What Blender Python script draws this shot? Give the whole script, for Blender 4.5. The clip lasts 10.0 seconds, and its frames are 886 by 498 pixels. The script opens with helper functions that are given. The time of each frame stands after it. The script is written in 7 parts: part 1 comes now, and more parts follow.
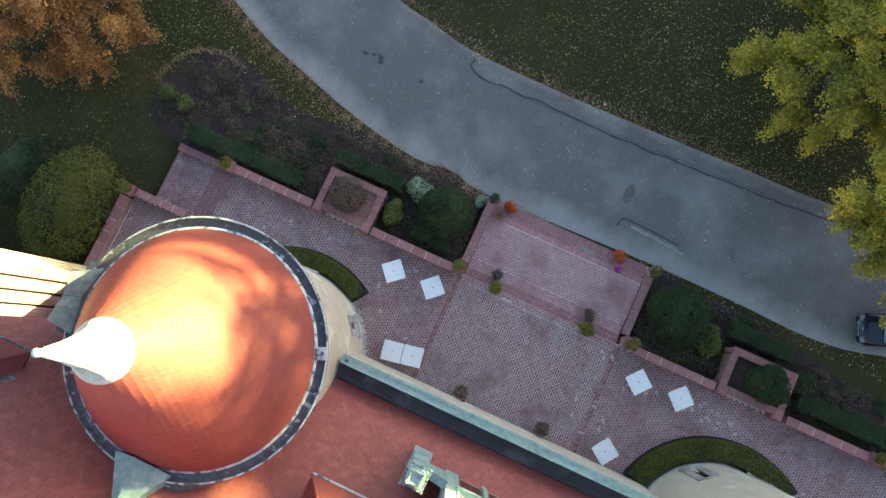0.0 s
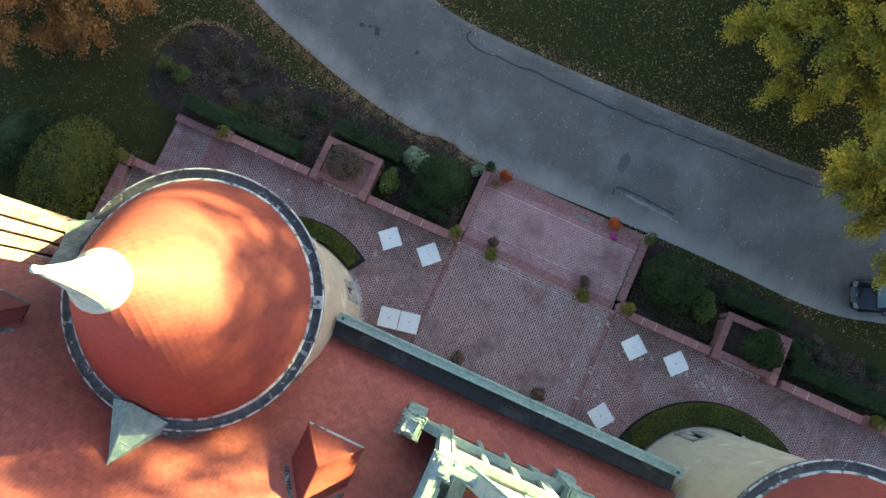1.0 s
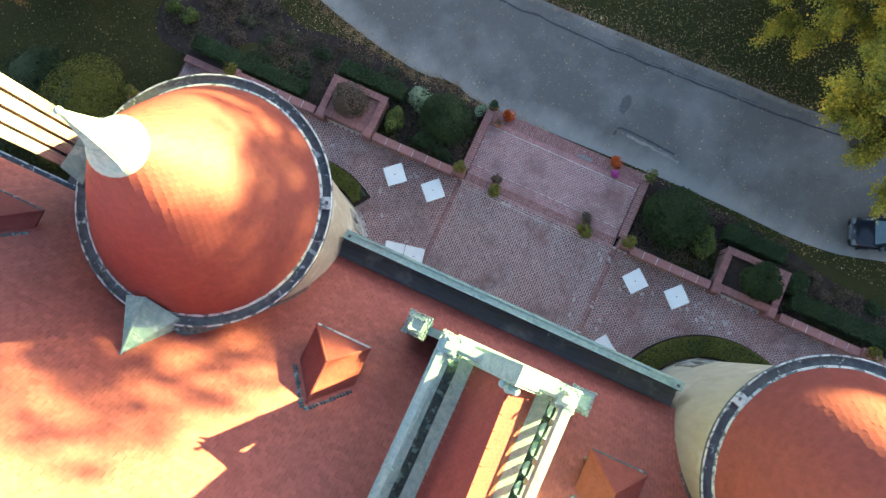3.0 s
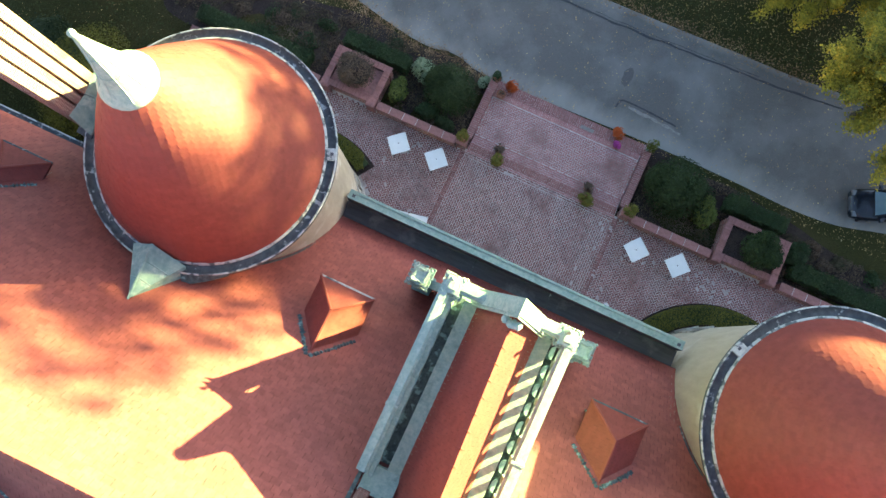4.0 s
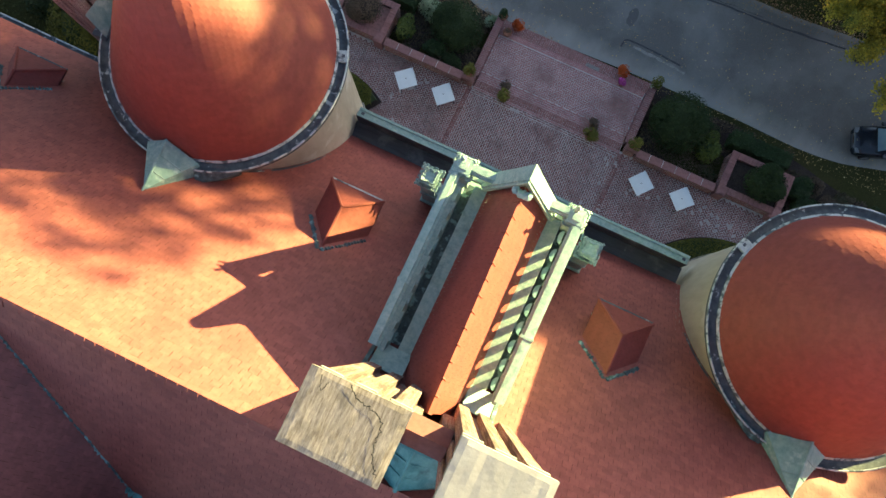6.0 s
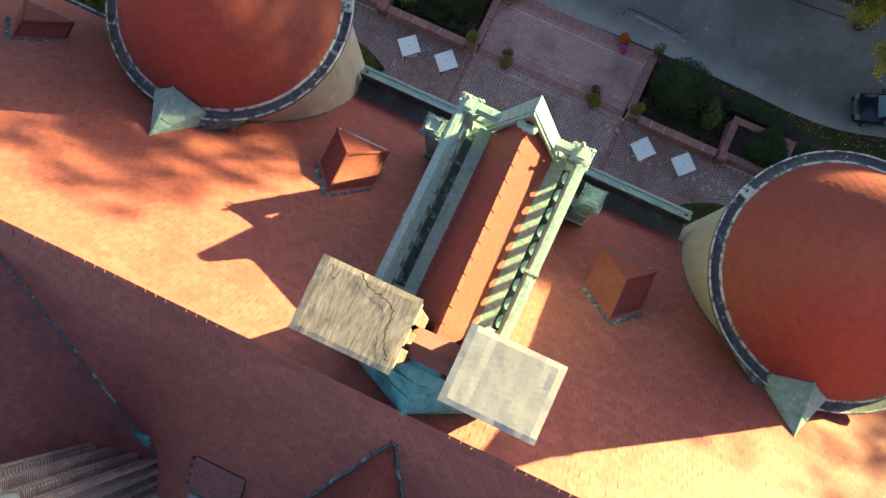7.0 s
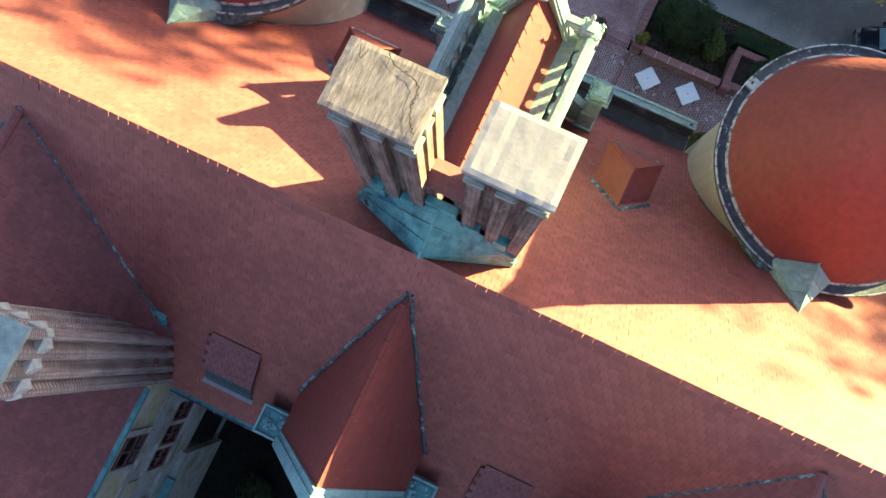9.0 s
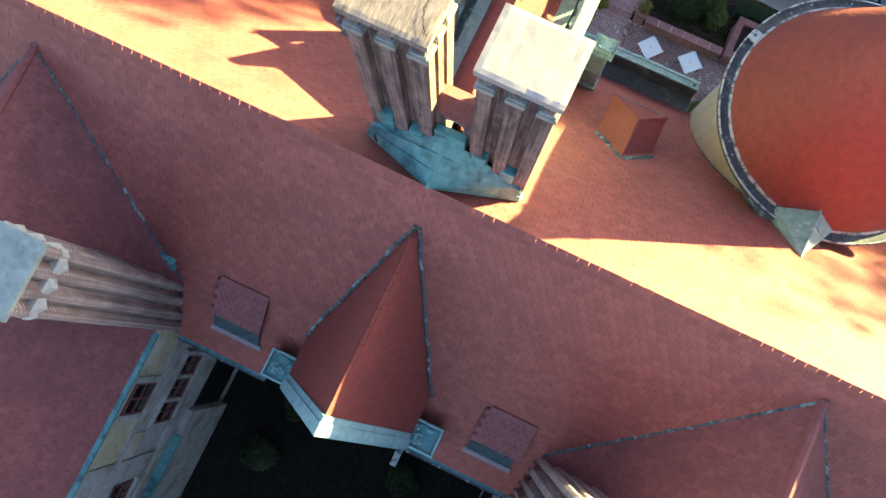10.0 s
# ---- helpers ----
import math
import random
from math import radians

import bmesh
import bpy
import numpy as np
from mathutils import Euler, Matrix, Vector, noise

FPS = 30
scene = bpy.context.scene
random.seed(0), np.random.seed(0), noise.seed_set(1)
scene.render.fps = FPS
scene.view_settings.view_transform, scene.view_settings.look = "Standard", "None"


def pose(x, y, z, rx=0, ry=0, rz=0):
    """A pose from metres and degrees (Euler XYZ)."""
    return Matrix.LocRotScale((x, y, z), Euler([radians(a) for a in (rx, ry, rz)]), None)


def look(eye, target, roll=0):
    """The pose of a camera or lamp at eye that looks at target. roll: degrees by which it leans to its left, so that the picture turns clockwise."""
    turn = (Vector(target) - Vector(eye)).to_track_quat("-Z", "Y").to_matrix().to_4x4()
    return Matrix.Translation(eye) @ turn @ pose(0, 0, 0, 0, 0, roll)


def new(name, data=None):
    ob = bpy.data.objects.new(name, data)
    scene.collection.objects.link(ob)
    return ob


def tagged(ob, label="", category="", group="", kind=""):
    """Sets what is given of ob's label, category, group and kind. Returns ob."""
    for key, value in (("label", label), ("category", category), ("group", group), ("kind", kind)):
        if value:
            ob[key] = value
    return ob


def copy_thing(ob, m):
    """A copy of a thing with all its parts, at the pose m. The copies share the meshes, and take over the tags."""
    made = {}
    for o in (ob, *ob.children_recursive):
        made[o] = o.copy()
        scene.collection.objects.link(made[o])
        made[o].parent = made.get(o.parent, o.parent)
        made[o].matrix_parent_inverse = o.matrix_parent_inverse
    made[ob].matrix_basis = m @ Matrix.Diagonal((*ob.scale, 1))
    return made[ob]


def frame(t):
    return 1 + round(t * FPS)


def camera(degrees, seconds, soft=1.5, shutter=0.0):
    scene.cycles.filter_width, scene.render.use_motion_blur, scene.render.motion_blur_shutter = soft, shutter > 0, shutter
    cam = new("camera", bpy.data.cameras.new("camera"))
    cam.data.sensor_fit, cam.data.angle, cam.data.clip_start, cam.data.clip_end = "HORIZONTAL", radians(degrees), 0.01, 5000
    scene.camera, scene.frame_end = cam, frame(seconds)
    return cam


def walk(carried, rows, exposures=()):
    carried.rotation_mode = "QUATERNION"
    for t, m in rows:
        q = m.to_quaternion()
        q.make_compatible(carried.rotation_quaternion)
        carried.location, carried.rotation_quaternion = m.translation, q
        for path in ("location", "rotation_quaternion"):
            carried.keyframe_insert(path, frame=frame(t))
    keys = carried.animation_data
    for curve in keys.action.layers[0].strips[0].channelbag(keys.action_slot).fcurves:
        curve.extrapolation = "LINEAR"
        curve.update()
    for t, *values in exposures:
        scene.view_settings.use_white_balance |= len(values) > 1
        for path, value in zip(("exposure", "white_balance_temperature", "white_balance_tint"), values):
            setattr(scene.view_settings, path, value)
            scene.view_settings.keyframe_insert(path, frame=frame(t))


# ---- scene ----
# camera and flight
cam = camera(61.9, 10.0)
PATH = [
    (0, (0.283, 0.591, 38.578), (0.165, 0.805, 36.593), -4.3),
    (0.5, (0.76, -0.198, 38.587), (0.643, 0.02, 36.603), -3.7),
    (1, (1.187, -1.01, 38.6), (1.068, -0.789, 36.615), -3.9),
    (1.5, (1.453, -1.825, 38.643), (1.336, -1.604, 36.659), -3.2),
    (2, (1.799, -2.681, 38.662), (1.68, -2.456, 36.678), -3.4),
    (2.5, (2.131, -3.502, 38.686), (2.011, -3.276, 36.702), -3.5),
    (4, (3.167, -6.018, 38.768), (3.039, -5.785, 36.786), -3.9),
    (4.5, (3.464, -6.863, 38.8), (3.336, -6.63, 36.818), -3.8),
    (5, (3.796, -7.74, 38.784), (3.667, -7.504, 36.802), -3.8),
    (5.5, (4.123, -8.575, 38.716), (3.991, -8.339, 36.734), -4.1),
    (7, (5.09, -11.277, 38.593), (4.957, -11.035, 36.612), -3.7),
    (7.5, (5.457, -12.2, 38.563), (5.323, -11.955, 36.582), -3.5),
    (8, (5.79, -13.165, 38.56), (5.656, -12.918, 36.58), -3.2),
    (8.5, (6.11, -14.159, 38.529), (5.977, -13.91, 36.549), -2.7),
    (9, (6.401, -15.111, 38.508), (6.268, -14.86, 36.528), -2.7),
    (9.5, (6.707, -15.983, 38.494), (6.573, -15.732, 36.514), -2.8),
    (10, (7.007, -16.895, 38.553), (6.873, -16.641, 36.573), -2.4),
]
EXPOSURE = [(0, 3.9, 6500, 10), (1, 3.6, 6500, 10), (1.5, 3.64, 6500, 10), (2.5, 3.97, 6500, 10), (4, 3.9, 6500, 10), (4.5, 3.6, 6500, 10), (5.5, 3.22, 6480, 10), (7, 3.06, 6350, 12), (8.5, 3.25, 6050, 15), (9.2, 3.42, 6050, 16), (10, 3.72, 6350, 16)]
walk(cam, [(t, look(eye, target, roll)) for t, eye, target, roll in PATH], EXPOSURE)

# ---- world, sun, exposure ----
SUN_AZ, SUN_EL = 48.0, 8.5
SUN_DIR = Vector((math.cos(radians(SUN_EL)) * math.cos(radians(SUN_AZ)), math.cos(radians(SUN_EL)) * math.sin(radians(SUN_AZ)), math.sin(radians(SUN_EL))))
world = bpy.data.worlds.new("sky")
scene.world = world
world.use_nodes = True
wn = world.node_tree
sky = wn.nodes.new("ShaderNodeTexSky")
sky.sky_type = "NISHITA"
sky.sun_disc = False
sky.sun_elevation = radians(SUN_EL)
sky.sun_rotation = radians(90 - SUN_AZ)
sky.air_density, sky.dust_density, sky.ozone_density = 0.80, 1.0, 1.0
wbg = wn.nodes["Background"]
wbg.inputs["Strength"].default_value = 0.052
wn.links.new(sky.outputs[0], wbg.inputs["Color"])
sun = new("sun", bpy.data.lights.new("sun", "SUN"))
sun.data.energy, sun.data.angle, sun.data.color = 4.3, radians(0.5), (1.0, 0.91, 0.355)
sun.matrix_world = look(SUN_DIR * 120, (0, 0, 0))


# ---- materials ----
def node(nt, kind, **inputs):
    n = nt.nodes.new(kind)
    for k, v in inputs.items():
        n.inputs[k.replace("_", " ")].default_value = v
    return n


def mat(name, low, high, scale=6.0, rough=0.8, bump=0.3, bump_scale=None, metal=0.0, blot=None, blot_scale=0.5, blot_at=(0.5, 0.7), island=0.0, stretch=(1, 1, 1), spec=0.4):
    """A surface with grain between two colours, larger blots of a third, fine relief, and some change from piece to piece."""
    m = bpy.data.materials.new(name)
    m.use_nodes = True
    nt = m.node_tree
    bsdf = nt.nodes["Principled BSDF"]
    bsdf.inputs["Roughness"].default_value = rough
    bsdf.inputs["Metallic"].default_value = metal
    bsdf.inputs["Specular IOR Level"].default_value = spec
    tc = nt.nodes.new("ShaderNodeTexCoord")
    mp = nt.nodes.new("ShaderNodeMapping")
    mp.inputs["Scale"].default_value = stretch
    nt.links.new(tc.outputs["Object"], mp.inputs["Vector"])
    n1 = node(nt, "ShaderNodeTexNoise", Scale=scale, Detail=6.0, Roughness=0.65)
    nt.links.new(mp.outputs[0], n1.inputs["Vector"])
    ramp = nt.nodes.new("ShaderNodeValToRGB")
    ramp.color_ramp.elements[0].color, ramp.color_ramp.elements[1].color = (*low, 1), (*high, 1)
    ramp.color_ramp.elements[0].position, ramp.color_ramp.elements[1].position = 0.32, 0.68
    nt.links.new(n1.outputs["Fac"], ramp.inputs["Fac"])
    col = ramp.outputs["Color"]
    if blot:
        n2 = node(nt, "ShaderNodeTexNoise", Scale=blot_scale, Detail=5.0, Roughness=0.6)
        nt.links.new(tc.outputs["Object"], n2.inputs["Vector"])
        r2 = nt.nodes.new("ShaderNodeMapRange")
        r2.inputs["From Min"].default_value, r2.inputs["From Max"].default_value = blot_at
        nt.links.new(n2.outputs["Fac"], r2.inputs["Value"])
        mix = nt.nodes.new("ShaderNodeMix")
        mix.data_type = "RGBA"
        mix.inputs[7].default_value = (*blot, 1)
        nt.links.new(r2.outputs[0], mix.inputs[0])
        nt.links.new(col, mix.inputs[6])
        col = mix.outputs[2]
    if island:
        geo = nt.nodes.new("ShaderNodeNewGeometry")
        info = nt.nodes.new("ShaderNodeObjectInfo")
        add = nt.nodes.new("ShaderNodeMath")
        nt.links.new(geo.outputs["Random Per Island"], add.inputs[0])
        nt.links.new(info.outputs["Random"], add.inputs[1])
        fr = nt.nodes.new("ShaderNodeMath")
        fr.operation = "FRACT"
        nt.links.new(add.outputs[0], fr.inputs[0])
        r3 = nt.nodes.new("ShaderNodeMapRange")
        r3.inputs["To Min"].default_value, r3.inputs["To Max"].default_value = 1 - island, 1 + island
        nt.links.new(fr.outputs[0], r3.inputs["Value"])
        hsv = nt.nodes.new("ShaderNodeHueSaturation")
        nt.links.new(r3.outputs[0], hsv.inputs["Value"])
        nt.links.new(col, hsv.inputs["Color"])
        col = hsv.outputs["Color"]
    nt.links.new(col, bsdf.inputs["Base Color"])
    if bump:
        n3 = node(nt, "ShaderNodeTexNoise", Scale=bump_scale or scale * 3, Detail=4.0, Roughness=0.6)
        nt.links.new(mp.outputs[0], n3.inputs["Vector"])
        b = node(nt, "ShaderNodeBump", Strength=bump, Distance=0.05)
        nt.links.new(n3.outputs["Fac"], b.inputs["Height"])
        nt.links.new(b.outputs[0], bsdf.inputs["Normal"])
    return m


def brick_mat(name, c1, c2, mortar, flat=False, turn=0.0, w=0.21, h=0.075, gap=0.012, soot=0.0):
    """Brickwork: courses along z on walls, or laid flat."""
    m = bpy.data.materials.new(name)
    m.use_nodes = True
    nt = m.node_tree
    bsdf = nt.nodes["Principled BSDF"]
    bsdf.inputs["Roughness"].default_value = 0.9
    bsdf.inputs["Specular IOR Level"].default_value = 0.25
    tc = nt.nodes.new("ShaderNodeTexCoord")
    vec = tc.outputs["Object"]
    if not flat:
        sep = nt.nodes.new("ShaderNodeSeparateXYZ")
        nt.links.new(vec, sep.inputs[0])
        add = nt.nodes.new("ShaderNodeMath")
        nt.links.new(sep.outputs[0], add.inputs[0])
        nt.links.new(sep.outputs[1], add.inputs[1])
        com = nt.nodes.new("ShaderNodeCombineXYZ")
        nt.links.new(add.outputs[0], com.inputs[0])
        nt.links.new(sep.outputs[2], com.inputs[1])
        vec = com.outputs[0]
    else:
        mp = nt.nodes.new("ShaderNodeMapping")
        mp.inputs["Rotation"].default_value = (0, 0, radians(turn))
        nt.links.new(vec, mp.inputs["Vector"])
        vec = mp.outputs[0]
    br = nt.nodes.new("ShaderNodeTexBrick")
    br.inputs["Color1"].default_value, br.inputs["Color2"].default_value, br.inputs["Mortar"].default_value = (*c1, 1), (*c2, 1), (*mortar, 1)
    br.inputs["Scale"].default_value = 1.0
    br.inputs["Brick Width"].default_value, br.inputs["Row Height"].default_value = w, h
    br.inputs["Mortar Size"].default_value = gap
    br.inputs["Bias"].default_value = -0.1
    nt.links.new(vec, br.inputs["Vector"])
    n1 = node(nt, "ShaderNodeTexNoise", Scale=1.3, Detail=6.0, Roughness=0.7)
    nt.links.new(tc.outputs["Object"], n1.inputs["Vector"])
    r1 = nt.nodes.new("ShaderNodeMapRange")
    r1.inputs["From Min"].default_value, r1.inputs["From Max"].default_value = 0.3, 0.7
    r1.inputs["To Min"].default_value, r1.inputs["To Max"].default_value = 0.6, 1.3
    nt.links.new(n1.outputs["Fac"], r1.inputs["Value"])
    hsv = nt.nodes.new("ShaderNodeHueSaturation")
    nt.links.new(r1.outputs[0], hsv.inputs["Value"])
    nt.links.new(br.outputs["Color"], hsv.inputs["Color"])
    col = hsv.outputs[0]
    if soot:
        ms = nt.nodes.new("ShaderNodeMapping")
        ms.inputs["Scale"].default_value = (2.6, 2.6, 0.22)
        nt.links.new(tc.outputs["Object"], ms.inputs["Vector"])
        n2 = node(nt, "ShaderNodeTexNoise", Scale=1.6, Detail=6.0, Roughness=0.7)
        nt.links.new(ms.outputs[0], n2.inputs["Vector"])
        r2 = nt.nodes.new("ShaderNodeMapRange")
        r2.inputs["From Min"].default_value, r2.inputs["From Max"].default_value = 0.47, 0.60
        r2.inputs["To Max"].default_value = soot
        nt.links.new(n2.outputs["Fac"], r2.inputs["Value"])
        mix = nt.nodes.new("ShaderNodeMix")
        mix.data_type = "RGBA"
        mix.inputs[7].default_value = (0.022, 0.02, 0.02, 1)
        nt.links.new(r2.outputs[0], mix.inputs[0])
        nt.links.new(col, mix.inputs[6])
        col = mix.outputs[2]
    nt.links.new(col, bsdf.inputs["Base Color"])
    b = node(nt, "ShaderNodeBump", Strength=0.6, Distance=0.02)
    b.invert = True
    nt.links.new(br.outputs["Fac"], b.inputs["Height"])
    nt.links.new(b.outputs[0], bsdf.inputs["Normal"])
    return m


M_TILE = mat("red_clay_tile", (0.265, 0.070, 0.059), (0.36, 0.102, 0.082), 5, 0.56, 0.15, 40, blot=(0.235, 0.062, 0.054), blot_scale=0.35, blot_at=(0.45, 0.8), island=0.12)
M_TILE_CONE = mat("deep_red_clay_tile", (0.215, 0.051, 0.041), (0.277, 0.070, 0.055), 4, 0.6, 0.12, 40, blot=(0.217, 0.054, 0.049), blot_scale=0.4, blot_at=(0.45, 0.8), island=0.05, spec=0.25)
M_TILE_UNDER = mat("roof_underlay", (0.11, 0.035, 0.032), (0.15, 0.045, 0.04), 3, 0.9, 0.2)
M_TILE_OLD = mat("plum_clay_tile", (0.19, 0.056, 0.053), (0.27, 0.083, 0.077), 7, 0.65, 0.25, 40, blot=(0.16, 0.05, 0.053), blot_scale=0.4, island=0.10)
M_COPPER = mat("green_copper", (0.225, 0.350, 0.325), (0.39, 0.495, 0.46), 6, 0.65, 0.45, 25, blot=(0.14, 0.235, 0.22), blot_scale=2.6, blot_at=(0.54, 0.78))
M_COPPER_BLUE = mat("blue_green_copper", (0.058, 0.205, 0.210), (0.15, 0.36, 0.355), 3, 0.55, 0.3, 14, blot=(0.03, 0.075, 0.085), blot_scale=1.6, blot_at=(0.50, 0.68))
M_COPPER_PALE = mat("pale_blue_copper", (0.19, 0.37, 0.37), (0.34, 0.53, 0.52), 4, 0.6, 0.3, 20, blot=(0.11, 0.24, 0.26), blot_scale=1.8, blot_at=(0.56, 0.74))
M_GUTTER = mat("weathered_gutter_lead", (0.045, 0.055, 0.065), (0.11, 0.125, 0.135), 4, 0.6, 0.3, 20, blot=(0.42, 0.46, 0.46), blot_scale=3.4, blot_at=(0.60, 0.66))
M_GUTTER_RIM = mat("pale_gutter_edge", (0.34, 0.38, 0.39), (0.58, 0.61, 0.60), 9, 0.6, 0.3, 20, blot=(0.09, 0.11, 0.12), blot_scale=3.6, blot_at=(0.50, 0.58))
M_MEMBRANE = mat("black_roof_membrane", (0.058, 0.061, 0.074), (0.095, 0.100, 0.118), 3, 0.7, 0.2, 20, blot=(0.20, 0.205, 0.225), blot_scale=0.8, blot_at=(0.54, 0.70), stretch=(0.35, 3, 1))
M_STUCCO = mat("cream_stucco", (0.49, 0.42, 0.315), (0.61, 0.54, 0.425), 1.8, 0.9, 0.25, 60, blot=(0.70, 0.66, 0.58), blot_scale=0.55, blot_at=(0.56, 0.66), stretch=(1.2, 1.2, 0.35))
M_STONE = mat("pale_cap_stone", (0.315, 0.277, 0.283), (0.40, 0.358, 0.362), 2.6, 0.85, 0.10, 9, blot=(0.27, 0.245, 0.243), blot_scale=1.1, blot_at=(0.45, 0.95))
M_STONE_WORN = mat("weathered_cap_stone", (0.125, 0.092, 0.084), (0.35, 0.285, 0.268), 4.2, 0.9, 0.2, 14, blot=(0.095, 0.074, 0.068), blot_scale=1.3, blot_at=(0.54, 0.8), stretch=(6, 0.8, 1))
M_HOOD = mat("pale_hood_stone", (0.34, 0.34, 0.32), (0.50, 0.50, 0.47), 5, 0.85, 0.25, 24, blot=(0.22, 0.21, 0.19), blot_scale=2.2, blot_at=(0.55, 0.8))
M_STONE_GREY = mat("grey_capital_stone", (0.20, 0.20, 0.188), (0.36, 0.355, 0.33), 6, 0.85, 0.3, 30)
M_BRICK = brick_mat("chimney_brick", (0.145, 0.068, 0.062), (0.25, 0.120, 0.106), (0.34, 0.28, 0.26), soot=0.62)
M_BRICK_PALE = brick_mat("pink_chimney_brick", (0.125, 0.054, 0.052), (0.205, 0.092, 0.085), (0.46, 0.39, 0.36), w=0.24, h=0.085, gap=0.022, soot=0.3)
M_PAVER = mat("red_paving_brick", (0.190, 0.089, 0.087), (0.335, 0.165, 0.155), 5, 0.85, 0.3, 40, blot=(0.28, 0.235, 0.23), blot_scale=0.45, blot_at=(0.48, 0.95), island=0.26)
M_PAVER_SALT = mat("salt_whitened_brick", (0.34, 0.29, 0.285), (0.56, 0.53, 0.52), 9, 0.9, 0.3, 40, island=0.2)
M_MORTAR = mat("sandy_joint", (0.43, 0.39, 0.375), (0.66, 0.62, 0.60), 3, 0.95, 0.3, 30, blot=(0.20, 0.16, 0.15), blot_scale=0.5)
M_PAVER_PINK = mat("pink_landing_brick", (0.345, 0.163, 0.162), (0.45, 0.232, 0.226), 5, 0.85, 0.25, 40, blot=(0.30, 0.15, 0.145), blot_scale=0.5, island=0.12)
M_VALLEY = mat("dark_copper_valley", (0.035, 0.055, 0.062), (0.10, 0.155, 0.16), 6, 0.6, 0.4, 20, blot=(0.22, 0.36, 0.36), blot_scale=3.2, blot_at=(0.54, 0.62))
M_TILE_DORMER = mat("dark_plum_tile", (0.19, 0.062, 0.064), (0.27, 0.090, 0.090), 7, 0.65, 0.25, 40, island=0.12)
M_SADDLE = mat("tarnished_green_copper", (0.15, 0.27, 0.26), (0.29, 0.41, 0.385), 4, 0.6, 0.3, 18, blot=(0.42, 0.52, 0.50), blot_scale=2.0, blot_at=(0.55, 0.7))
M_GLASS_TEAL = mat("teal_reflecting_glass", (0.03, 0.055, 0.06), (0.06, 0.10, 0.105), 3, 0.18, 0.0, spec=0.7)
M_LEADSLAB = mat("grey_green_lead_slab", (0.22, 0.265, 0.235), (0.36, 0.405, 0.365), 2.5, 0.7, 0.3, 18, blot=(0.14, 0.17, 0.16), blot_scale=1.5, blot_at=(0.55, 0.75))
M_WALLBRICK = brick_mat("garden_wall_brick", (0.30, 0.125, 0.115), (0.40, 0.19, 0.17), (0.42, 0.33, 0.31))
M_CAPBRICK = mat("wall_cap_terracotta", (0.24, 0.11, 0.104), (0.34, 0.165, 0.155), 6, 0.8, 0.3, 30, island=0.15)
def road_mat():
    """Worn asphalt: grain, cloudy pale wear, and grit that gathers along both edges in uneven tongues."""
    m = mat("worn_asphalt", (0.104, 0.101, 0.098), (0.166, 0.161, 0.155), 28, 0.92, 0.5, 90, blot=(0.225, 0.222, 0.217), blot_scale=0.34, blot_at=(0.46, 0.76))
    nt = m.node_tree
    bsdf = nt.nodes["Principled BSDF"]
    under = bsdf.inputs["Base Color"].links[0].from_socket
    uv = nt.nodes.new("ShaderNodeUVMap")
    uv.uv_map = "across"
    sep = nt.nodes.new("ShaderNodeSeparateXYZ")
    nt.links.new(uv.outputs[0], sep.inputs[0])
    tc = nt.nodes.new("ShaderNodeTexCoord")
    mp = nt.nodes.new("ShaderNodeMapping")
    mp.inputs["Scale"].default_value = (1.0, 0.5, 1.0)
    nt.links.new(tc.outputs["Object"], mp.inputs["Vector"])
    n1 = node(nt, "ShaderNodeTexNoise", Scale=0.55, Detail=7.0, Roughness=0.62)
    nt.links.new(mp.outputs[0], n1.inputs["Vector"])
    total = None
    for lo, hi, gain in ((0.30, 0.0, 1.0), (0.90, 1.0, 0.8)):
        r = nt.nodes.new("ShaderNodeMapRange")
        r.inputs["From Min"].default_value, r.inputs["From Max"].default_value = lo, hi
        r.inputs["To Max"].default_value = gain
        nt.links.new(sep.outputs[0], r.inputs["Value"])
        if total is None:
            total = r.outputs[0]
        else:
            add = nt.nodes.new("ShaderNodeMath")
            nt.links.new(total, add.inputs[0])
            nt.links.new(r.outputs[0], add.inputs[1])
            total = add.outputs[0]
    mul = nt.nodes.new("ShaderNodeMath")
    mul.operation = "MULTIPLY_ADD"
    mul.inputs[1].default_value, mul.inputs[2].default_value = 0.75, -0.38
    nt.links.new(total, mul.inputs[0])
    add = nt.nodes.new("ShaderNodeMath")
    nt.links.new(mul.outputs[0], add.inputs[0])
    nt.links.new(n1.outputs["Fac"], add.inputs[1])
    r2 = nt.nodes.new("ShaderNodeMapRange")
    r2.inputs["From Min"].default_value, r2.inputs["From Max"].default_value = 0.40, 0.85
    r2.inputs["To Max"].default_value = 0.75
    nt.links.new(add.outputs[0], r2.inputs["Value"])
    mix = nt.nodes.new("ShaderNodeMix")
    mix.data_type = "RGBA"
    mix.inputs[7].default_value = (0.33, 0.32, 0.30, 1)
    nt.links.new(r2.outputs[0], mix.inputs[0])
    nt.links.new(under, mix.inputs[6])
    nt.links.new(mix.outputs[2], bsdf.inputs["Base Color"])
    return m


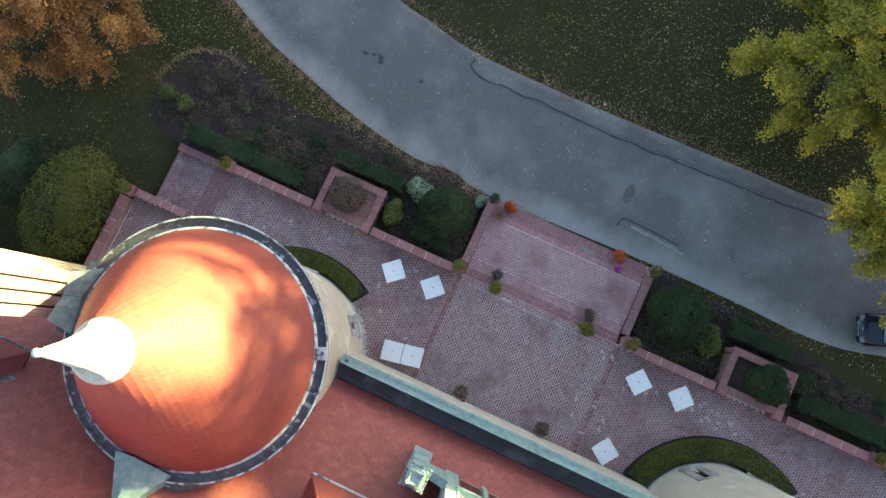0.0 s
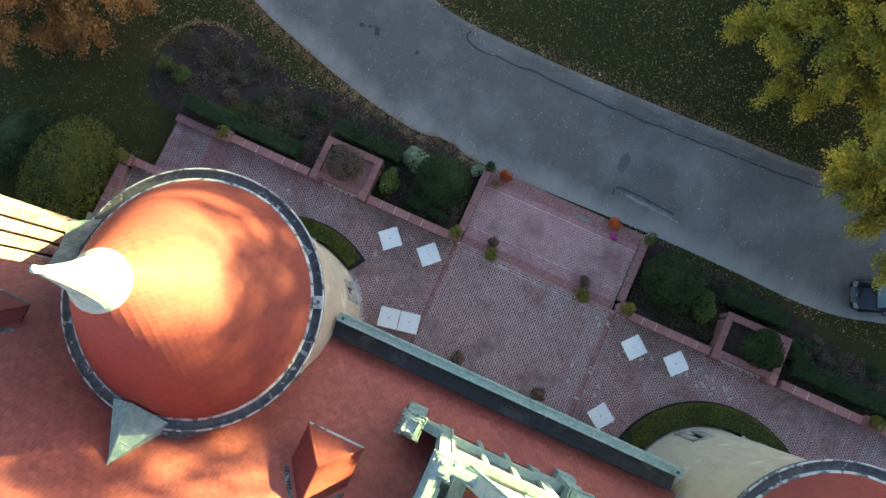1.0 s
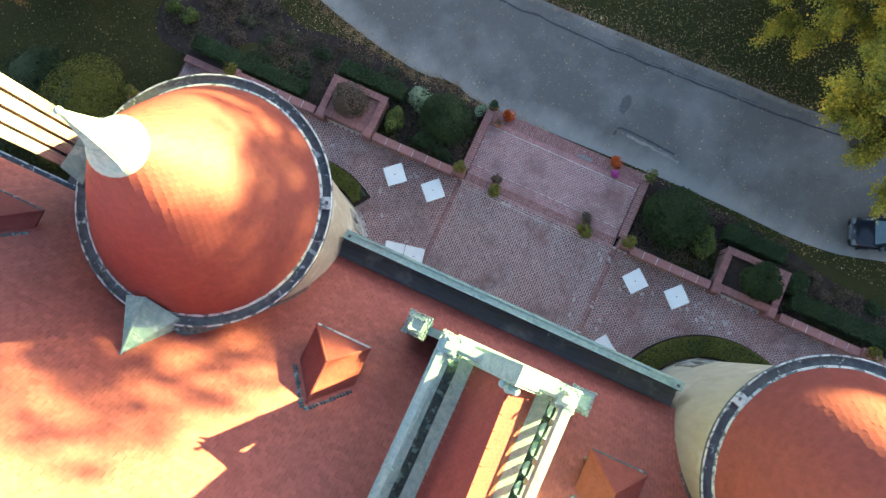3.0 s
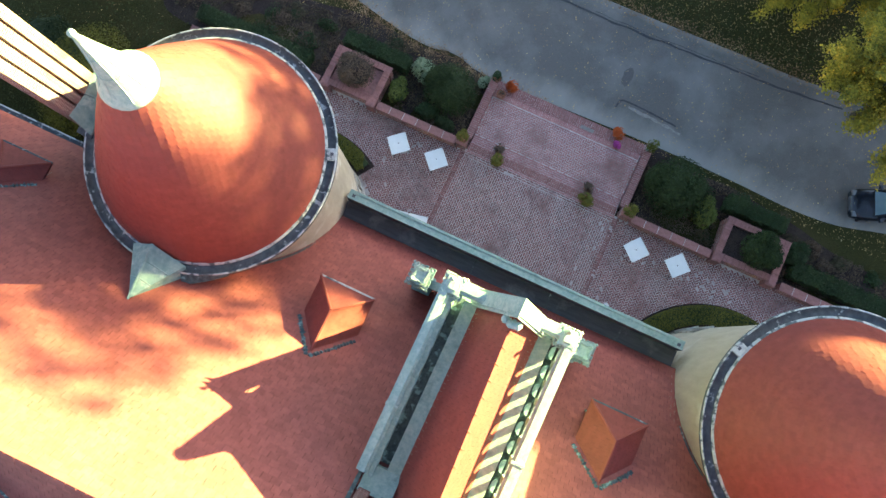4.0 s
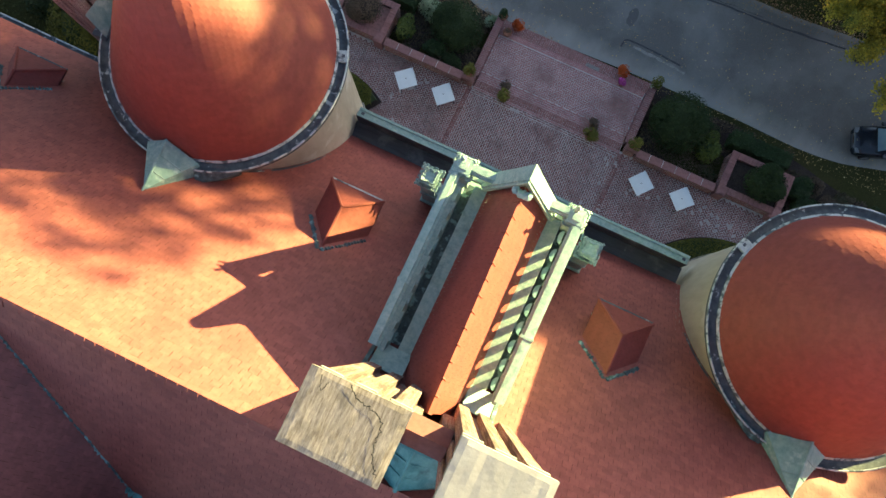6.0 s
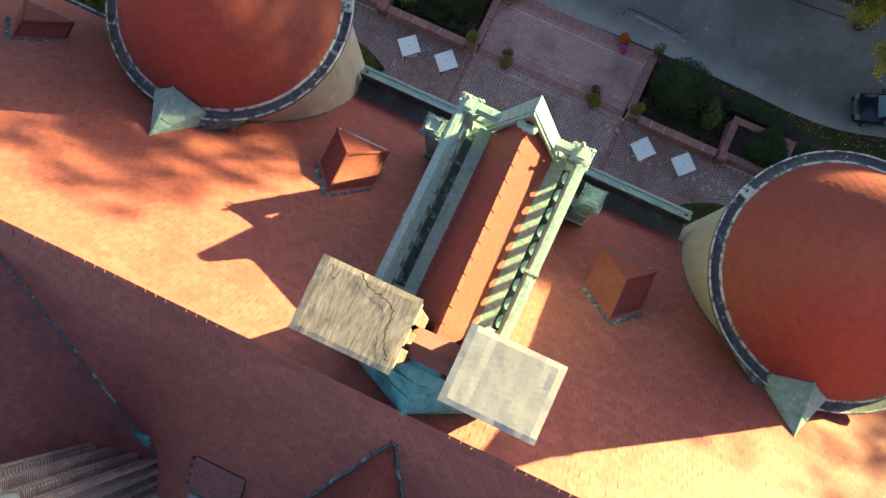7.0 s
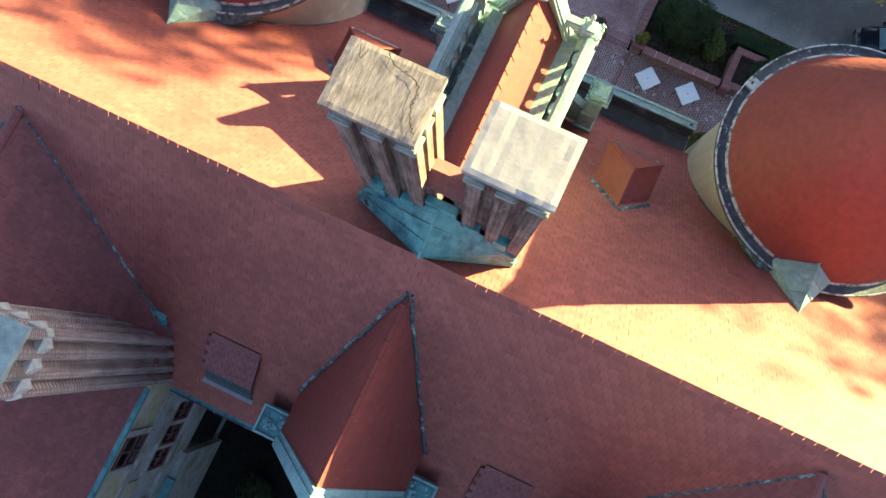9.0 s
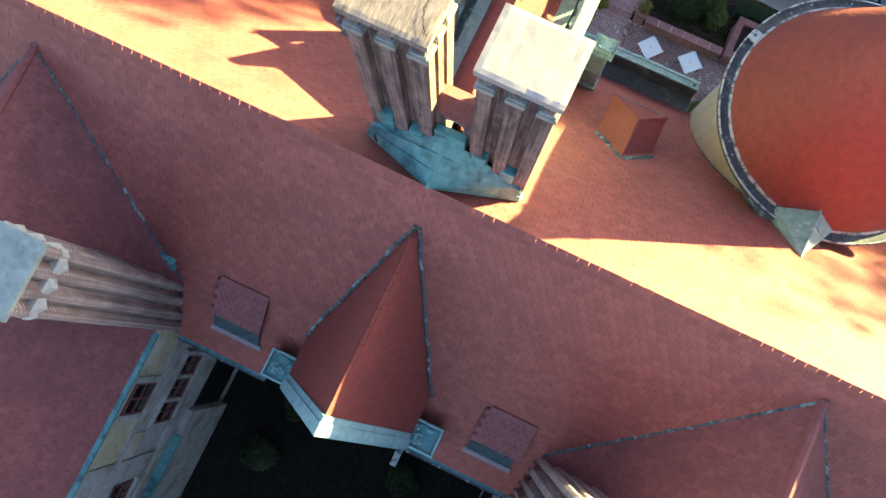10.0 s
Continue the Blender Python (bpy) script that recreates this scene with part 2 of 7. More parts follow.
M_ASPHALT = road_mat()
M_PATCH = mat("dark_asphalt_seam", (0.038, 0.040, 0.046), (0.08, 0.083, 0.089), 20, 0.9, 0.4, 80)
M_STAIN = mat("oil_darkened_asphalt", (0.092, 0.091, 0.091), (0.132, 0.130, 0.128), 20, 0.9, 0.4, 80)
M_DUST = mat("pale_road_grit", (0.18, 0.175, 0.168), (0.32, 0.31, 0.29), 10, 0.95, 0.5, 60)
M_GRASS = mat("autumn_grass", (0.013, 0.018, 0.006), (0.078, 0.076, 0.028), 22, 0.95, 1.0, 45, blot=(0.072, 0.060, 0.025), blot_scale=0.22, blot_at=(0.52, 0.75), spec=0.1)
M_MULCH = mat("dark_mulch", (0.024, 0.018, 0.018), (0.070, 0.054, 0.050), 16, 0.98, 1.0, 30, blot=(0.075, 0.058, 0.045), blot_scale=0.8, spec=0.1)
M_WHITE = mat("white_tabletop", (0.68, 0.71, 0.72), (0.76, 0.79, 0.80), 3, 0.5, 0.05, 30)
M_IRON = mat("dark_iron", (0.02, 0.02, 0.022), (0.045, 0.045, 0.05), 12, 0.5, 0.2, 40, metal=0.6)
M_TERRA = mat("terracotta_pot", (0.26, 0.10, 0.06), (0.38, 0.17, 0.11), 8, 0.85, 0.2, 40)
M_CARPAINT = mat("black_car_paint", (0.008, 0.011, 0.018), (0.012, 0.016, 0.025), 2, 0.18, 0.0, spec=0.6)
# pale blue base colour holds the sky's reflection on the car's glass
M_CARGLASS_SKY = mat("sky_coloured_car_glass", (0.12, 0.19, 0.23), (0.16, 0.24, 0.28), 2, 0.06, 0.0, spec=0.8)
M_RUBBER = mat("tyre_rubber", (0.01, 0.01, 0.011), (0.02, 0.02, 0.022), 9, 0.85, 0.2, 50)
M_CHROME = mat("chrome", (0.55, 0.56, 0.58), (0.65, 0.66, 0.68), 2, 0.15, 0.0, metal=1.0)
M_LAMPGLASS = mat("headlamp_glass", (0.12, 0.13, 0.14), (0.2, 0.21, 0.22), 3, 0.1, 0.0, spec=0.7)
M_WINDOW = mat("dark_window_glass", (0.012, 0.014, 0.016), (0.025, 0.028, 0.03), 1.5, 0.12, 0.0, spec=0.7)
M_FRAME = mat("wine_red_frame", (0.14, 0.045, 0.045), (0.20, 0.07, 0.065), 7, 0.7, 0.2, 40)
M_LIME = mat("pale_limestone", (0.33, 0.325, 0.30), (0.50, 0.49, 0.46), 5, 0.9, 0.6, 20, blot=(0.27, 0.25, 0.205), blot_scale=0.9, blot_at=(0.47, 0.62))
M_OCHRE = mat("ochre_stucco", (0.40, 0.34, 0.20), (0.52, 0.46, 0.31), 3, 0.9, 0.25, 50, blot=(0.60, 0.58, 0.50), blot_scale=0.8)
M_BARK = mat("tree_bark", (0.045, 0.035, 0.027), (0.10, 0.08, 0.062), 8, 0.95, 0.8, 20, stretch=(1, 1, 0.2))
# near-black base colour carries the courtyard's deep shade
M_COURT_SHADE = mat("shade_dark_courtyard_paving", (0.008, 0.008, 0.007), (0.022, 0.020, 0.016), 4, 0.95, 0.5, 20, spec=0.1)


def leaf_mat(name, low, high, other=None):
    """Leaves: each one its own shade, some light through them."""
    m = bpy.data.materials.new(name)
    m.use_nodes = True
    nt = m.node_tree
    bsdf = nt.nodes["Principled BSDF"]
    bsdf.inputs["Roughness"].default_value = 0.7
    bsdf.inputs["Specular IOR Level"].default_value = 0.2
    geo = nt.nodes.new("ShaderNodeNewGeometry")
    ramp = nt.nodes.new("ShaderNodeValToRGB")
    el = ramp.color_ramp.elements
    el[0].color, el[1].color = (*low, 1), (*high, 1)
    if other:
        e = el.new(0.72)
        e.color = (*high, 1)
        el[2].color = (*other, 1)
    tc = nt.nodes.new("ShaderNodeTexCoord")
    n1 = node(nt, "ShaderNodeTexNoise", Scale=0.7, Detail=2.0)
    nt.links.new(tc.outputs["Object"], n1.inputs["Vector"])
    r = nt.nodes.new("ShaderNodeMapRange")
    r.inputs["From Min"].default_value, r.inputs["From Max"].default_value = 0.3, 0.7
    nt.links.new(n1.outputs["Fac"], r.inputs["Value"])
    mix = nt.nodes.new("ShaderNodeMath")
    mix.operation = "MULTIPLY_ADD"
    mix.inputs[1].default_value = 0.5
    half = nt.nodes.new("ShaderNodeMath")
    half.operation = "MULTIPLY"
    half.inputs[1].default_value = 0.5
    nt.links.new(geo.outputs["Random Per Island"], half.inputs[0])
    nt.links.new(r.outputs[0], mix.inputs[0])
    nt.links.new(half.outputs[0], mix.inputs[2])
    nt.links.new(mix.outputs[0], ramp.inputs["Fac"])
    nt.links.new(ramp.outputs["Color"], bsdf.inputs["Base Color"])
    return m


L_YELLOW = leaf_mat("yellow_green_leaf", (0.060, 0.090, 0.022), (0.45, 0.36, 0.040), (0.95, 0.58, 0.06))
L_ORANGE = leaf_mat("orange_leaf", (0.075, 0.052, 0.020), (0.40, 0.185, 0.055), (0.80, 0.46, 0.12))
L_HEDGE = leaf_mat("hedge_leaf", (0.018, 0.036, 0.014), (0.048, 0.078, 0.030))
L_BUSH = leaf_mat("olive_bush_leaf", (0.042, 0.055, 0.010), (0.165, 0.160, 0.030))
L_EVERGREEN = leaf_mat("evergreen_leaf", (0.012, 0.025, 0.008), (0.050, 0.074, 0.024))
L_DRAB = leaf_mat("drab_perennial_leaf", (0.045, 0.042, 0.026), (0.11, 0.095, 0.055))
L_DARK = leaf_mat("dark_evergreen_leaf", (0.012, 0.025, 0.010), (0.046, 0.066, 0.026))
L_LIME = leaf_mat("lime_leaf", (0.045, 0.070, 0.016), (0.125, 0.150, 0.036))
L_PALE = leaf_mat("variegated_leaf", (0.14, 0.22, 0.12), (0.36, 0.42, 0.28))
L_BROWN = leaf_mat("brown_twig", (0.07, 0.05, 0.036), (0.17, 0.12, 0.085))
L_RED = leaf_mat("red_orange_flower", (0.36, 0.06, 0.015), (0.55, 0.12, 0.03))
L_PINK = leaf_mat("pink_flower", (0.36, 0.04, 0.22), (0.6, 0.12, 0.42))
L_FALL = leaf_mat("fallen_leaf", (0.28, 0.18, 0.07), (0.64, 0.46, 0.19), (0.88, 0.74, 0.44))
L_GOLD = leaf_mat("golden_potted_leaf", (0.09, 0.10, 0.02), (0.20, 0.16, 0.03))
L_DRIFT = leaf_mat("brown_drifted_leaf", (0.11, 0.068, 0.040), (0.36, 0.225, 0.12), (0.74, 0.57, 0.36))
L_BLADE = leaf_mat("grass_blade", (0.018, 0.030, 0.009), (0.075, 0.085, 0.026), (0.15, 0.125, 0.05))
L_FOREST = leaf_mat("wood_leaf", (0.05, 0.05, 0.015), (0.16, 0.11, 0.03))


# ---- helpers ----
def link(name, me, material, parent=None, label=""):
    if material:
        me.materials.append(material)
    ob = new(name, me)
    if parent:
        ob.parent = parent
        shift = Vector(parent.get("base", (0, 0, 0)))
        ob.matrix_parent_inverse = Matrix.Translation(-shift)
    if label:
        ob["label"] = label
    return ob


def part(name, bm, material, parent=None, label="", smooth=False):
    me = bpy.data.meshes.new(name)
    bmesh.ops.recalc_face_normals(bm, faces=bm.faces)
    if smooth:
        for f in bm.faces:
            f.smooth = True
    bm.to_mesh(me)
    bm.free()
    return link(name, me, material, parent, label)


def raw(name, verts, faces, material, parent=None, label="", smooth=False):
    me = bpy.data.meshes.new(name)
    me.from_pydata(verts, [], faces)
    if smooth:
        me.polygons.foreach_set("use_smooth", [True] * len(me.polygons))
    me.update()
    return link(name, me, material, parent, label)


def thing(name, at, label, category, group="", kind=""):
    ob = new(name)
    ob.empty_display_size = 0.3
    ob.location = at
    ob["base"] = tuple(at)
    return tagged(ob, label, category, group, kind)


def box(bm, x0, x1, y0, y1, z0, z1, bevel=0.0, m=None):
    made = bmesh.ops.create_cube(bm, size=1.0)
    vs = made["verts"]
    bmesh.ops.scale(bm, vec=(x1 - x0, y1 - y0, z1 - z0), verts=vs)
    bmesh.ops.translate(bm, vec=((x0 + x1) / 2, (y0 + y1) / 2, (z0 + z1) / 2), verts=vs)
    if m is not None:
        bmesh.ops.transform(bm, matrix=m, verts=vs)
    if bevel:
        es = list({e for v in vs for e in v.link_edges})
        bmesh.ops.bevel(bm, geom=es, offset=bevel, segments=2, profile=0.7, affect="EDGES")
    return bm


def boxes(*rows, bevel=0.0):
    bm = bmesh.new()
    for r in rows:
        box(bm, *r, bevel=bevel)
    return bm


def prism(bm, pts, shift):
    """A flat outline pushed along shift into a solid."""
    shift = Vector(shift)
    a = [bm.verts.new(p) for p in pts]
    b = [bm.verts.new(Vector(p) + shift) for p in pts]
    n = len(a)
    bm.faces.new(a)
    bm.faces.new(b[::-1])
    for i in range(n):
        bm.faces.new((a[i], b[i], b[(i + 1) % n], a[(i + 1) % n]))
    return bm


def lathe(bm, profile, cx, cy, seg=48, a0=0.0, a1=360.0, ring=False):
    """A profile of (radius, z) turned round the upright through (cx, cy)."""
    full = abs(a1 - a0) >= 359.9
    n = seg if full else seg + 1
    rings = []
    for r, z in profile:
        rings.append([bm.verts.new((cx + r * math.cos(radians(a0 + (a1 - a0) * i / seg)), cy + r * math.sin(radians(a0 + (a1 - a0) * i / seg)), z)) for i in range(n)])
    for p, q in zip(rings, rings[1:]):
        for i in range(seg):
            j = (i + 1) % n
            bm.faces.new((p[i], p[j], q[j], q[i]))
    if ring:
        for i in range(seg):
            bm.faces.new((rings[-1][i], rings[-1][(i + 1) % n], rings[0][(i + 1) % n], rings[0][i]))
    elif full:
        if profile[0][0] > 1e-3:
            bm.faces.new(rings[0][::-1])
        if profile[-1][0] > 1e-3:
            bm.faces.new(rings[-1])
    return bm


def tube(bm, points, r0, r1=None, seg=8):
    """A tapering round bar along points."""
    r1 = r0 if r1 is None else r1
    prev = None
    pts = [Vector(p) for p in points]
    for k, p in enumerate(pts):
        d = (pts[min(k + 1, len(pts) - 1)] - pts[max(k - 1, 0)]).normalized()
        a = d.orthogonal().normalized()
        b = d.cross(a)
        r = r0 + (r1 - r0) * k / max(1, len(pts) - 1)
        ring = [bm.verts.new(p + a * r * math.cos(2 * math.pi * i / seg) + b * r * math.sin(2 * math.pi * i / seg)) for i in range(seg)]
        if prev:
            for i in range(seg):
                bm.faces.new((prev[i], prev[(i + 1) % seg], ring[(i + 1) % seg], ring[i]))
        else:
            bm.faces.new(ring[::-1])
        prev = ring
    bm.faces.new(prev)
    return bm


def rope(bm, points, r0, r1, per=10, seed=0):
    """A crimped roll along points: thick and thin by turns."""
    r = random.Random(seed)
    pts = [Vector(p) for p in points]
    fine = []
    for a, b in zip(pts, pts[1:]):
        fine += [a.lerp(b, k / per) for k in range(per)]
    fine.append(pts[-1])
    prev = None
    for k, p in enumerate(fine):
        d = (fine[min(k + 1, len(fine) - 1)] - fine[max(k - 1, 0)]).normalized()
        a = d.orthogonal().normalized()
        b = d.cross(a)
        rad = (r0 if k % 2 else r1) * r.uniform(0.75, 1.25)
        q = p + a * r.uniform(-0.02, 0.02)
        ring = [bm.verts.new(q + a * rad * math.cos(math.pi * i / 3) + b * rad * math.sin(math.pi * i / 3)) for i in range(6)]
        if prev:
            for i in range(6):
                bm.faces.new((prev[i], prev[(i + 1) % 6], ring[(i + 1) % 6], ring[i]))
        else:
            bm.faces.new(ring[::-1])
        prev = ring
    bm.faces.new(prev)
    return bm


class Heap:
    """Many small faces gathered for one mesh."""
    def __init__(self):
        self.v, self.f = [], []

    def quad(self, *ps):
        n = len(self.v)
        self.v.extend(tuple(p) for p in ps)
        self.f.append(tuple(range(n, n + len(ps))))

    def block(self, o, a, b, c):
        """Top and four sides of a block: corner o, edges a, b, height c."""
        n = len(self.v)
        o, a, b, c = Vector(o), Vector(a), Vector(b), Vector(c)
        self.v.extend(tuple(p) for p in (o, o + a, o + a + b, o + b, o + c, o + a + c, o + a + b + c, o + b + c))
        self.f.extend(((n + 4, n + 5, n + 6, n + 7), (n, n + 1, n + 5, n + 4), (n + 1, n + 2, n + 6, n + 5), (n + 2, n + 3, n + 7, n + 6), (n + 3, n, n + 4, n + 7)))

    def leaf(self, p, size, d=None):
        """One leaf: a bent quad facing about d."""
        d = (Vector(d) if d is not None else Vector((0, 0, 1))) + Vector((random.gauss(0, 0.55), random.gauss(0, 0.55), random.gauss(0, 0.55)))
        d.normalize()
        a = d.orthogonal().normalized()
        a = Matrix.Rotation(random.uniform(0, 6.283), 3, d) @ a
        b = d.cross(a)
        s = size * random.uniform(0.65, 1.35)
        p = Vector(p)
        self.quad(p - a * s * 0.5, p + b * s * 0.33 + d * s * 0.12, p + a * s * 0.5, p - b * s * 0.33 + d * s * 0.12)

    def put(self, name, material, parent=None, label=""):
        return raw(name, self.v, self.f, material, parent, label)


def tile_rows(heap, origin, u, v, rows, keep, w=0.30, step=0.24, lift=0.012, gap=0.003, even=False):
    """Overlapping tiles on a slope: u along the eave, v up the slope; rows gives the reach along u at each height."""
    origin, u, v = Vector(origin), Vector(u).normalized(), Vector(v).normalized()
    nrm = u.cross(v).normalized()
    if nrm.z < 0:
        nrm = -nrm
    k = 0
    s, top = rows[0], rows[1]
    lap = 1.06
    if even:
        step = (top - s) / max(1, round((top - s) / step)) + 1e-6
        lap = 1.0
    while s < top:
        lo, hi = rows[2](s), rows[3](s)
        x = math.floor(lo / w) * w + (k % 2) * w / 2
        while x < hi:
            c = origin + u * (x + w / 2) + v * (s + step / 2)
            lo2, hi2 = rows[2](min(s + step, top)), rows[3](min(s + step, top))
            if x + w > min(lo, lo2) and x < max(hi, hi2) and keep(c):
                a = lift * random.uniform(0.8, 1.2)
                g = gap * random.choice((0.4, 0.7, 1.0, 1.0, 1.4, 2.2))
                j = random.uniform(-0.006, 0.006)
                a0, a1 = (max(lo, min(hi, q)) for q in (x + g, x + w - g))
                b0, b1 = (max(lo2, min(hi2, q)) for q in (x + g, x + w - g))
                if max(a1 - a0, b1 - b0) > 0.02:
                    p0, p1 = origin + u * a0 + v * (s + j), origin + u * a1 + v * (s + j)
                    e0, e1 = origin + u * b0 + v * (s + j + step * lap), origin + u * b1 + v * (s + j + step * lap)
                    heap.quad(p0 + nrm * a, p1 + nrm * a, e1 + nrm * 0.004, e0 + nrm * 0.004)
                    heap.quad(p0, p1, p1 + nrm * a, p0 + nrm * a)
            x += w
        s += step
        k += 1


# ---- ground ----
def smooth_step(a, b, x):
    t = min(1.0, max(0.0, (x - a) / (b - a)))
    return t * t * (3 - 2 * t)


def ground_z(x, y):
    """Lawn level: road level in front, a little higher beside the terrace, sunk beneath the house."""
    z = -1.03
    if y < 8.6:
        z = -1.03 + 0.75 * (1 - smooth_step(4.4, 8.4, y))
    if x < -17.4 or x > 26:
        z = min(z, -0.62) if y > 0 else -0.62
    if -18.3 < x < 26.5 and y < 4.0:
        z = -0.9
    if -1.0 < x < 8.8 and y < 8.6:
        z = -1.1
    return z


def spans(lo, hi, mid_lo, mid_hi, fine, coarse):
    vals = []
    v = lo
    while v < hi:
        vals.append(v)
        v += fine if mid_lo <= v < mid_hi else coarse
    vals.append(hi)
    return vals


gx, gy = spans(-400, 400, -40, 40, 0.8, 30), spans(-400, 400, -32, 40, 0.8, 30)
gv = [(x, y, ground_z(x, y) + (0.03 * noise.noise((x * 0.6, y * 0.6, 0)) if abs(x) < 45 else 0)) for y in gy for x in gx]
nx = len(gx)
ground = raw("ground", gv, [(j * nx + i, j * nx + i + 1, (j + 1) * nx + i + 1, (j + 1) * nx + i) for j in range(len(gy) - 1) for i in range(nx - 1)], M_GRASS, smooth=True)
tagged(ground, "dark green autumn lawn strewn with leaves", "lawn", kind="structure")


def catmull(pts, per=8):
    """A smooth line through points in the plan."""
    out = []
    p = [Vector(q) for q in pts]
    p = [p[0] * 2 - p[1]] + p + [p[-1] * 2 - p[-2]]
    for i in range(1, len(p) - 2):
        for k in range(per):
            t = k / per
            out.append(0.5 * ((2 * p[i]) + (p[i + 1] - p[i - 1]) * t + (2 * p[i - 1] - 5 * p[i] + 4 * p[i + 1] - p[i + 2]) * t * t + (3 * p[i] - p[i - 1] - 3 * p[i + 1] + p[i + 2]) * t ** 3))
    out.append(p[-2])
    return out


ROAD_FAR = catmull([(-34, 40), (-22, 25), (-14.5, 18.6), (-10.3, 16.75), (-8.0, 16.25), (-5.1, 15.65), (0.5, 15.5), (5.2, 15.55), (10.5, 15.65), (16.3, 15.8), (24, 17.0), (36, 22), (60, 40)])
ROAD_NEAR = catmull([(-44, 34), (-30, 20.5), (-22, 14.6), (-18.2, 12.6), (-16.1, 11.6), (-12.2, 10.3), (-9.0, 9.4), (-5.3, 8.75), (-3.4, 9.0), (-1.1, 8.55), (8.4, 8.75), (13.3, 8.72), (17.8, 8.62), (21.5, 9.35), (30, 12.5), (62, 32)])


def strip(name, near, far, z, cols, material, parent=None, label=""):
    n = len(near)
    vs, fs = [], []
    for i in range(n):
        for k in range(cols + 1):
            p = Vector(near[i]).lerp(Vector(far[i]), k / cols)
            vs.append((p.x, p.y, z + 0.012 * noise.noise((p.x * 0.5, p.y * 0.5, 3))))
    for i in range(n - 1):
        for k in range(cols):
            a = i * (cols + 1) + k
            fs.append((a, a + 1, a + cols + 2, a + cols + 1))
    return raw(name, vs, fs, material, parent, label)


def resample(line, n):
    d = [0.0]
    for a, b in zip(line, line[1:]):
        d.append(d[-1] + (b - a).length)
    out, j = [], 0
    for k in range(n):
        s = d[-1] * k / (n - 1)
        while j < len(d) - 2 and d[j + 1] < s:
            j += 1
        out.append(line[j].lerp(line[j + 1], (s - d[j]) / max(1e-6, d[j + 1] - d[j])))
    return out


near_r, far_r = resample(ROAD_NEAR, 140), resample(ROAD_FAR, 140)
road = strip("road", near_r, far_r, -0.985, 10, M_ASPHALT)
across = road.data.uv_layers.new(name="across")
lengthwise = [i // 11 for i in range(len(road.data.vertices))]
for loop in road.data.loops:
    across.data[loop.index].uv = ((loop.vertex_index % 11) / 10, lengthwise[loop.vertex_index] / 140)
tagged(road, "grey worn asphalt drive with pale dusty edges", "road", kind="structure")


def ribbon(line, w0, w1, z, wob=0.0, seed=0, rate=0.21):
    """A thin strip of uneven width that follows a line."""
    vs, fs = [], []
    n = len(line)
    for i, p in enumerate(line):
        d = (line[min(i + 1, n - 1)] - line[max(i - 1, 0)]).normalized()
        q = Vector((-d.y, d.x))
        w = w0 + (w1 - w0) * (0.5 + 0.5 * noise.noise((i * rate * 1.8 + seed, seed, 1.7)))
        o = wob * noise.noise((i * rate, seed, 5.0))
        a, b = p + q * (o - w / 2), p + q * (o + w / 2)
        vs += [(a.x, a.y, z), (b.x, b.y, z)]
    fs = [(2 * i, 2 * i + 1, 2 * i + 3, 2 * i + 2) for i in range(n - 1)]
    return vs, fs


crack = resample(catmull([(-4.85, 15.25), (-4.9, 14.8), (-3.9, 14.45), (-0.8, 14.5), (4.4, 14.42), (10.9, 14.62), (14.1, 14.75), (17.4, 15.05)]), 420)
raw("seam", *ribbon(crack, 0.05, 0.17, -0.964, 0.10, 2, 0.05), M_PATCH, road, "dark tarred seam along the road")
raw("seam", *ribbon([p + Vector((0.0, 0.17)) for p in crack[150:330]], 0.0, 0.05, -0.963, 0.08, 6, 0.07), M_PATCH, road, "dark tarred seam along the road")
raw("seam", *ribbon(resample(catmull([(5.95, 9.9), (6.05, 10.35), (6.5, 10.45), (7.9, 10.4), (9.4, 10.25)]), 60), 0.05, 0.14, -0.964, 0.05, 9, 0.1), M_PATCH, road, "dark tarred seam along the road")
def blotch(cx, cy, z, r, seed):
    """A flat patch with an uneven round edge."""
    pts = []
    for i in range(14):
        a = 2 * math.pi * i / 14
        q = r * (1 + 0.5 * noise.noise((math.cos(a) * 1.4 + seed, math.sin(a) * 1.4, seed * 0.7)))
        pts.append((cx + q * math.cos(a), cy + q * math.sin(a), z))
    return pts, [tuple(range(14))]


for k, (tx, ty, r) in enumerate(((-10.61, 13.05, 0.13), (-10.12, 13.2, 0.10), (-9.67, 13.19, 0.16), (-9.6, 12.97, 0.14), (-7.08, 12.86, 0.12), (-9.9, 13.3, 0.06), (-10.4, 13.1, 0.05))):
    raw("tar_spot", *blotch(tx, ty, -0.962, r, k + 1), M_PATCH, road, "black tar spot")
raw("stain", [(5.88 + (x - 5.88) * 0.6, y, z) for x, y, z in blotch(5.88, 11.75, -0.963, 0.5, 21)[0]], [tuple(range(14))], M_STAIN, road, "dark oil stain on the drive")
raw("grit", *ribbon(resample(catmull([(6.6, 10.2), (8.2, 10.1), (9.8, 9.95)]), 50), 0.04, 0.26, -0.967, 0.08, 5, 0.12), M_DUST, road, "pale sandy grit")


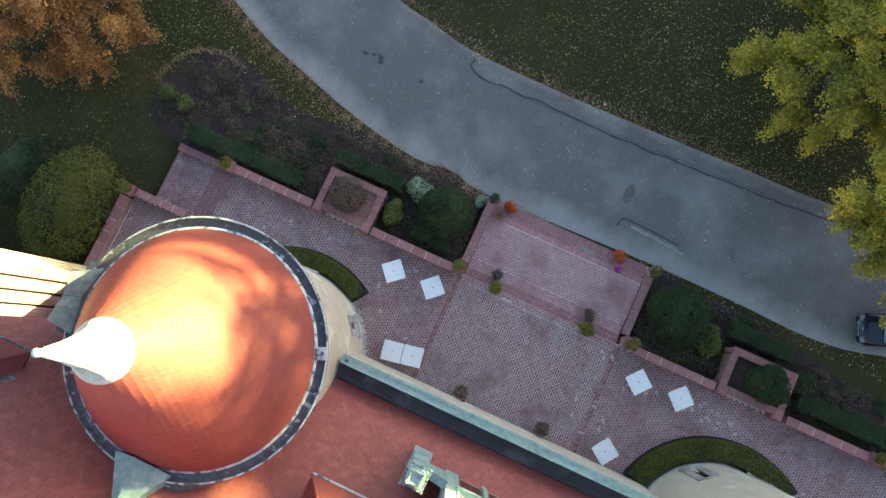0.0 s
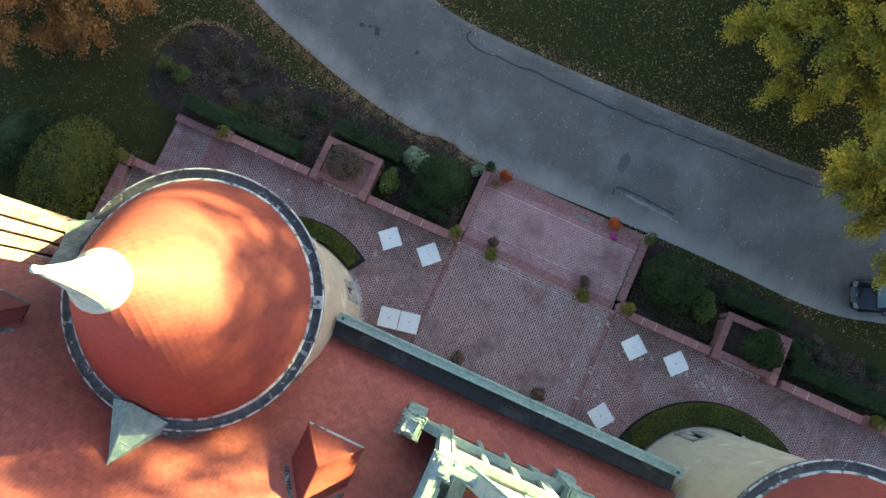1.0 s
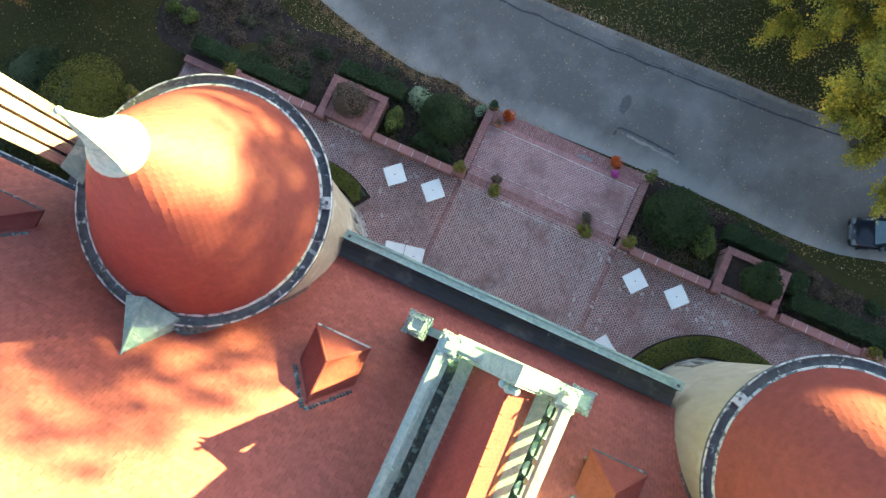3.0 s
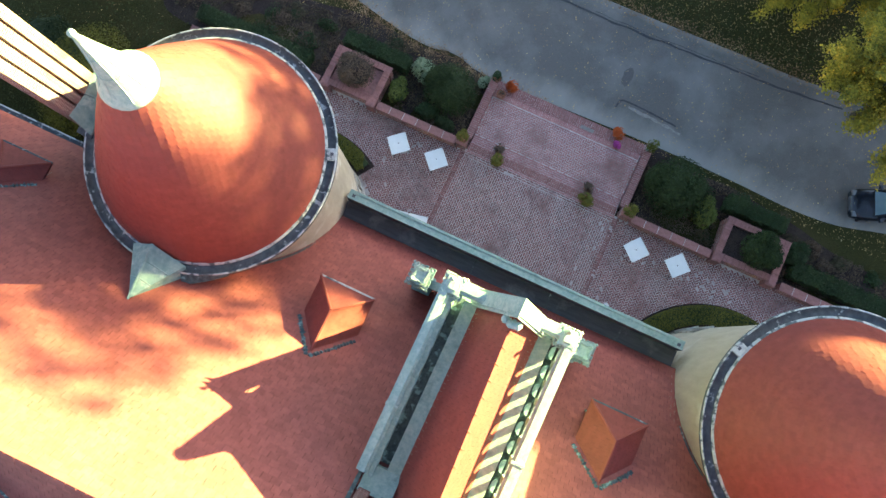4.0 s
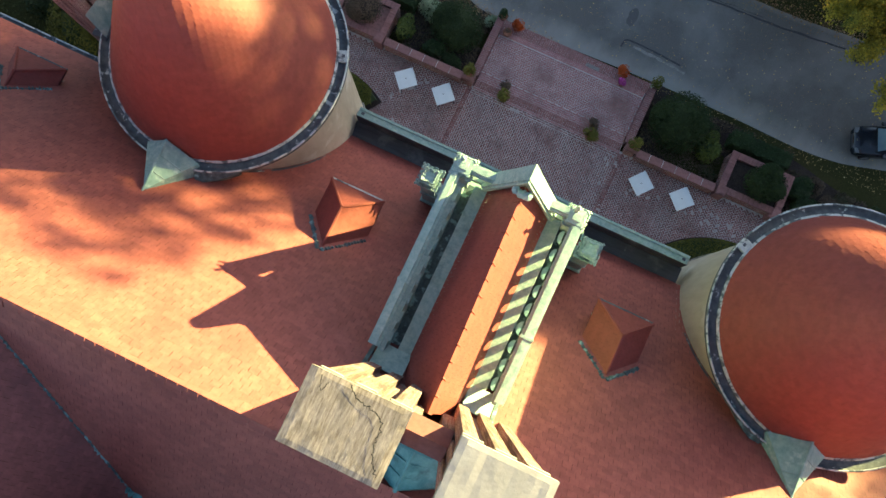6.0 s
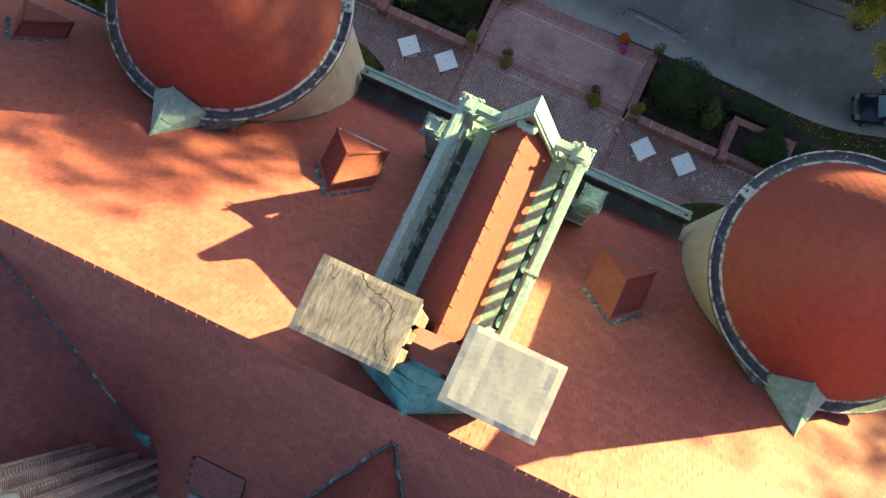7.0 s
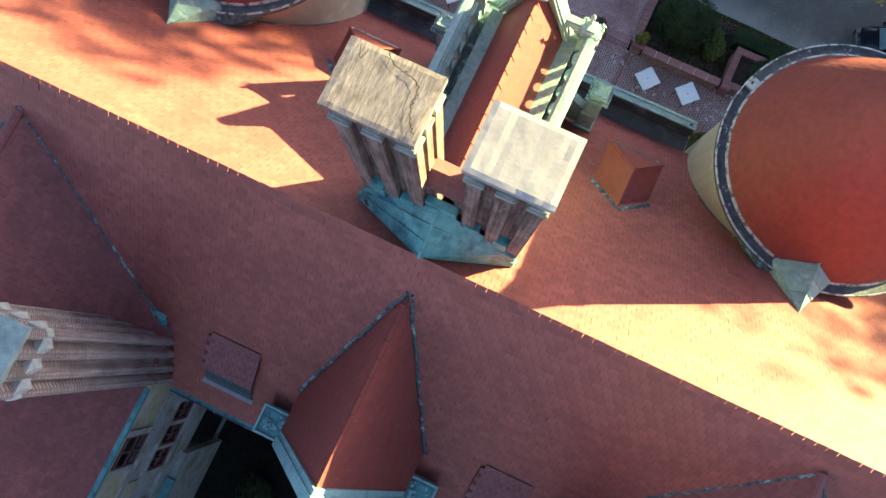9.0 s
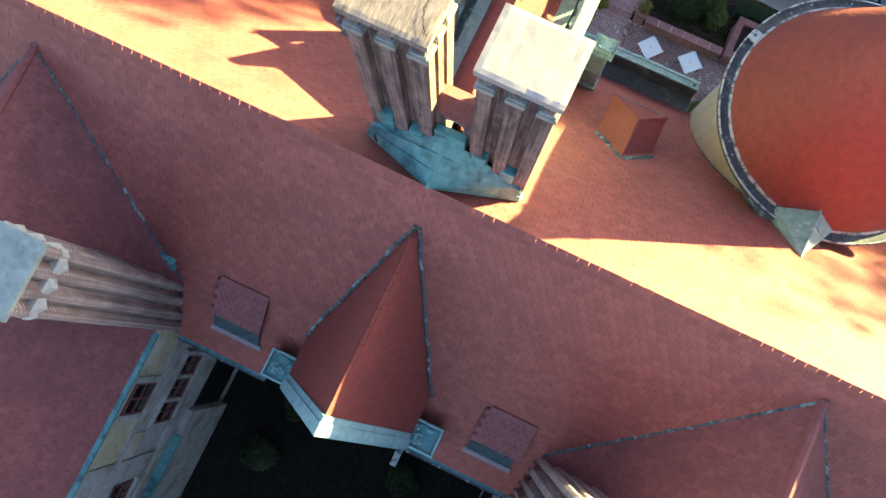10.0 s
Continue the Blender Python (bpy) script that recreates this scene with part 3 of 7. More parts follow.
def bed(name, outline, label, z=0.04):
    """A planting bed that lies on the lawn, cut fine so that it follows it."""
    bm = bmesh.new()
    ring = [bm.verts.new((p.x, p.y, 0)) for p in outline]
    bm.faces.new(ring)
    bmesh.ops.triangulate(bm, faces=bm.faces[:])
    for _ in range(4):
        bmesh.ops.subdivide_edges(bm, edges=[e for e in bm.edges if e.calc_length() > 0.9], cuts=1)
    bmesh.ops.triangulate(bm, faces=bm.faces[:])
    for v in bm.verts:
        v.co.z = ground_z(v.co.x, v.co.y) + z + 0.05 * noise.noise((v.co.x, v.co.y, 2))
    ob = part(name, bm, M_MULCH)
    return tagged(ob, label, "flower bed", kind="structure")


bed("flower_bed", catmull([(-17.3, 4.1), (-19.2, 4.4), (-19.9, 5.3), (-20.15, 6.2), (-20.0, 7.4), (-19.2, 8.95), (-18.2, 9.75), (-16.4, 9.95), (-14.6, 9.15), (-12.2, 8.5), (-9.0, 8.95), (-5.6, 8.6), (-2.6, 8.8), (-0.75, 8.35), (-0.75, 4.2), (-9, 4.1)], 4), "dark mulch bed with fading autumn perennials")
bed("flower_bed", catmull([(8.55, 4.2), (8.55, 8.5), (11, 8.3), (13.4, 8.3), (17, 7.9), (20, 7.2), (24, 6.6), (24, 4.1), (16, 4.1)], 4), "dark mulch bed beside the brick terrace wall")

# ---- terrace ----
terrace = thing("terrace", (4, 1, 0), "red brick terrace laid in herringbone with mossy joints", "terrace", kind="structure")
bm = bmesh.new()
prism(bm, [(-13.9, 4.0, -0.75), (-13.9, 0.9, -0.75), (-18.1, 0.9, -0.75), (-18.1, -5.2, -0.75), (26.0, -5.2, -0.75), (26.0, 4.0, -0.75)], (0, 0, 0.73))
part("bedding", bm, M_MORTAR, terrace)


def in_terrace(x, y):
    if math.hypot(x + 7.45, y + 3.25) < 4.3 or math.hypot(x - 16.0, y + 3.3) < 4.3:
        return False
    if not (-5.0 < y < 3.86) or (-3.5 < x < 12.0 and y < -2.8):
        return False
    return -13.85 < x < 25.0 or (-18.0 < x <= -13.85 and y < 0.55)


def herringbone(heap, inside, x0, x1, y0, y1, z, w=0.115, turn=45.0, gap=0.028):
    """Bricks two to one, laid in herringbone."""
    c, s = math.cos(radians(turn)), math.sin(radians(turn))
    cx, cy = (x0 + x1) / 2, (y0 + y1) / 2
    n = int(max(x1 - x0, y1 - y0) / w) + 4
    for j in range(-n, n):
        for i in range(-n, n):
            k = (i - j) % 4
            if k == 0:
                a, b = (i, j, 2, 1), None
            elif k == 3:
                a = (i, j, 1, 2)
            else:
                continue
            mx, my = (a[0] + a[2] / 2) * w, (a[1] + a[3] / 2) * w
            px, py = cx + mx * c - my * s, cy + mx * s + my * c
            if not (x0 < px < x1 and y0 < py < y1 and inside(px, py)):
                continue
            hx, hy = a[2] * w / 2 - gap / 2, a[3] * w / 2 - gap / 2
            h = random.uniform(0.012, 0.022)
            top = []
            for sx, sy in ((-1, -1), (1, -1), (1, 1), (-1, 1)):
                lx, ly = mx + sx * hx, my + sy * hy
                top.append((cx + lx * c - ly * s, cy + lx * s + ly * c, z + h + random.uniform(-0.003, 0.003)))
            heap.quad(*top)


def running(heap, inside, x0, x1, y0, y1, z, along_y=False, w=0.23, h=0.115, gap=0.02):
    j = 0
    lo, hi = (x0, x1) if along_y else (y0, y1)
    p0, p1 = (y0, y1) if along_y else (x0, x1)
    r = lo
    while r + h <= hi + 1e-6:
        q = p0 - (j % 2) * w / 2
        while q < p1:
            a, b = max(q, p0), min(q + w, p1)
            mx, my = (r + h / 2, (a + b) / 2) if along_y else ((a + b) / 2, r + h / 2)
            if b - a > 0.05 and inside(mx, my):
                zt = z + random.uniform(0.010, 0.022)
                g = gap / 2
                if along_y:
                    heap.quad((r + g, a + g, zt), (r + h - g, a + g, zt), (r + h - g, b - g, zt), (r + g, b - g, zt))
                else:
                    heap.quad((a + g, r + g, zt), (b - g, r + g, zt), (b - g, r + h - g, zt), (a + g, r + h - g, zt))
            q += w
        r += h
        j += 1


mid = lambda x, y: in_terrace(x, y) and -0.45 <= x <= 8.25 and y < 3.62
side = lambda x, y: in_terrace(x, y) and not (-0.66 < x < 8.44)
band = lambda x, y: in_terrace(x, y) and (-0.75 <= x < -0.45 or 8.18 < x <= 8.55)
heap = Heap()
herringbone(heap, side, -18.1, -0.6, -5.2, 4.0, -0.02)
herringbone(heap, side, 8.4, 25.0, -5.2, 4.0, -0.02)
running(heap, mid, -0.45, 8.25, -2.8, 3.62, -0.02, along_y=True, gap=0.032)
running(heap, lambda x, y: True, -0.45, 8.2, 3.63, 3.87, -0.02, w=0.26, h=0.12, gap=0.038)
running(heap, band, -0.75, -0.45, -2.8, 3.87, -0.02, w=0.29, gap=0.012)
running(heap, band, 8.175, 8.47, -2.8, 3.87, -0.02, w=0.29, gap=0.012)
running(heap, lambda x, y: True, -13.98, -13.74, 0.95, 3.9, -0.021, along_y=True)
# bricks whitened by salt, in streaks
SALT = (((9.0, 1.9), (11.2, 2.6)), ((11.2, 2.6), (14.1, 2.5)), ((13.4, 2.9), (15.4, 2.5)), ((7.7, 3.5), (8.2, 3.3)), ((-0.1, 3.8), (0.3, 3.75)), ((1.8, 3.85), (2.2, 3.8)), ((9.0, 1.9), (8.4, 0.4)), ((-4.4, 1.5), (-3.0, 3.2)))
white = Heap()
sr = random.Random(3)
keep_f = []
for f in heap.f:
    px = sum(heap.v[i][0] for i in f) / 4
    py = sum(heap.v[i][1] for i in f) / 4
    d = 9.0
    for (ax, ay), (bx, by) in SALT:
        t = max(0.0, min(1.0, ((px - ax) * (bx - ax) + (py - ay) * (by - ay)) / ((bx - ax) ** 2 + (by - ay) ** 2)))
        d = min(d, math.hypot(px - ax - t * (bx - ax), py - ay - t * (by - ay)))
    if (d < 0.32 and sr.random() < 0.30 - d) or sr.random() < 0.0025:
        white.quad(*[heap.v[i] for i in f])
    else:
        keep_f.append(f)
# a stretch by the steps is laid brick by brick
loose, rest = [], []
for f in keep_f:
    px = sum(heap.v[i][0] for i in f) / 4
    py = sum(heap.v[i][1] for i in f) / 4
    span = heap.v[f[2]][1] - heap.v[f[0]][1]
    whole = abs(span - 0.198) < 0.004 and abs(heap.v[f[1]][0] - heap.v[f[0]][0] - 0.083) < 0.004
    (loose if whole and 2.4 < px < 5.2 and 0.9 < py < 3.5 and len(loose) < 300 else rest).append(f)
heap.f = rest
paving_v = heap.v
o = heap.put("paving", M_PAVER, terrace)
o["kind"] = "stuff"
o = white.put("salt_stained_paving", M_PAVER_SALT, terrace, "bricks whitened by salt")
o["kind"] = "stuff"

# landing and the steps down to the road
landing = thing("landing", (4, 6, -1), "sunken brick landing with steps to the drive", "steps", kind="structure")
part("bedding", boxes((-0.45, 8.2, 4.45, 7.72, -0.95, -0.36)), M_MORTAR, landing)
for r in ((-0.45, 8.2, 4.0, 4.45, -0.95, -0.17), (-0.6, 8.3, 7.72, 8.12, -1.0, -0.53), (-0.6, 8.3, 8.12, 8.5, -1.0, -0.72)):
    part("step", boxes(r), M_MORTAR, landing, "brick step")
heap = Heap()
running(heap, lambda x, y: True, -0.45, 8.2, 3.87, 3.99, -0.02, w=0.23, gap=0.012)
running(heap, lambda x, y: True, -0.45, 8.2, 4.46, 5.05, -0.36, w=0.23)
herringbone(heap, lambda x, y: True, -0.45, 8.2, 5.05, 7.4, -0.36, turn=0)
running(heap, lambda x, y: True, -0.45, 8.2, 7.4, 7.72, -0.36, along_y=True, w=0.32, gap=0.008)
o = heap.put("paving", M_PAVER_PINK, landing)
o["kind"] = "stuff"
heap = Heap()
running(heap, lambda x, y: True, -0.45, 8.2, 4.0, 4.46, -0.17, along_y=True, w=0.46, gap=0.010)
running(heap, lambda x, y: True, -0.6, 8.3, 7.72, 8.12, -0.53, along_y=True, w=0.4, gap=0.010)
running(heap, lambda x, y: True, -0.6, 8.3, 8.12, 8.5, -0.72, along_y=True, w=0.38, gap=0.010)
o = heap.put("step_bricks", M_CAPBRICK, landing, "darker red bricks of the steps")
o["kind"] = "stuff"
raw("grate", *ribbon([Vector((4.6 + 0.1 * i, 7.92)) for i in range(9)], 0.2, 0.2, -0.49), M_DUST, landing, "pale pitted brick patch")
bm = boxes((-0.45, 8.2, 7.36, 7.41, -0.36, -0.325))
part("edging", bm, M_MORTAR, landing, "pale stone edging line")

# steps down at the terrace's west end
west = thing("west_steps", (-15.5, 2.4, -0.6), "three shallow brick steps down to the lawn", "steps", kind="structure")
part("bedding", boxes((-17.3, -15.05, 0.95, 3.9, -0.8, -0.56)), M_MORTAR, west)
for x0, z in ((-14.25, -0.16), (-14.65, -0.31), (-15.05, -0.45)):
    part("step", boxes((x0, x0 + 0.4, 0.95, 3.9, -0.8, z)), M_MORTAR, west, "brick step")
heap = Heap()
for x0, z in ((-14.25, -0.16), (-14.65, -0.31), (-15.05, -0.45)):
    running(heap, lambda x, y: True, x0, x0 + 0.4, 0.95, 3.9, z, w=0.4, gap=0.012)
o = heap.put("step_bricks", M_CAPBRICK, west, "darker red bricks of the steps")
o["kind"] = "stuff"
heap = Heap()
herringbone(heap, lambda x, y: True, -17.3, -15.05, 0.95, 3.9, -0.56)
o = heap.put("paving", M_PAVER, west)
o["kind"] = "stuff"


def garden_wall(x0, x1, y0, y1, z0, z1, cap=0.72, label="low brick garden wall with terracotta capping stones"):
    """A brick wall along x or y with single capping stones."""
    w = thing("garden_wall", ((x0 + x1) / 2, (y0 + y1) / 2, z0), label, "wall", "terrace walls")
    part("brickwork", boxes((x0 + 0.04, x1 - 0.04, y0 + 0.04, y1 - 0.04, z0, z1 - 0.09)), M_WALLBRICK, w)
    long_x = x1 - x0 > y1 - y0
    length = (x1 - x0) if long_x else (y1 - y0)
    n = max(1, round(length / cap))
    c = length / n
    g = 0.017 if cap > 0.3 else 0.007
    part("mortar_bed", boxes((x0 + 0.025, x1 - 0.025, y0 + 0.025, y1 - 0.025, z1 - 0.09, z1 - 0.018)), M_MORTAR, w, "pale mortar between the capstones")
    bm = box(bmesh.new(), -c / 2 + g, c / 2 - g, -(y1 - y0 if long_x else x1 - x0) / 2, (y1 - y0 if long_x else x1 - x0) / 2, -0.09, 0.0, bevel=0.02)
    first = None
    for i in range(n):
        s = (i + 0.5) * c
        at = Vector((x0 + s, (y0 + y1) / 2, z1)) if long_x else Vector(((x0 + x1) / 2, y0 + s, z1))
        m = Matrix.Translation(at) @ pose(0, 0, random.uniform(-0.006, 0.006), random.uniform(-0.6, 0.6), random.uniform(-0.5, 0.5), (0 if long_x else 90) + random.uniform(-0.5, 0.5))
        if first is None:
            first = part("capstone", bm, M_CAPBRICK, w)
            ob = first
        else:
            ob = new("capstone", first.data)
            ob.parent = w
            ob.matrix_parent_inverse = first.matrix_parent_inverse
        ob.matrix_basis = m
    return w


def pier(x, y, z0, z1, s=0.62):
    p = thing("brick_pier", (x, y, z0), "square brick pier with a stepped capping", "pier", "terrace piers")
    part("shaft", boxes((x - s / 2 + 0.05, x + s / 2 - 0.05, y - s / 2 + 0.05, y + s / 2 - 0.05, z0, z1 - 0.16)), M_WALLBRICK, p)
    part("cap", boxes((x - s / 2, x + s / 2, y - s / 2, y + s / 2, z1 - 0.16, z1 - 0.05), (x - s / 2 + 0.08, x + s / 2 - 0.08, y - s / 2 + 0.08, y + s / 2 - 0.08, z1 - 0.05, z1), bevel=0.02), M_CAPBRICK, p)
    return p


garden_wall(-17.3, -14.3, 3.74, 4.14, -0.9, -0.15, cap=0.115)
garden_wall(-13.7, -9.15, 3.78, 4.22, -0.8, 0.8)
garden_wall(-5.75, -1.1, 3.78, 4.22, -0.8, 0.8)
garden_wall(8.95, 13.4, 3.8, 4.24, -0.8, 0.8)
garden_wall(17.2, 21.6, 3.75, 4.2, -0.8, 0.8)
garden_wall(22.2, 30, 3.75, 4.2, -0.8, 0.8)
garden_wall(-17.8, -14.9, 0.55, 0.95, -0.8, 0.8)
garden_wall(-18.5, -18.05, -5.2, 0.35, -0.8, 0.8)
garden_wall(-0.9, -0.46, 4.6, 8.3, -1.0, -0.05, cap=0.115, label="low brick flank wall beside the landing steps")
garden_wall(8.22, 8.66, 4.6, 8.4, -1.0, -0.05, cap=0.115, label="low brick flank wall beside the landing steps")
for px, py, z0, z1 in ((-14.0, 4.0, -0.8, 0.95), (-0.78, 4.15, -0.8, 0.98), (8.62, 4.2, -0.8, 1.02), (-18.2, 0.7, -0.8, 0.95), (21.9, 4.0, -0.8, 0.95)):
    pier(px, py, z0, z1)


def planter(x0, x1, y0, y1, soil=0.6):
    """A square raised planter built into the terrace wall."""
    p = thing("brick_planter", ((x0 + x1) / 2, (y0 + y1) / 2, -0.8), "raised square brick planter with a wide capping", "planter", "brick planters")
    t = 0.36
    for r in ((x0, x1, y1 - t, y1), (x0, x1, y0, y0 + t), (x0, x0 + t, y0 + t, y1 - t), (x1 - t, x1, y0 + t, y1 - t)):
        part("side", boxes((r[0] + 0.05, r[1] - 0.05, r[2] + 0.05, r[3] - 0.05, -0.8, 0.72)), M_WALLBRICK, p)
        hp = Heap()
        long_x = r[1] - r[0] > r[3] - r[2]
        length = (r[1] - r[0]) if long_x else (r[3] - r[2])
        n = round(length / 0.085)
        for i in range(n):
            o, d = i * length / n + 0.006, length / n - 0.012
            zt = 0.72 + random.uniform(-0.004, 0.004)
            if long_x:
                hp.block((r[0] + o, r[2], zt - 0.02), (d, 0, 0), (0, r[3] - r[2], 0), (0, 0, 0.12))
            else:
                hp.block((r[0], r[2] + o, zt - 0.02), (r[1] - r[0], 0, 0), (0, d, 0), (0, 0, 0.12))
        q = hp.put("capping", M_CAPBRICK, p)
        q["kind"] = "stuff"
    for px in (x0 - 0.02, x1 - 0.5):
        part("corner_block", boxes((px, px + 0.52, y0 - 0.2, y0 + 0.34, -0.1, 0.84), (px + 0.07, px + 0.45, y0 - 0.13, y0 + 0.27, 0.84, 0.92), bevel=0.025), M_CAPBRICK, p)
    part("soil", boxes((x0 + t, x1 - t, y0 + t, y1 - t, -0.5, soil)), M_MULCH if x0 > 0 else M_PAVER, p)
    return p


planter(-9.05, -5.85, 3.95, 6.2)
planter(13.5, 16.95, 3.95, 6.3)

# ---- the house: main block ----
EAVE_Y, EAVE_Z = -2.82, 7.2
RIDGE_Y, RIDGE_Z = -13.25, 19.52
BACK_S, FRONT_S = 1.18, 1.2
BACK_Y = -20.45
BACK_Z = RIDGE_Z - BACK_S * (RIDGE_Y - BACK_Y)
WEST_X, EAST_X = -30.0, 38.0
TOWERS = ((-7.45, -3.25), (16.15, -3.38))


def front_z(y):
    return RIDGE_Z - FRONT_S * (y - RIDGE_Y)


def back_z(y):
    return RIDGE_Z - BACK_S * (RIDGE_Y - y)


house = thing("main_house", (4.2, -10, 0), "large cream stucco mansion block beneath a steep red tile roof", "house")
part("wall", boxes((-3.6, 12.0, -20.0, -1.96, -0.9, 6.9)), M_STUCCO, house)
part("wall", boxes((WEST_X, -3.6, -20.0, -5.25, -0.9, 7.5)), M_STUCCO, house)
part("wall", boxes((12.0, EAST_X, -20.0, -5.25, -0.9, 7.5)), M_STUCCO, house)

roof = thing("main_roof", (4.2, RIDGE_Y, 8), "steep red clay tile roof with a straight ridge", "roof")
bm = bmesh.new()
for xa, xb, ye in ((WEST_X, -3.6, -5.0), (-3.6, 12.0, EAVE_Y), (12.0, EAST_X, -5.0)):
    prism(bm, [(xa, ye, front_z(ye) - 0.03), (xa, RIDGE_Y, RIDGE_Z - 0.03), (xa, BACK_Y, BACK_Z - 0.03), (xa, BACK_Y, 6.9), (xa, ye, 6.9)], (xb - xa, 0, 0))
part("underlay", bm, M_TILE_UNDER, roof)

W_VAL = (-7.4, -14.05)
E_VAL = (16.33, -13.75)


def on_front(c):
    for tx, ty in TOWERS:
        if math.hypot(c.x - tx, c.y - ty) < 3.9:
            return False
    if 2.35 < c.x < 6.4 and -12.1 < c.y < -4.2:
        return False
    if (c.x < -4.6 or c.x > 13.2) and c.y > -5.0:
        return False
    return True


def on_back(c):
    if abs(c.x - 4.72) < min(2.15, (-14.0 - c.y) * 0.60 - 0.28):
        return False
    if c.x < -2.3 and c.x < W_VAL[0] + (W_VAL[1] - c.y) * 1.18 - 0.35 and c.x > W_VAL[0] - (W_VAL[1] - c.y) * 1.18 + 0.35:
        return False
    if c.x > 11.2 and c.x > E_VAL[0] - (E_VAL[1] - c.y) * 1.14 + 0.35 and c.x < E_VAL[0] + (E_VAL[1] - c.y) * 1.14 - 0.35:
        return False
    return not tile_patch(c)


def tile_patch(c):
    """The stretch of the back slope whose tiles are laid one by one."""
    return 6.0 < c.x < 14.2 and -15.0 < c.y < -13.3


slope_f = math.hypot(RIDGE_Y - EAVE_Y, RIDGE_Z - EAVE_Z)
slope_b = math.hypot(RIDGE_Y - BACK_Y, RIDGE_Z - BACK_Z)
heap = Heap()
tile_rows(heap, (0, EAVE_Y, EAVE_Z), (1, 0, 0), (0, RIDGE_Y - EAVE_Y, RIDGE_Z - EAVE_Z), (0, slope_f - 0.02, lambda s: -24.0, lambda s: 26.0), on_front, lift=0.007, gap=0.004, even=True)
o = heap.put("tiles", M_TILE, roof)
o["kind"] = "stuff"
heap = Heap()
tile_rows(heap, (0, BACK_Y, BACK_Z), (1, 0, 0), (0, RIDGE_Y - BACK_Y, RIDGE_Z - BACK_Z), (0, slope_b - 0.05, lambda s: -24.0, lambda s: 26.0), on_back, lift=0.006, gap=0.004)
o = heap.put("tiles", M_TILE, roof)
o["kind"] = "stuff"

# ridge tiles, one by one
bm = bmesh.new()
rl = 0.48
prev = None
for xx, up in ((-rl / 2 + 0.05, -0.03), (-rl / 2 + 0.05, 0.006), (rl / 2 - 0.03, 0.008), (rl / 2 - 0.008, 0.013), (rl / 2, 0.013), (rl / 2, -0.03)):
    wide = 0.17
    ring = [bm.verts.new((xx, q * wide, up - abs(q) * wide * 1.2 - 0.02 * (abs(q) < 0.1))) for q in (-1, -0.5, 0, 0.5, 1)]
    if prev:
        for i in range(4):
            bm.faces.new((prev[i], prev[i + 1], ring[i + 1], ring[i]))
    prev = ring
first = None
x = -23.7
while x < 27:
    if not (4.0 < x < 5.2):
        m = pose(x, RIDGE_Y + random.uniform(-0.01, 0.01), RIDGE_Z + 0.02 + random.uniform(-0.008, 0.008), 0, random.uniform(-0.6, 0.6), random.uniform(-0.6, 0.6))
        if first is None:
            first = part("ridge_tile", bm, M_TILE, roof)
            ob = first
        else:
            ob = new("ridge_tile", first.data)
            ob.parent = roof
            ob.matrix_parent_inverse = first.matrix_parent_inverse
        ob.matrix_basis = m
    x += rl

# front parapet with its black gutter floor
parapet = thing("parapet_gutter", (4.2, -2.2, 7.5), "pale green copper parapet with a black membrane gutter", "gutter")
part("gutter_floor", boxes((-3.55, 11.95, -2.80, -2.10, 6.88, 7.12)), M_MEMBRANE, parapet, "black roofing membrane")
for lx in (-0.9, 2.6, 6.1, 9.4):
    part("lap_seam", boxes((lx, lx + 0.07, -2.79, -2.11, 7.12, 7.128)), M_GUTTER, parapet, "paler lapped membrane seam")
part("parapet_face", boxes((-3.5, 11.9, -2.06, -1.90, 6.9, 8.0)), M_STUCCO, parapet)
part("upstand", boxes((-3.48, 11.88, -2.10, -2.062, 7.1, 7.97)), M_MEMBRANE, parapet, "black membrane turned up the parapet")
part("coping", boxes((-3.42, 11.85, -2.09, -1.75, 8.0, 8.09), (-3.42, 11.85, -1.83, -1.71, 7.90, 8.13), (-3.42, 11.85, -2.11, -2.04, 8.09, 8.14), bevel=0.015), M_COPPER, parapet)
for hx in (-3.2, 11.65):
    part("outlet", boxes((hx - 0.07, hx + 0.07, -2.00, -1.88, 8.085, 8.102)), M_MEMBRANE, parapet, "dark outlet hole")

# eaves gutters of the side ranges and the back
for xa, xb in ((WEST_X, -11.4), (20.2, EAST_X)):
    g = thing("eaves_gutter", ((xa + xb) / 2, -4.95, 9.3), "dark weathered lead eaves gutter", "gutter")
    z = front_z(-5.0)
    part("trough", boxes((xa, xb, -5.02, -4.80, z - 0.22, z - 0.04), bevel=0.03), M_GUTTER, g)
    part("lip", boxes((xa, xb, -4.83, -4.77, z - 0.05, z + 0.02), bevel=0.01), M_GUTTER_RIM, g)
for xa, xb in ((-2.3, 1.3), (6.9, 11.0)):
    g = thing("eaves_gutter", ((xa + xb) / 2, BACK_Y, BACK_Z), "blue-green copper eaves gutter above the courtyard", "gutter")
    part("trough", boxes((xa, xb, BACK_Y - 0.16, BACK_Y + 0.04, BACK_Z - 0.2, BACK_Z - 0.02), bevel=0.03), M_COPPER_BLUE, g)
    part("lip", boxes((xa, xb, BACK_Y - 0.19, BACK_Y - 0.13, BACK_Z - 0.03, BACK_Z + 0.03), bevel=0.01), M_GUTTER, g)


# ---- towers ----
def cone_radius(z):
    """Straight cone, a little fuller below."""
    t = (z - 13.45) / 6.95
    return 4.06 - 3.42 * t + 0.05 * math.sin(math.pi * t)


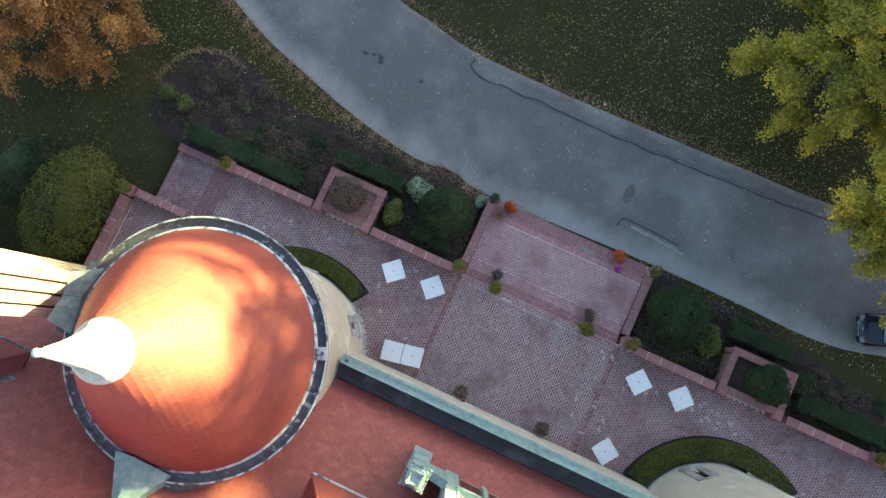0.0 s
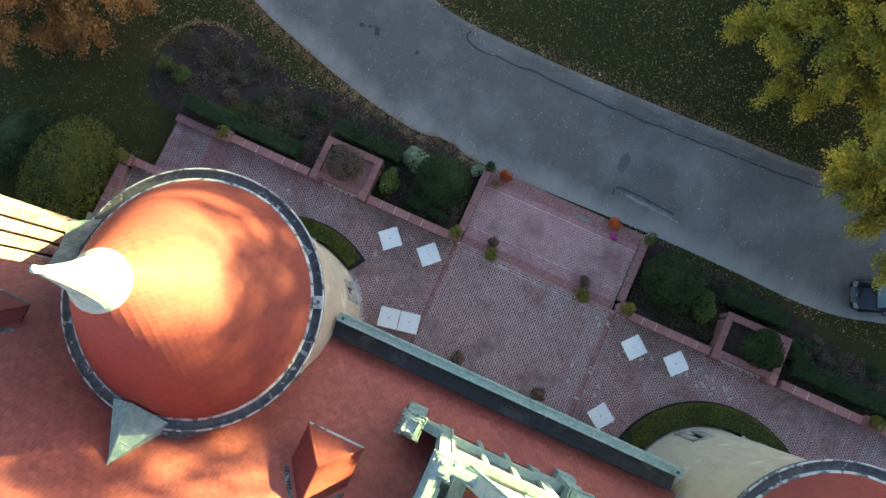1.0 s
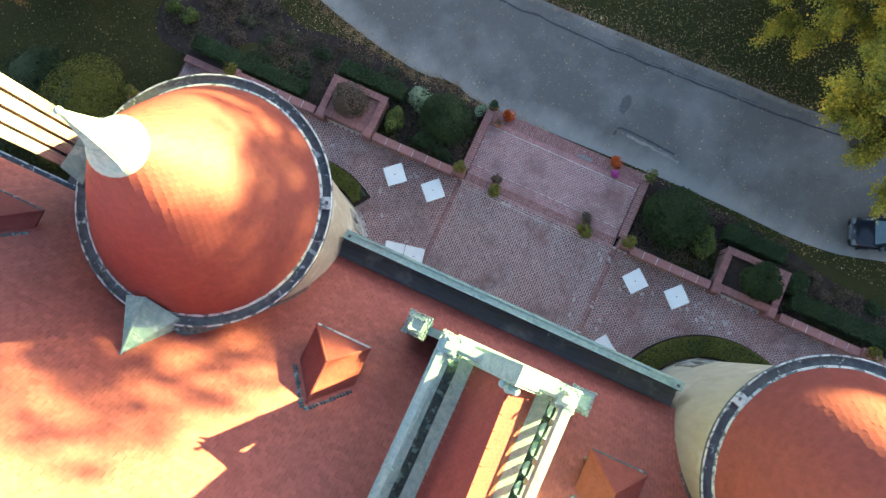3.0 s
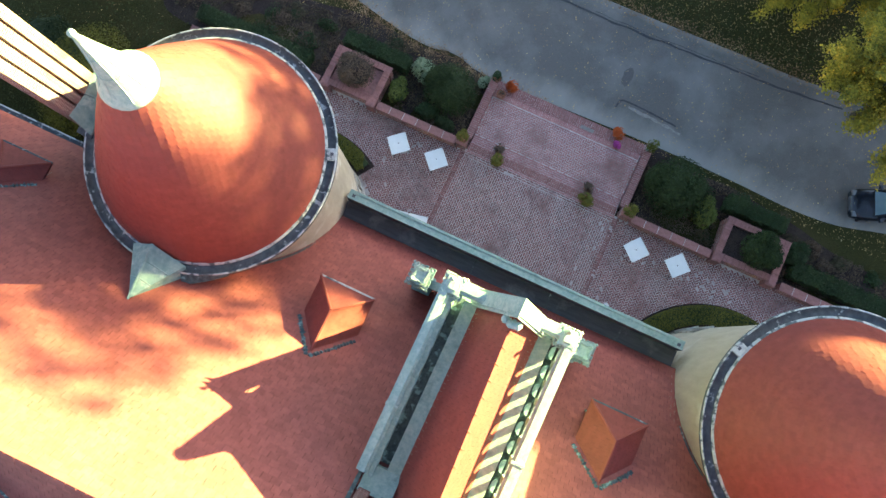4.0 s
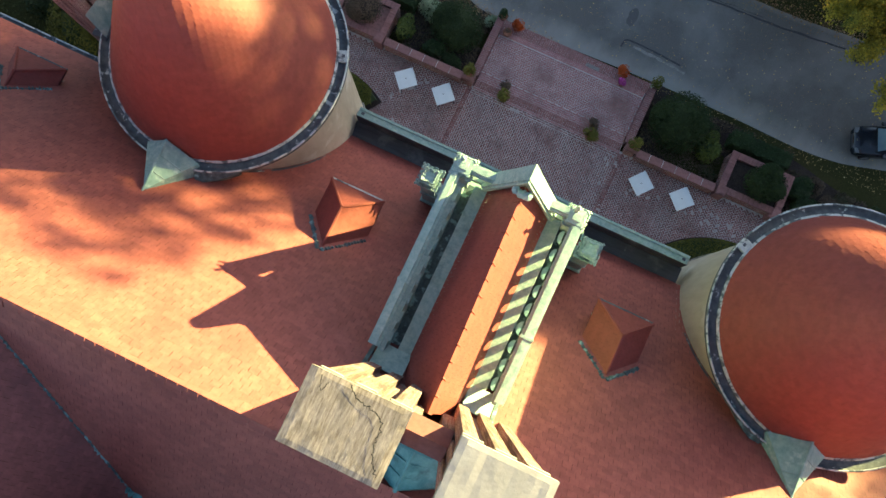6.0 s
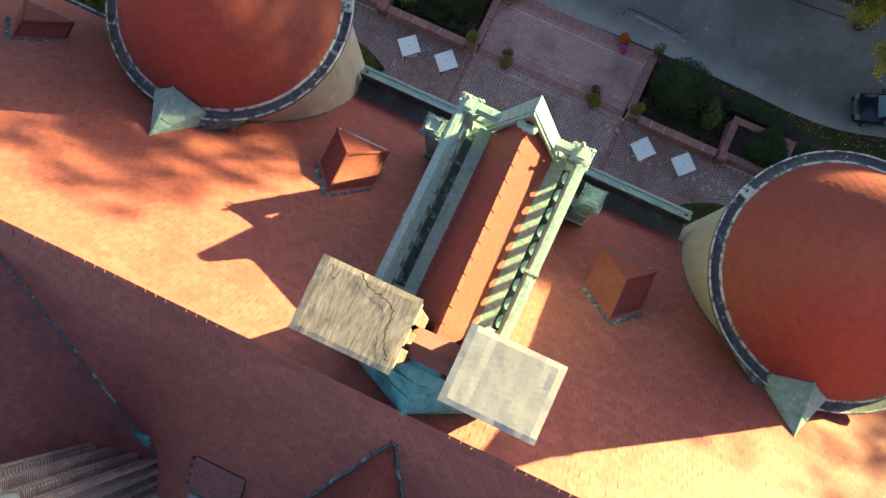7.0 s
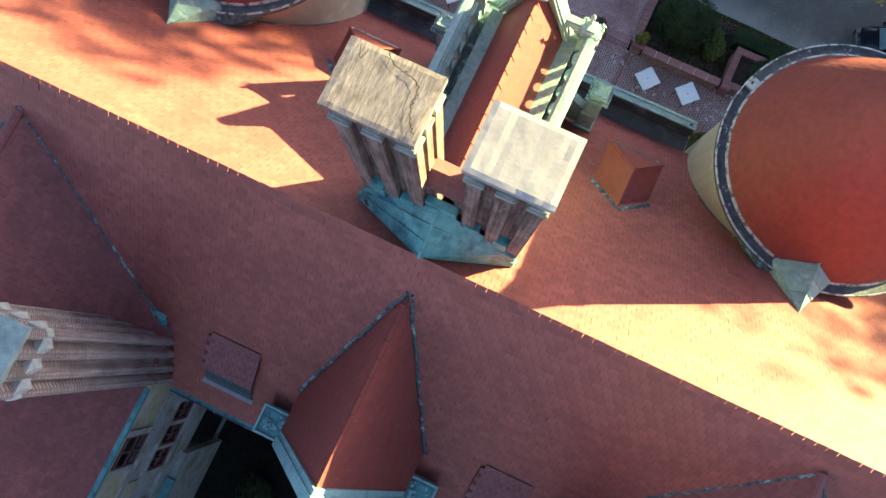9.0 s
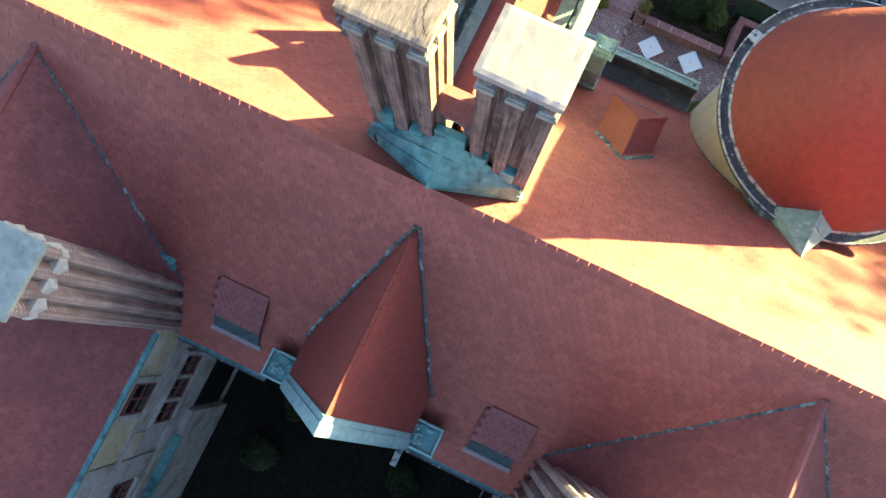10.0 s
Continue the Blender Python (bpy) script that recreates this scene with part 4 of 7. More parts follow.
def tower(cx, cy, win):
    t = thing("round_tower", (cx, cy, 0), "round cream stucco tower with a red conical tile roof", "tower", "corner towers")
    part("wall", lathe(bmesh.new(), [(4.12, -0.9), (4.12, 0.0), (4.06, 0.5), (4.02, 8.0), (4.0, 12.2), (4.1, 12.45), (4.1, 12.7), (4.22, 12.85), (4.22, 13.05)], cx, cy, 96), M_STUCCO, t, smooth=True)
    part("gutter", lathe(bmesh.new(), [(4.16, 13.0), (4.42, 13.05), (4.50, 13.18), (4.50, 13.40), (4.44, 13.40), (4.40, 13.30), (4.12, 13.30), (4.0, 13.36)], cx, cy, 96, ring=True), M_GUTTER, t, "dark weathered lead gutter with peeling pale paint", smooth=True)
    part("gutter_edge", lathe(bmesh.new(), [(4.02, 13.36), (4.15, 13.34), (4.16, 13.38), (4.03, 13.46)], cx, cy, 96, ring=True), M_GUTTER_RIM, t, "pale flaking gutter edge", smooth=True)
    part("gutter_lip", lathe(bmesh.new(), [(4.45, 13.38), (4.51, 13.37), (4.515, 13.41), (4.45, 13.43)], cx, cy, 96, ring=True), M_GUTTER_RIM, t, "pale flaking gutter lip", smooth=True)
    prof = [(cone_radius(13.42 + (20.4 - 13.42) * i / 24) - 0.03, 13.42 + (20.4 - 13.42) * i / 24) for i in range(25)]
    part("cone", lathe(bmesh.new(), prof, cx, cy, 96), M_TILE_UNDER, t)
    h = Heap()
    z = 13.44
    k = 0
    dz = 0.18
    while z < 20.3:
        r0, r1 = cone_radius(z), cone_radius(z + dz * 1.06)
        n = max(14, int(2 * math.pi * r0 / 0.24))
        for i in range(n):
            a0 = 2 * math.pi * (i + 0.5 * (k % 2) + 0.006) / n
            a1 = 2 * math.pi * (i + 0.5 * (k % 2) + 0.994) / n
            e = random.uniform(0.004, 0.020)
            p = [(cx + (r0 + e) * math.cos(a), cy + (r0 + e) * math.sin(a), z + 0.3 * e) for a in (a0, a1)]
            q = [(cx + (r1 + 0.002) * math.cos(a), cy + (r1 + 0.002) * math.sin(a), z + dz * 1.06) for a in (a1, a0)]
            b = [(cx + (r0 - 0.006) * math.cos(a), cy + (r0 - 0.006) * math.sin(a), z - 0.004) for a in (a1, a0)]
            h.quad(p[0], p[1], q[0], q[1])
            h.quad(p[1], p[0], b[1], b[0])
        z += dz
        k += 1
    o = h.put("tiles", M_TILE_CONE, t)
    o["kind"] = "stuff"
    # finial
    prof = ((0.82, 20.08), (0.84, 20.18), (0.73, 20.34), (0.60, 20.52), (0.50, 20.85), (0.405, 21.2), (0.315, 21.6), (0.235, 22.0), (0.165, 22.4), (0.11, 22.75), (0.075, 23.0), (0.10, 23.05), (0.10, 23.12), (0.05, 23.18), (0.0, 23.2))
    f = part("finial", lathe(bmesh.new(), prof, cx, cy, 24), M_COPPER, t, "pale green copper spike finial", smooth=True)
    for a in range(0, 360, 45):
        c, s = math.cos(radians(a)), math.sin(radians(a))
        part("seam", tube(bmesh.new(), [(cx + r * c, cy + r * s, z) for r, z in prof[2:10]], 0.024, 0.012, 5), M_COPPER, f)
    for z, r in ((21.2, 0.42), (22.0, 0.25)):
        part("joint_ring", lathe(bmesh.new(), [(r - 0.03, z - 0.03), (r, z - 0.02), (r, z + 0.02), (r - 0.03, z + 0.03)], cx, cy, 20, ring=True), M_COPPER, f)
    # gutter outlet box
    a = radians(22 if cx < 0 else 160)
    m = Matrix.Translation((cx, cy, 0)) @ Matrix.Rotation(a, 4, "Z")
    part("outlet_box", box(bmesh.new(), 4.14, 4.48, -0.22, 0.22, 13.28, 13.43, 0.02, m), M_GUTTER_RIM, t, "pale outlet box with a dark hole")
    part("outlet_hole", box(bmesh.new(), 4.28, 4.38, -0.06, 0.06, 13.425, 13.436, 0, m), M_MEMBRANE, t)
    # window with a brick surround
    for a, z0, z1 in win:
        m = Matrix.Translation((cx, cy, 0)) @ Matrix.Rotation(radians(a), 4, "Z")
        w = part("window", box(bmesh.new(), 3.9, 4.05, -0.16, 0.16, z0, z1, 0, m), M_WINDOW, t)
        for r in ((-0.5, -0.16, z0 - 0.1, z1 + 0.1), (0.16, 0.5, z0 - 0.1, z1 + 0.1), (-0.16, 0.16, z1, z1 + 0.25)):
            part("surround", box(bmesh.new(), 3.85, 4.10, *r, 0.01, m), M_LIME, w, "pale stone window surround")
        part("sill", box(bmesh.new(), 3.85, 4.16, -0.62, 0.62, z0 - 0.22, z0 - 0.1, 0.02, m), M_LIME, w, "pale stone sill")
    return t


tower(*TOWERS[0], ((38, 1.3, 3.6), (95, 1.3, 3.6)))
tower(*TOWERS[1], ((128, 1.3, 3.6), (80, 1.3, 3.6)))


def saddle(cx, cy, side):
    """Copper saddle that joins a tower's gutter to the main roof, with a tail along the gutter on one side."""
    s = thing("copper_saddle", (cx, cy - 5, 13), "pale green folded copper saddle behind the tower roof", "flashing", "tower saddles")
    ax, ay = cx + (0.33 if side > 0 else -0.2), cy - 5.75
    az = front_z(ay) + 0.10
    wl, wr = (0.95, 1.25) if side > 0 else (1.25, 0.95)
    bm = bmesh.new()
    v = [bm.verts.new(p) for p in ((ax, ay, az), (cx + 0.02, cy - 3.85, 14.08), (cx - wl * 0.92, cy - 4.12, 13.44), (cx + wr * 0.92, cy - 4.08, 13.44), (cx - wl, cy - 4.4, 12.6), (cx + wr, cy - 4.4, 12.6), (ax, ay + 0.15, 13.2))]
    for q in ((0, 1, 2), (0, 3, 1), (0, 2, 4), (0, 4, 6), (0, 6, 5), (0, 5, 3), (1, 3, 2), (2, 3, 5, 4), (4, 5, 6)):
        bm.faces.new([v[i] for i in q])
    part("sheet", bm, M_SADDLE, s)
    top = Vector((cx + 0.02, cy - 3.85, 14.08))
    low = Vector((ax, ay, az))
    part("ridge_roll", tube(bmesh.new(), [low + Vector((0, -0.05, 0.02)), low.lerp(top, 0.5) + Vector((0, 0, 0.02)), top], 0.045, 0.055, 6), M_SADDLE, s)
    for f, dx in ((0.38, -wl), (0.38, wr), (0.7, wr)):
        p = low.lerp(top, f)
        q = low.lerp(Vector((cx + dx * 0.92, cy - 4.10, 13.44)), f)
        part("seam", tube(bmesh.new(), [p + Vector((0, 0, 0.01)), q + Vector((0, 0, 0.015))], 0.022, 0.022, 5), M_SADDLE, s)
    # the tail follows the gutter's curve
    bm = bmesh.new()
    n = 8
    a0, a1 = (-76, -56) if side > 0 else (-104, -124)
    rows = []
    for i in range(n + 1):
        a = radians(a0 + (a1 - a0) * i / n)
        f = 1 - i / n
        c, d = math.cos(a), math.sin(a)
        rows.append([bm.verts.new((cx + r * c, cy + r * d, z)) for r, z in ((4.50, 13.36), (4.55 + 0.32 * f, 13.30 - 0.2 * f), (4.52 + 0.26 * f, 12.95 - 0.3 * f), (4.42, 12.95))])
    for p, q in zip(rows, rows[1:]):
        for k in range(3):
            bm.faces.new((p[k], p[k + 1], q[k + 1], q[k]))
    part("tail", bm, M_VALLEY, s, "bluish copper tail along the gutter")
    return s


saddle(*TOWERS[0], 1)
saddle(TOWERS[1][0] + 0.1, TOWERS[1][1] + 0.1, -1)

joint = thing("copper_apron", (-11.8, -3.4, 13.3), "green folded copper apron between tower gutter and chimney", "flashing")
bm = bmesh.new()
for low, high in (((-11.55, -2.15, 13.42), (-12.1, -2.6, 14.15)), ((-11.78, -3.3, 13.46), (-12.1, -3.4, 14.0)), ((-11.55, -4.6, 13.42), (-12.1, -4.35, 14.2))):
    bm.verts.new(low)
    bm.verts.new(high)
bm.verts.ensure_lookup_table()
q = bm.verts
bm.faces.new((q[0], q[1], q[3], q[2]))
bm.faces.new((q[2], q[3], q[5], q[4]))
ext = bmesh.ops.extrude_face_region(bm, geom=bm.faces[:])
bmesh.ops.translate(bm, vec=(0.02, 0, -0.05), verts=[v for v in ext["geom"] if isinstance(v, bmesh.types.BMVert)])
part("sheet", bm, M_SADDLE, joint)
part("fold", tube(bmesh.new(), [(-11.76, -3.3, 13.48), (-12.1, -3.4, 14.02)], 0.035, 0.035, 6), M_SADDLE, joint)
part("foot", boxes((-12.1, -11.5, -4.7, -2.1, 13.0, 13.38), bevel=0.03), M_GUTTER, joint, "dark lead foot beneath the apron")

# lead flashing where roof and towers meet
for tx, ty in TOWERS:
    f_ = thing("tower_flashing", (tx, ty - 4, 11), "dark lead flashing round the tower wall", "flashing", "tower flashings")
    pts = []
    for i in range(41):
        a = radians(-178 + 176 * i / 40)
        x, y = tx + 4.12 * math.cos(a), ty + 4.12 * math.sin(a)
        if (tx < 0 and x > -3.6) or y < -5.0 or (tx > 0 and x < 12.0):
            pts.append((x, y, front_z(y) + 0.05))
    part("lead_strip", tube(bmesh.new(), pts, 0.09, 0.09, 6), M_GUTTER, f_)


# ---- central gabled dormer ----
def ball(bm, x, y, z, r, sq=1.0):
    made = bmesh.ops.create_icosphere(bm, subdivisions=1, radius=r)
    bmesh.ops.scale(bm, vec=(1, 1, sq), verts=made["verts"])
    bmesh.ops.translate(bm, vec=(x, y, z), verts=made["verts"])


def crocket_head(x, y, z, s, rng, tiers=2):
    """An ornate square capital: stacked plates, each edged by upturned leaf tongues, with a scroll at every corner."""
    bm = boxes((x - s * 0.44, x + s * 0.44, y - s * 0.44, y + s * 0.44, z - 0.34, z - 0.24), (x - s * 0.36, x + s * 0.36, y - s * 0.36, y + s * 0.36, z - 0.24, z - 0.04), (x - s * 0.40, x + s * 0.40, y - s * 0.40, y + s * 0.40, z - 0.04, z + 0.02), (x - s * 0.22, x + s * 0.22, y - s * 0.22, y + s * 0.22, z + 0.02, z + 0.07), bevel=0.015)
    for tier in range(tiers):
        reach, zz = s * (0.46 - 0.11 * tier), z - 0.22 + 0.15 * tier
        for side in range(4):
            turn = Matrix.Translation((x, y, zz)) @ Matrix.Rotation(side * math.pi / 2, 4, "Z")
            for k in range(4):
                u = (k - 1.5) * reach * 0.48 + rng.uniform(-0.012, 0.012)
                m = turn @ Matrix.Translation((reach, u, 0.0)) @ Matrix.Rotation(rng.uniform(-1.0, -0.45), 4, "Y")
                w = reach * rng.uniform(0.15, 0.22)
                box(bm, -0.05, rng.uniform(0.06, 0.10), -w, w, -0.022, 0.022, 0.01, m)
            m = turn @ Matrix.Translation((reach, reach, 0.02)) @ Matrix.Rotation(math.pi / 4, 4, "Z") @ Matrix.Rotation(-0.6, 4, "Y")
            box(bm, -0.06, 0.10, -0.05, 0.05, -0.03, 0.035, 0.015, m)
    return bm


rng = random.Random(5)
GX0, GX1, GY0, GY1, GTOP = 2.22, 6.47, -10.45, -4.05, 17.06
EAVE_L, EAVE_R = 3.42, 5.47
GM, GMB = 4.42, 4.60
GZ, GZB = 18.42, 19.36
VAL = 16.02
gable = thing("gabled_dormer", (GM, -7, 8), "tall green copper dormer with an arcaded parapet and red tile roof", "dormer")
part("body", boxes((GX0 + 0.10, GX1 - 0.10, GY0, GY1 - 0.12, 8.0, VAL - 0.5)), M_COPPER, gable)
for xa, xb in ((2.42, EAVE_L + 0.05), (EAVE_R - 0.05, 6.30)):
    part("back_floor", prism(bmesh.new(), [(xa, GY0 + 0.35, VAL + 0.015), (xa, -10.82, front_z(-10.82) + 0.10), (xa, -10.82, 15.4), (xa, GY0 + 0.35, 15.4)], (xb - xa, 0, 0)), M_COPPER, gable, "pale green copper turned up to the chimneys")
part("valley_floor", boxes((2.99, EAVE_L + 0.06, GY0, GY1 - 0.45, VAL - 0.5, VAL), bevel=0.02), M_COPPER, gable, "pale green copper valley floor")
part("valley_floor", boxes((EAVE_R - 0.06, 5.92, GY0, GY1 - 0.45, VAL - 0.5, VAL), bevel=0.02), M_COPPER, gable, "pale green copper valley floor")
GYB = -11.15
GYF = GY1 - 0.4
ridge_a, ridge_b = Vector((GM, GYF, GZ)), Vector((GMB, GYB, GZB))
bm = bmesh.new()
ends = []
for y, p in ((GYF, ridge_a), (GYB, ridge_b)):
    ends.append([bm.verts.new(q) for q in ((EAVE_L + 0.12, y, VAL - 0.4), (EAVE_L + 0.12, y, VAL - 0.02), p - Vector((0, 0, 0.3)), (EAVE_R - 0.12, y, VAL - 0.02), (EAVE_R - 0.12, y, VAL - 0.4))])
bm.faces.new(ends[0])
bm.faces.new(ends[1][::-1])
for i in range(5):
    bm.faces.new((ends[0][i], ends[0][(i + 1) % 5], ends[1][(i + 1) % 5], ends[1][i]))
part("roof", bm, M_TILE_UNDER, gable)
for ex in (EAVE_L, EAVE_R):
    heap = Heap()
    rows, cols = 12, 26
    f0, f1 = Vector((ex, GYF - 0.05, VAL)), Vector((ex, GYB + 0.02, VAL))
    up = Vector((ex - GM, 0, 0)).normalized() * 0.9 + Vector((0, 0, 0.42))
    for j in range(rows):
        va, vb = j / rows, min(0.985, (j + 1.06) / rows)
        for i in range(-1, cols):
            ua, ub = max(0.0, (i + 0.5 * (j % 2)) / cols + 0.0006), min(1.0, (i + 1 + 0.5 * (j % 2)) / cols - random.uniform(0.0003, 0.0012))
            if ub - ua < 0.004:
                continue
            e = up * random.uniform(0.008, 0.013)
            lo, hi = (lambda u: f0.lerp(f1, u)), (lambda u: ridge_a.lerp(ridge_b, u))
            p, q, r, t_ = lo(ua).lerp(hi(ua), va), lo(ub).lerp(hi(ub), va), lo(ub).lerp(hi(ub), vb), lo(ua).lerp(hi(ua), vb)
            heap.quad(p + e, q + e, r + up * 0.004, t_ + up * 0.004)
            heap.quad(p, q, q + e, p + e)
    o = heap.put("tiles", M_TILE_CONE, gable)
    o["kind"] = "stuff"
first = None
run = (ridge_b - ridge_a)
n = round(run.length / 0.50)
tilt = math.degrees(math.atan2(GZB - GZ, GYF - GYB))
yaw = math.degrees(math.atan2(run.y, run.x))
for k in range(n):
    p = ridge_a + run * ((k + 0.5) / n)
    m = pose(p.x, p.y, p.z + 0.01, 0, 0, yaw) @ pose(0, 0, 0, 0, -tilt, 0)
    if first is None:
        bm = bmesh.new()
        prev = None
        for xx, rise in ((-0.205, -0.03), (-0.205, 0.012), (0.205, 0.018), (0.225, 0.038), (0.24, 0.038), (0.24, -0.03)):
            ring = [bm.verts.new((xx, q * 0.11, rise - abs(q) * 0.11 * 2.2)) for q in (-1, -0.5, 0, 0.5, 1)]
            if prev:
                for i in range(4):
                    bm.faces.new((prev[i], prev[i + 1], ring[i + 1], ring[i]))
            prev = ring
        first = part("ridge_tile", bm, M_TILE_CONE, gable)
        ob = first
    else:
        ob = new("ridge_tile", first.data)
        ob.parent = gable
        ob.matrix_parent_inverse = first.matrix_parent_inverse
    ob.matrix_basis = m

# side parapets: an arcade beneath a moulded rail, with a sunk channel inside it
for x0, x1, inner in ((GX0, GX0 + 0.44, GX0 + 0.32), (GX1 - 0.44, GX1, GX1 - 0.30)):
    ra, rb = (x0 - 0.06, x1 - 0.14) if x0 < 4 else (x0 + 0.08, x1 + 0.02)
    rail = part("rail", boxes((ra, rb, GY0 + 0.2, GY1 - 0.2, GTOP - 0.12, GTOP - 0.05), (ra + 0.08, rb - 0.09, GY0 + 0.2, GY1 - 0.2, GTOP - 0.05, GTOP + 0.03), (ra + 0.05, rb - 0.05, GY0 + 0.2, GY1 - 0.2, GTOP - 0.26, GTOP - 0.12), bevel=0.012), M_COPPER, gable, "moulded green copper rail")
    part("joint", boxes((ra - 0.02, rb + 0.02, -8.25, -8.15, GTOP - 0.14, GTOP + 0.045), bevel=0.01), M_COPPER, rail)
    cx0, cx1 = (x1 + 0.0, 3.0) if x0 < 4 else (5.90, x0 + 0.2)
    # real sunk slot; its dark copper colour adds to the shade
    part("channel", boxes((cx0, cx1, GY0, GY1 - 0.4, VAL - 0.7, VAL - 0.42)), M_VALLEY, gable, "sunk gutter channel, its deep shade helped by dark copper")
    part("plinth", boxes((x0 + 0.05 if x0 < 4 else x0 + 0.19, x1 + 0.02 if x0 < 4 else x1 - 0.05, GY0 + 0.1, GY1 - 0.2, VAL - 0.5, VAL - 0.12), bevel=0.02), M_COPPER, gable)
    yy = GY0 + 0.35
    while yy < GY1 - 0.5:
        bm = bmesh.new()
        w2 = 0.10
        prism(bm, [(inner, yy - w2, VAL - 0.14), (inner, yy - w2, VAL + 0.55), (inner, yy - 0.24, VAL + 0.82), (inner, yy + 0.24, VAL + 0.82), (inner, yy + w2, VAL + 0.55), (inner, yy + w2, VAL - 0.14)], (0.13, 0, 0))
        part("baluster", bm, M_COPPER, gable)
        yy += 0.62
    yy = GY0 + 0.66
    while x0 > 4 and yy < GY1 - 0.5:
        bm = bmesh.new()
        s_in = 1 if x0 < 4 else -1
        ix = x1 - 0.10 if x0 < 4 else x0 + 0.10
        prism(bm, [(ix + s_in * 0.15 * math.sin(math.pi * i / 8), yy - 0.22 * math.cos(math.pi * i / 8), VAL - 0.20) for i in range(9)], (0, 0, 0.10))
        part("scallop", bm, M_COPPER_PALE, gable)
        yy += 0.62
    # outer cornice and stepped flashing down to the tiles
    ox = x0 - 0.10 if x0 < 4 else x1 - 0.06
    part("cornice", boxes((ox, ox + 0.16, GY0 + 0.2, GY1 - 0.1, VAL - 0.70, VAL - 0.5), bevel=0.03), M_COPPER, gable)
    bm = bmesh.new()
    fx = x0 + 0.02 if x0 < 4 else x1 - 0.14
    prism(bm, [(fx, -4.0, front_z(-4.0) - 0.1), (fx, -12.1, front_z(-12.1) - 0.1), (fx, -12.1, front_z(-12.1) + 0.16), (fx, -4.0, front_z(-4.0) + 0.16)], (0.12, 0, 0))
    part("flashing", bm, M_VALLEY, gable, "dark stepped flashing")

# front: corner posts, beam, tracery and pediment
for px in (GX0 + 0.28, GX1 - 0.28):
    py = GY1 - 0.27
    post = part("corner_post", boxes((px - 0.26, px + 0.26, py - 0.26, py + 0.26, 8.2, GTOP - 0.2), bevel=0.02), M_COPPER, gable)
    part("head", crocket_head(px, py, GTOP + 0.02, 0.62, rng), M_COPPER, post, "leafy copper capital")
    top = 0.66 if px > 4 else 0.3
    part("spike", lathe(bmesh.new(), [(0.10, GTOP), (0.05, GTOP + top * 0.25), (0.035, GTOP + top * 0.5), (0.085, GTOP + top * 0.62), (0.075, GTOP + top * 0.72), (0.02, GTOP + top * 0.88), (0.0, GTOP + top)], px - 0.10, py + 0.16, 10), M_COPPER, post, "small copper spike")
for xa, xb in ((GX0 + 0.5, 3.72), (5.06, GX1 - 0.5)):
    beam = part("front_beam", boxes((xa, xb, GY1 - 0.40, GY1 - 0.06, GTOP - 0.16, GTOP - 0.04), (xa, xb, GY1 - 0.32, GY1 - 0.12, GTOP - 0.04, GTOP + 0.03), bevel=0.015), M_COPPER, gable)
    part("front_sill", boxes((xa, xb, GY1 - 0.36, GY1 - 0.10, VAL + 0.0, VAL + 0.22), bevel=0.015), M_COPPER, gable)
    bm = bmesh.new()
    tube(bm, [(xa + 0.05, GY1 - 0.22, VAL + 0.22), (xa + 0.35, GY1 - 0.22, GTOP - 0.2)], 0.06, 0.06, 6)
    tube(bm, [(xb - 0.05, GY1 - 0.22, VAL + 0.22), (xa + 0.35, GY1 - 0.22, GTOP - 0.2)], 0.06, 0.06, 6)
    tube(bm, [(xa + 0.10, GY1 - 0.22, VAL + 0.9), (xb - 0.1, GY1 - 0.22, VAL + 0.75)], 0.05, 0.05, 6)
    part("tracery", bm, M_COPPER, beam)
bm = bmesh.new()
prism(bm, [(3.34, GY1 - 0.36, VAL), (GM + 0.03, GY1 - 0.36, 18.9), (5.50, GY1 - 0.36, VAL)], (0, 0.2, 0))
ped = part("pediment", bm, M_COPPER, gable, "steep green copper pediment")
for sgn in (-1, 1):
    bm = bmesh.new()
    foot, peak = Vector((GM + sgn * 1.16, 0, VAL + 0.1)), Vector((GM + 0.03, 0, 19.35))
    d = (peak - foot).normalized()
    nrm = Vector((sgn * d.z, 0, -sgn * d.x)) if sgn > 0 else Vector((-d.z, 0, d.x))
    nrm = Vector((sgn * abs(d.z), 0, abs(d.x)))
    for o0, o1, y0, y1 in ((-0.08, 0.04, GY1 - 0.52, GY1 + 0.05), (0.04, 0.11, GY1 - 0.44, GY1 - 0.03)):
        prism(bm, [foot + nrm * o0 + Vector((0, y0, 0)), peak + nrm * o0 * 0.4 + Vector((0, y0, 0)), peak + Vector((0, y0, o1 * 1.2)), foot + nrm * o1 + Vector((0, y0, 0))], (0, y1 - y0, 0))
    part("raking_coping", bm, M_COPPER, ped)
bm = bmesh.new()
for i in range(9):
    ball(bm, GM + rng.uniform(-0.2, 0.2), GY1 - 0.62 + rng.uniform(-0.16, 0.16), GZ + 0.09 + rng.uniform(-0.1, 0.05), rng.uniform(0.08, 0.15), 0.6)
part("flashing_boss", bm, M_COPPER, ped, "crumpled lead boss on the ridge")

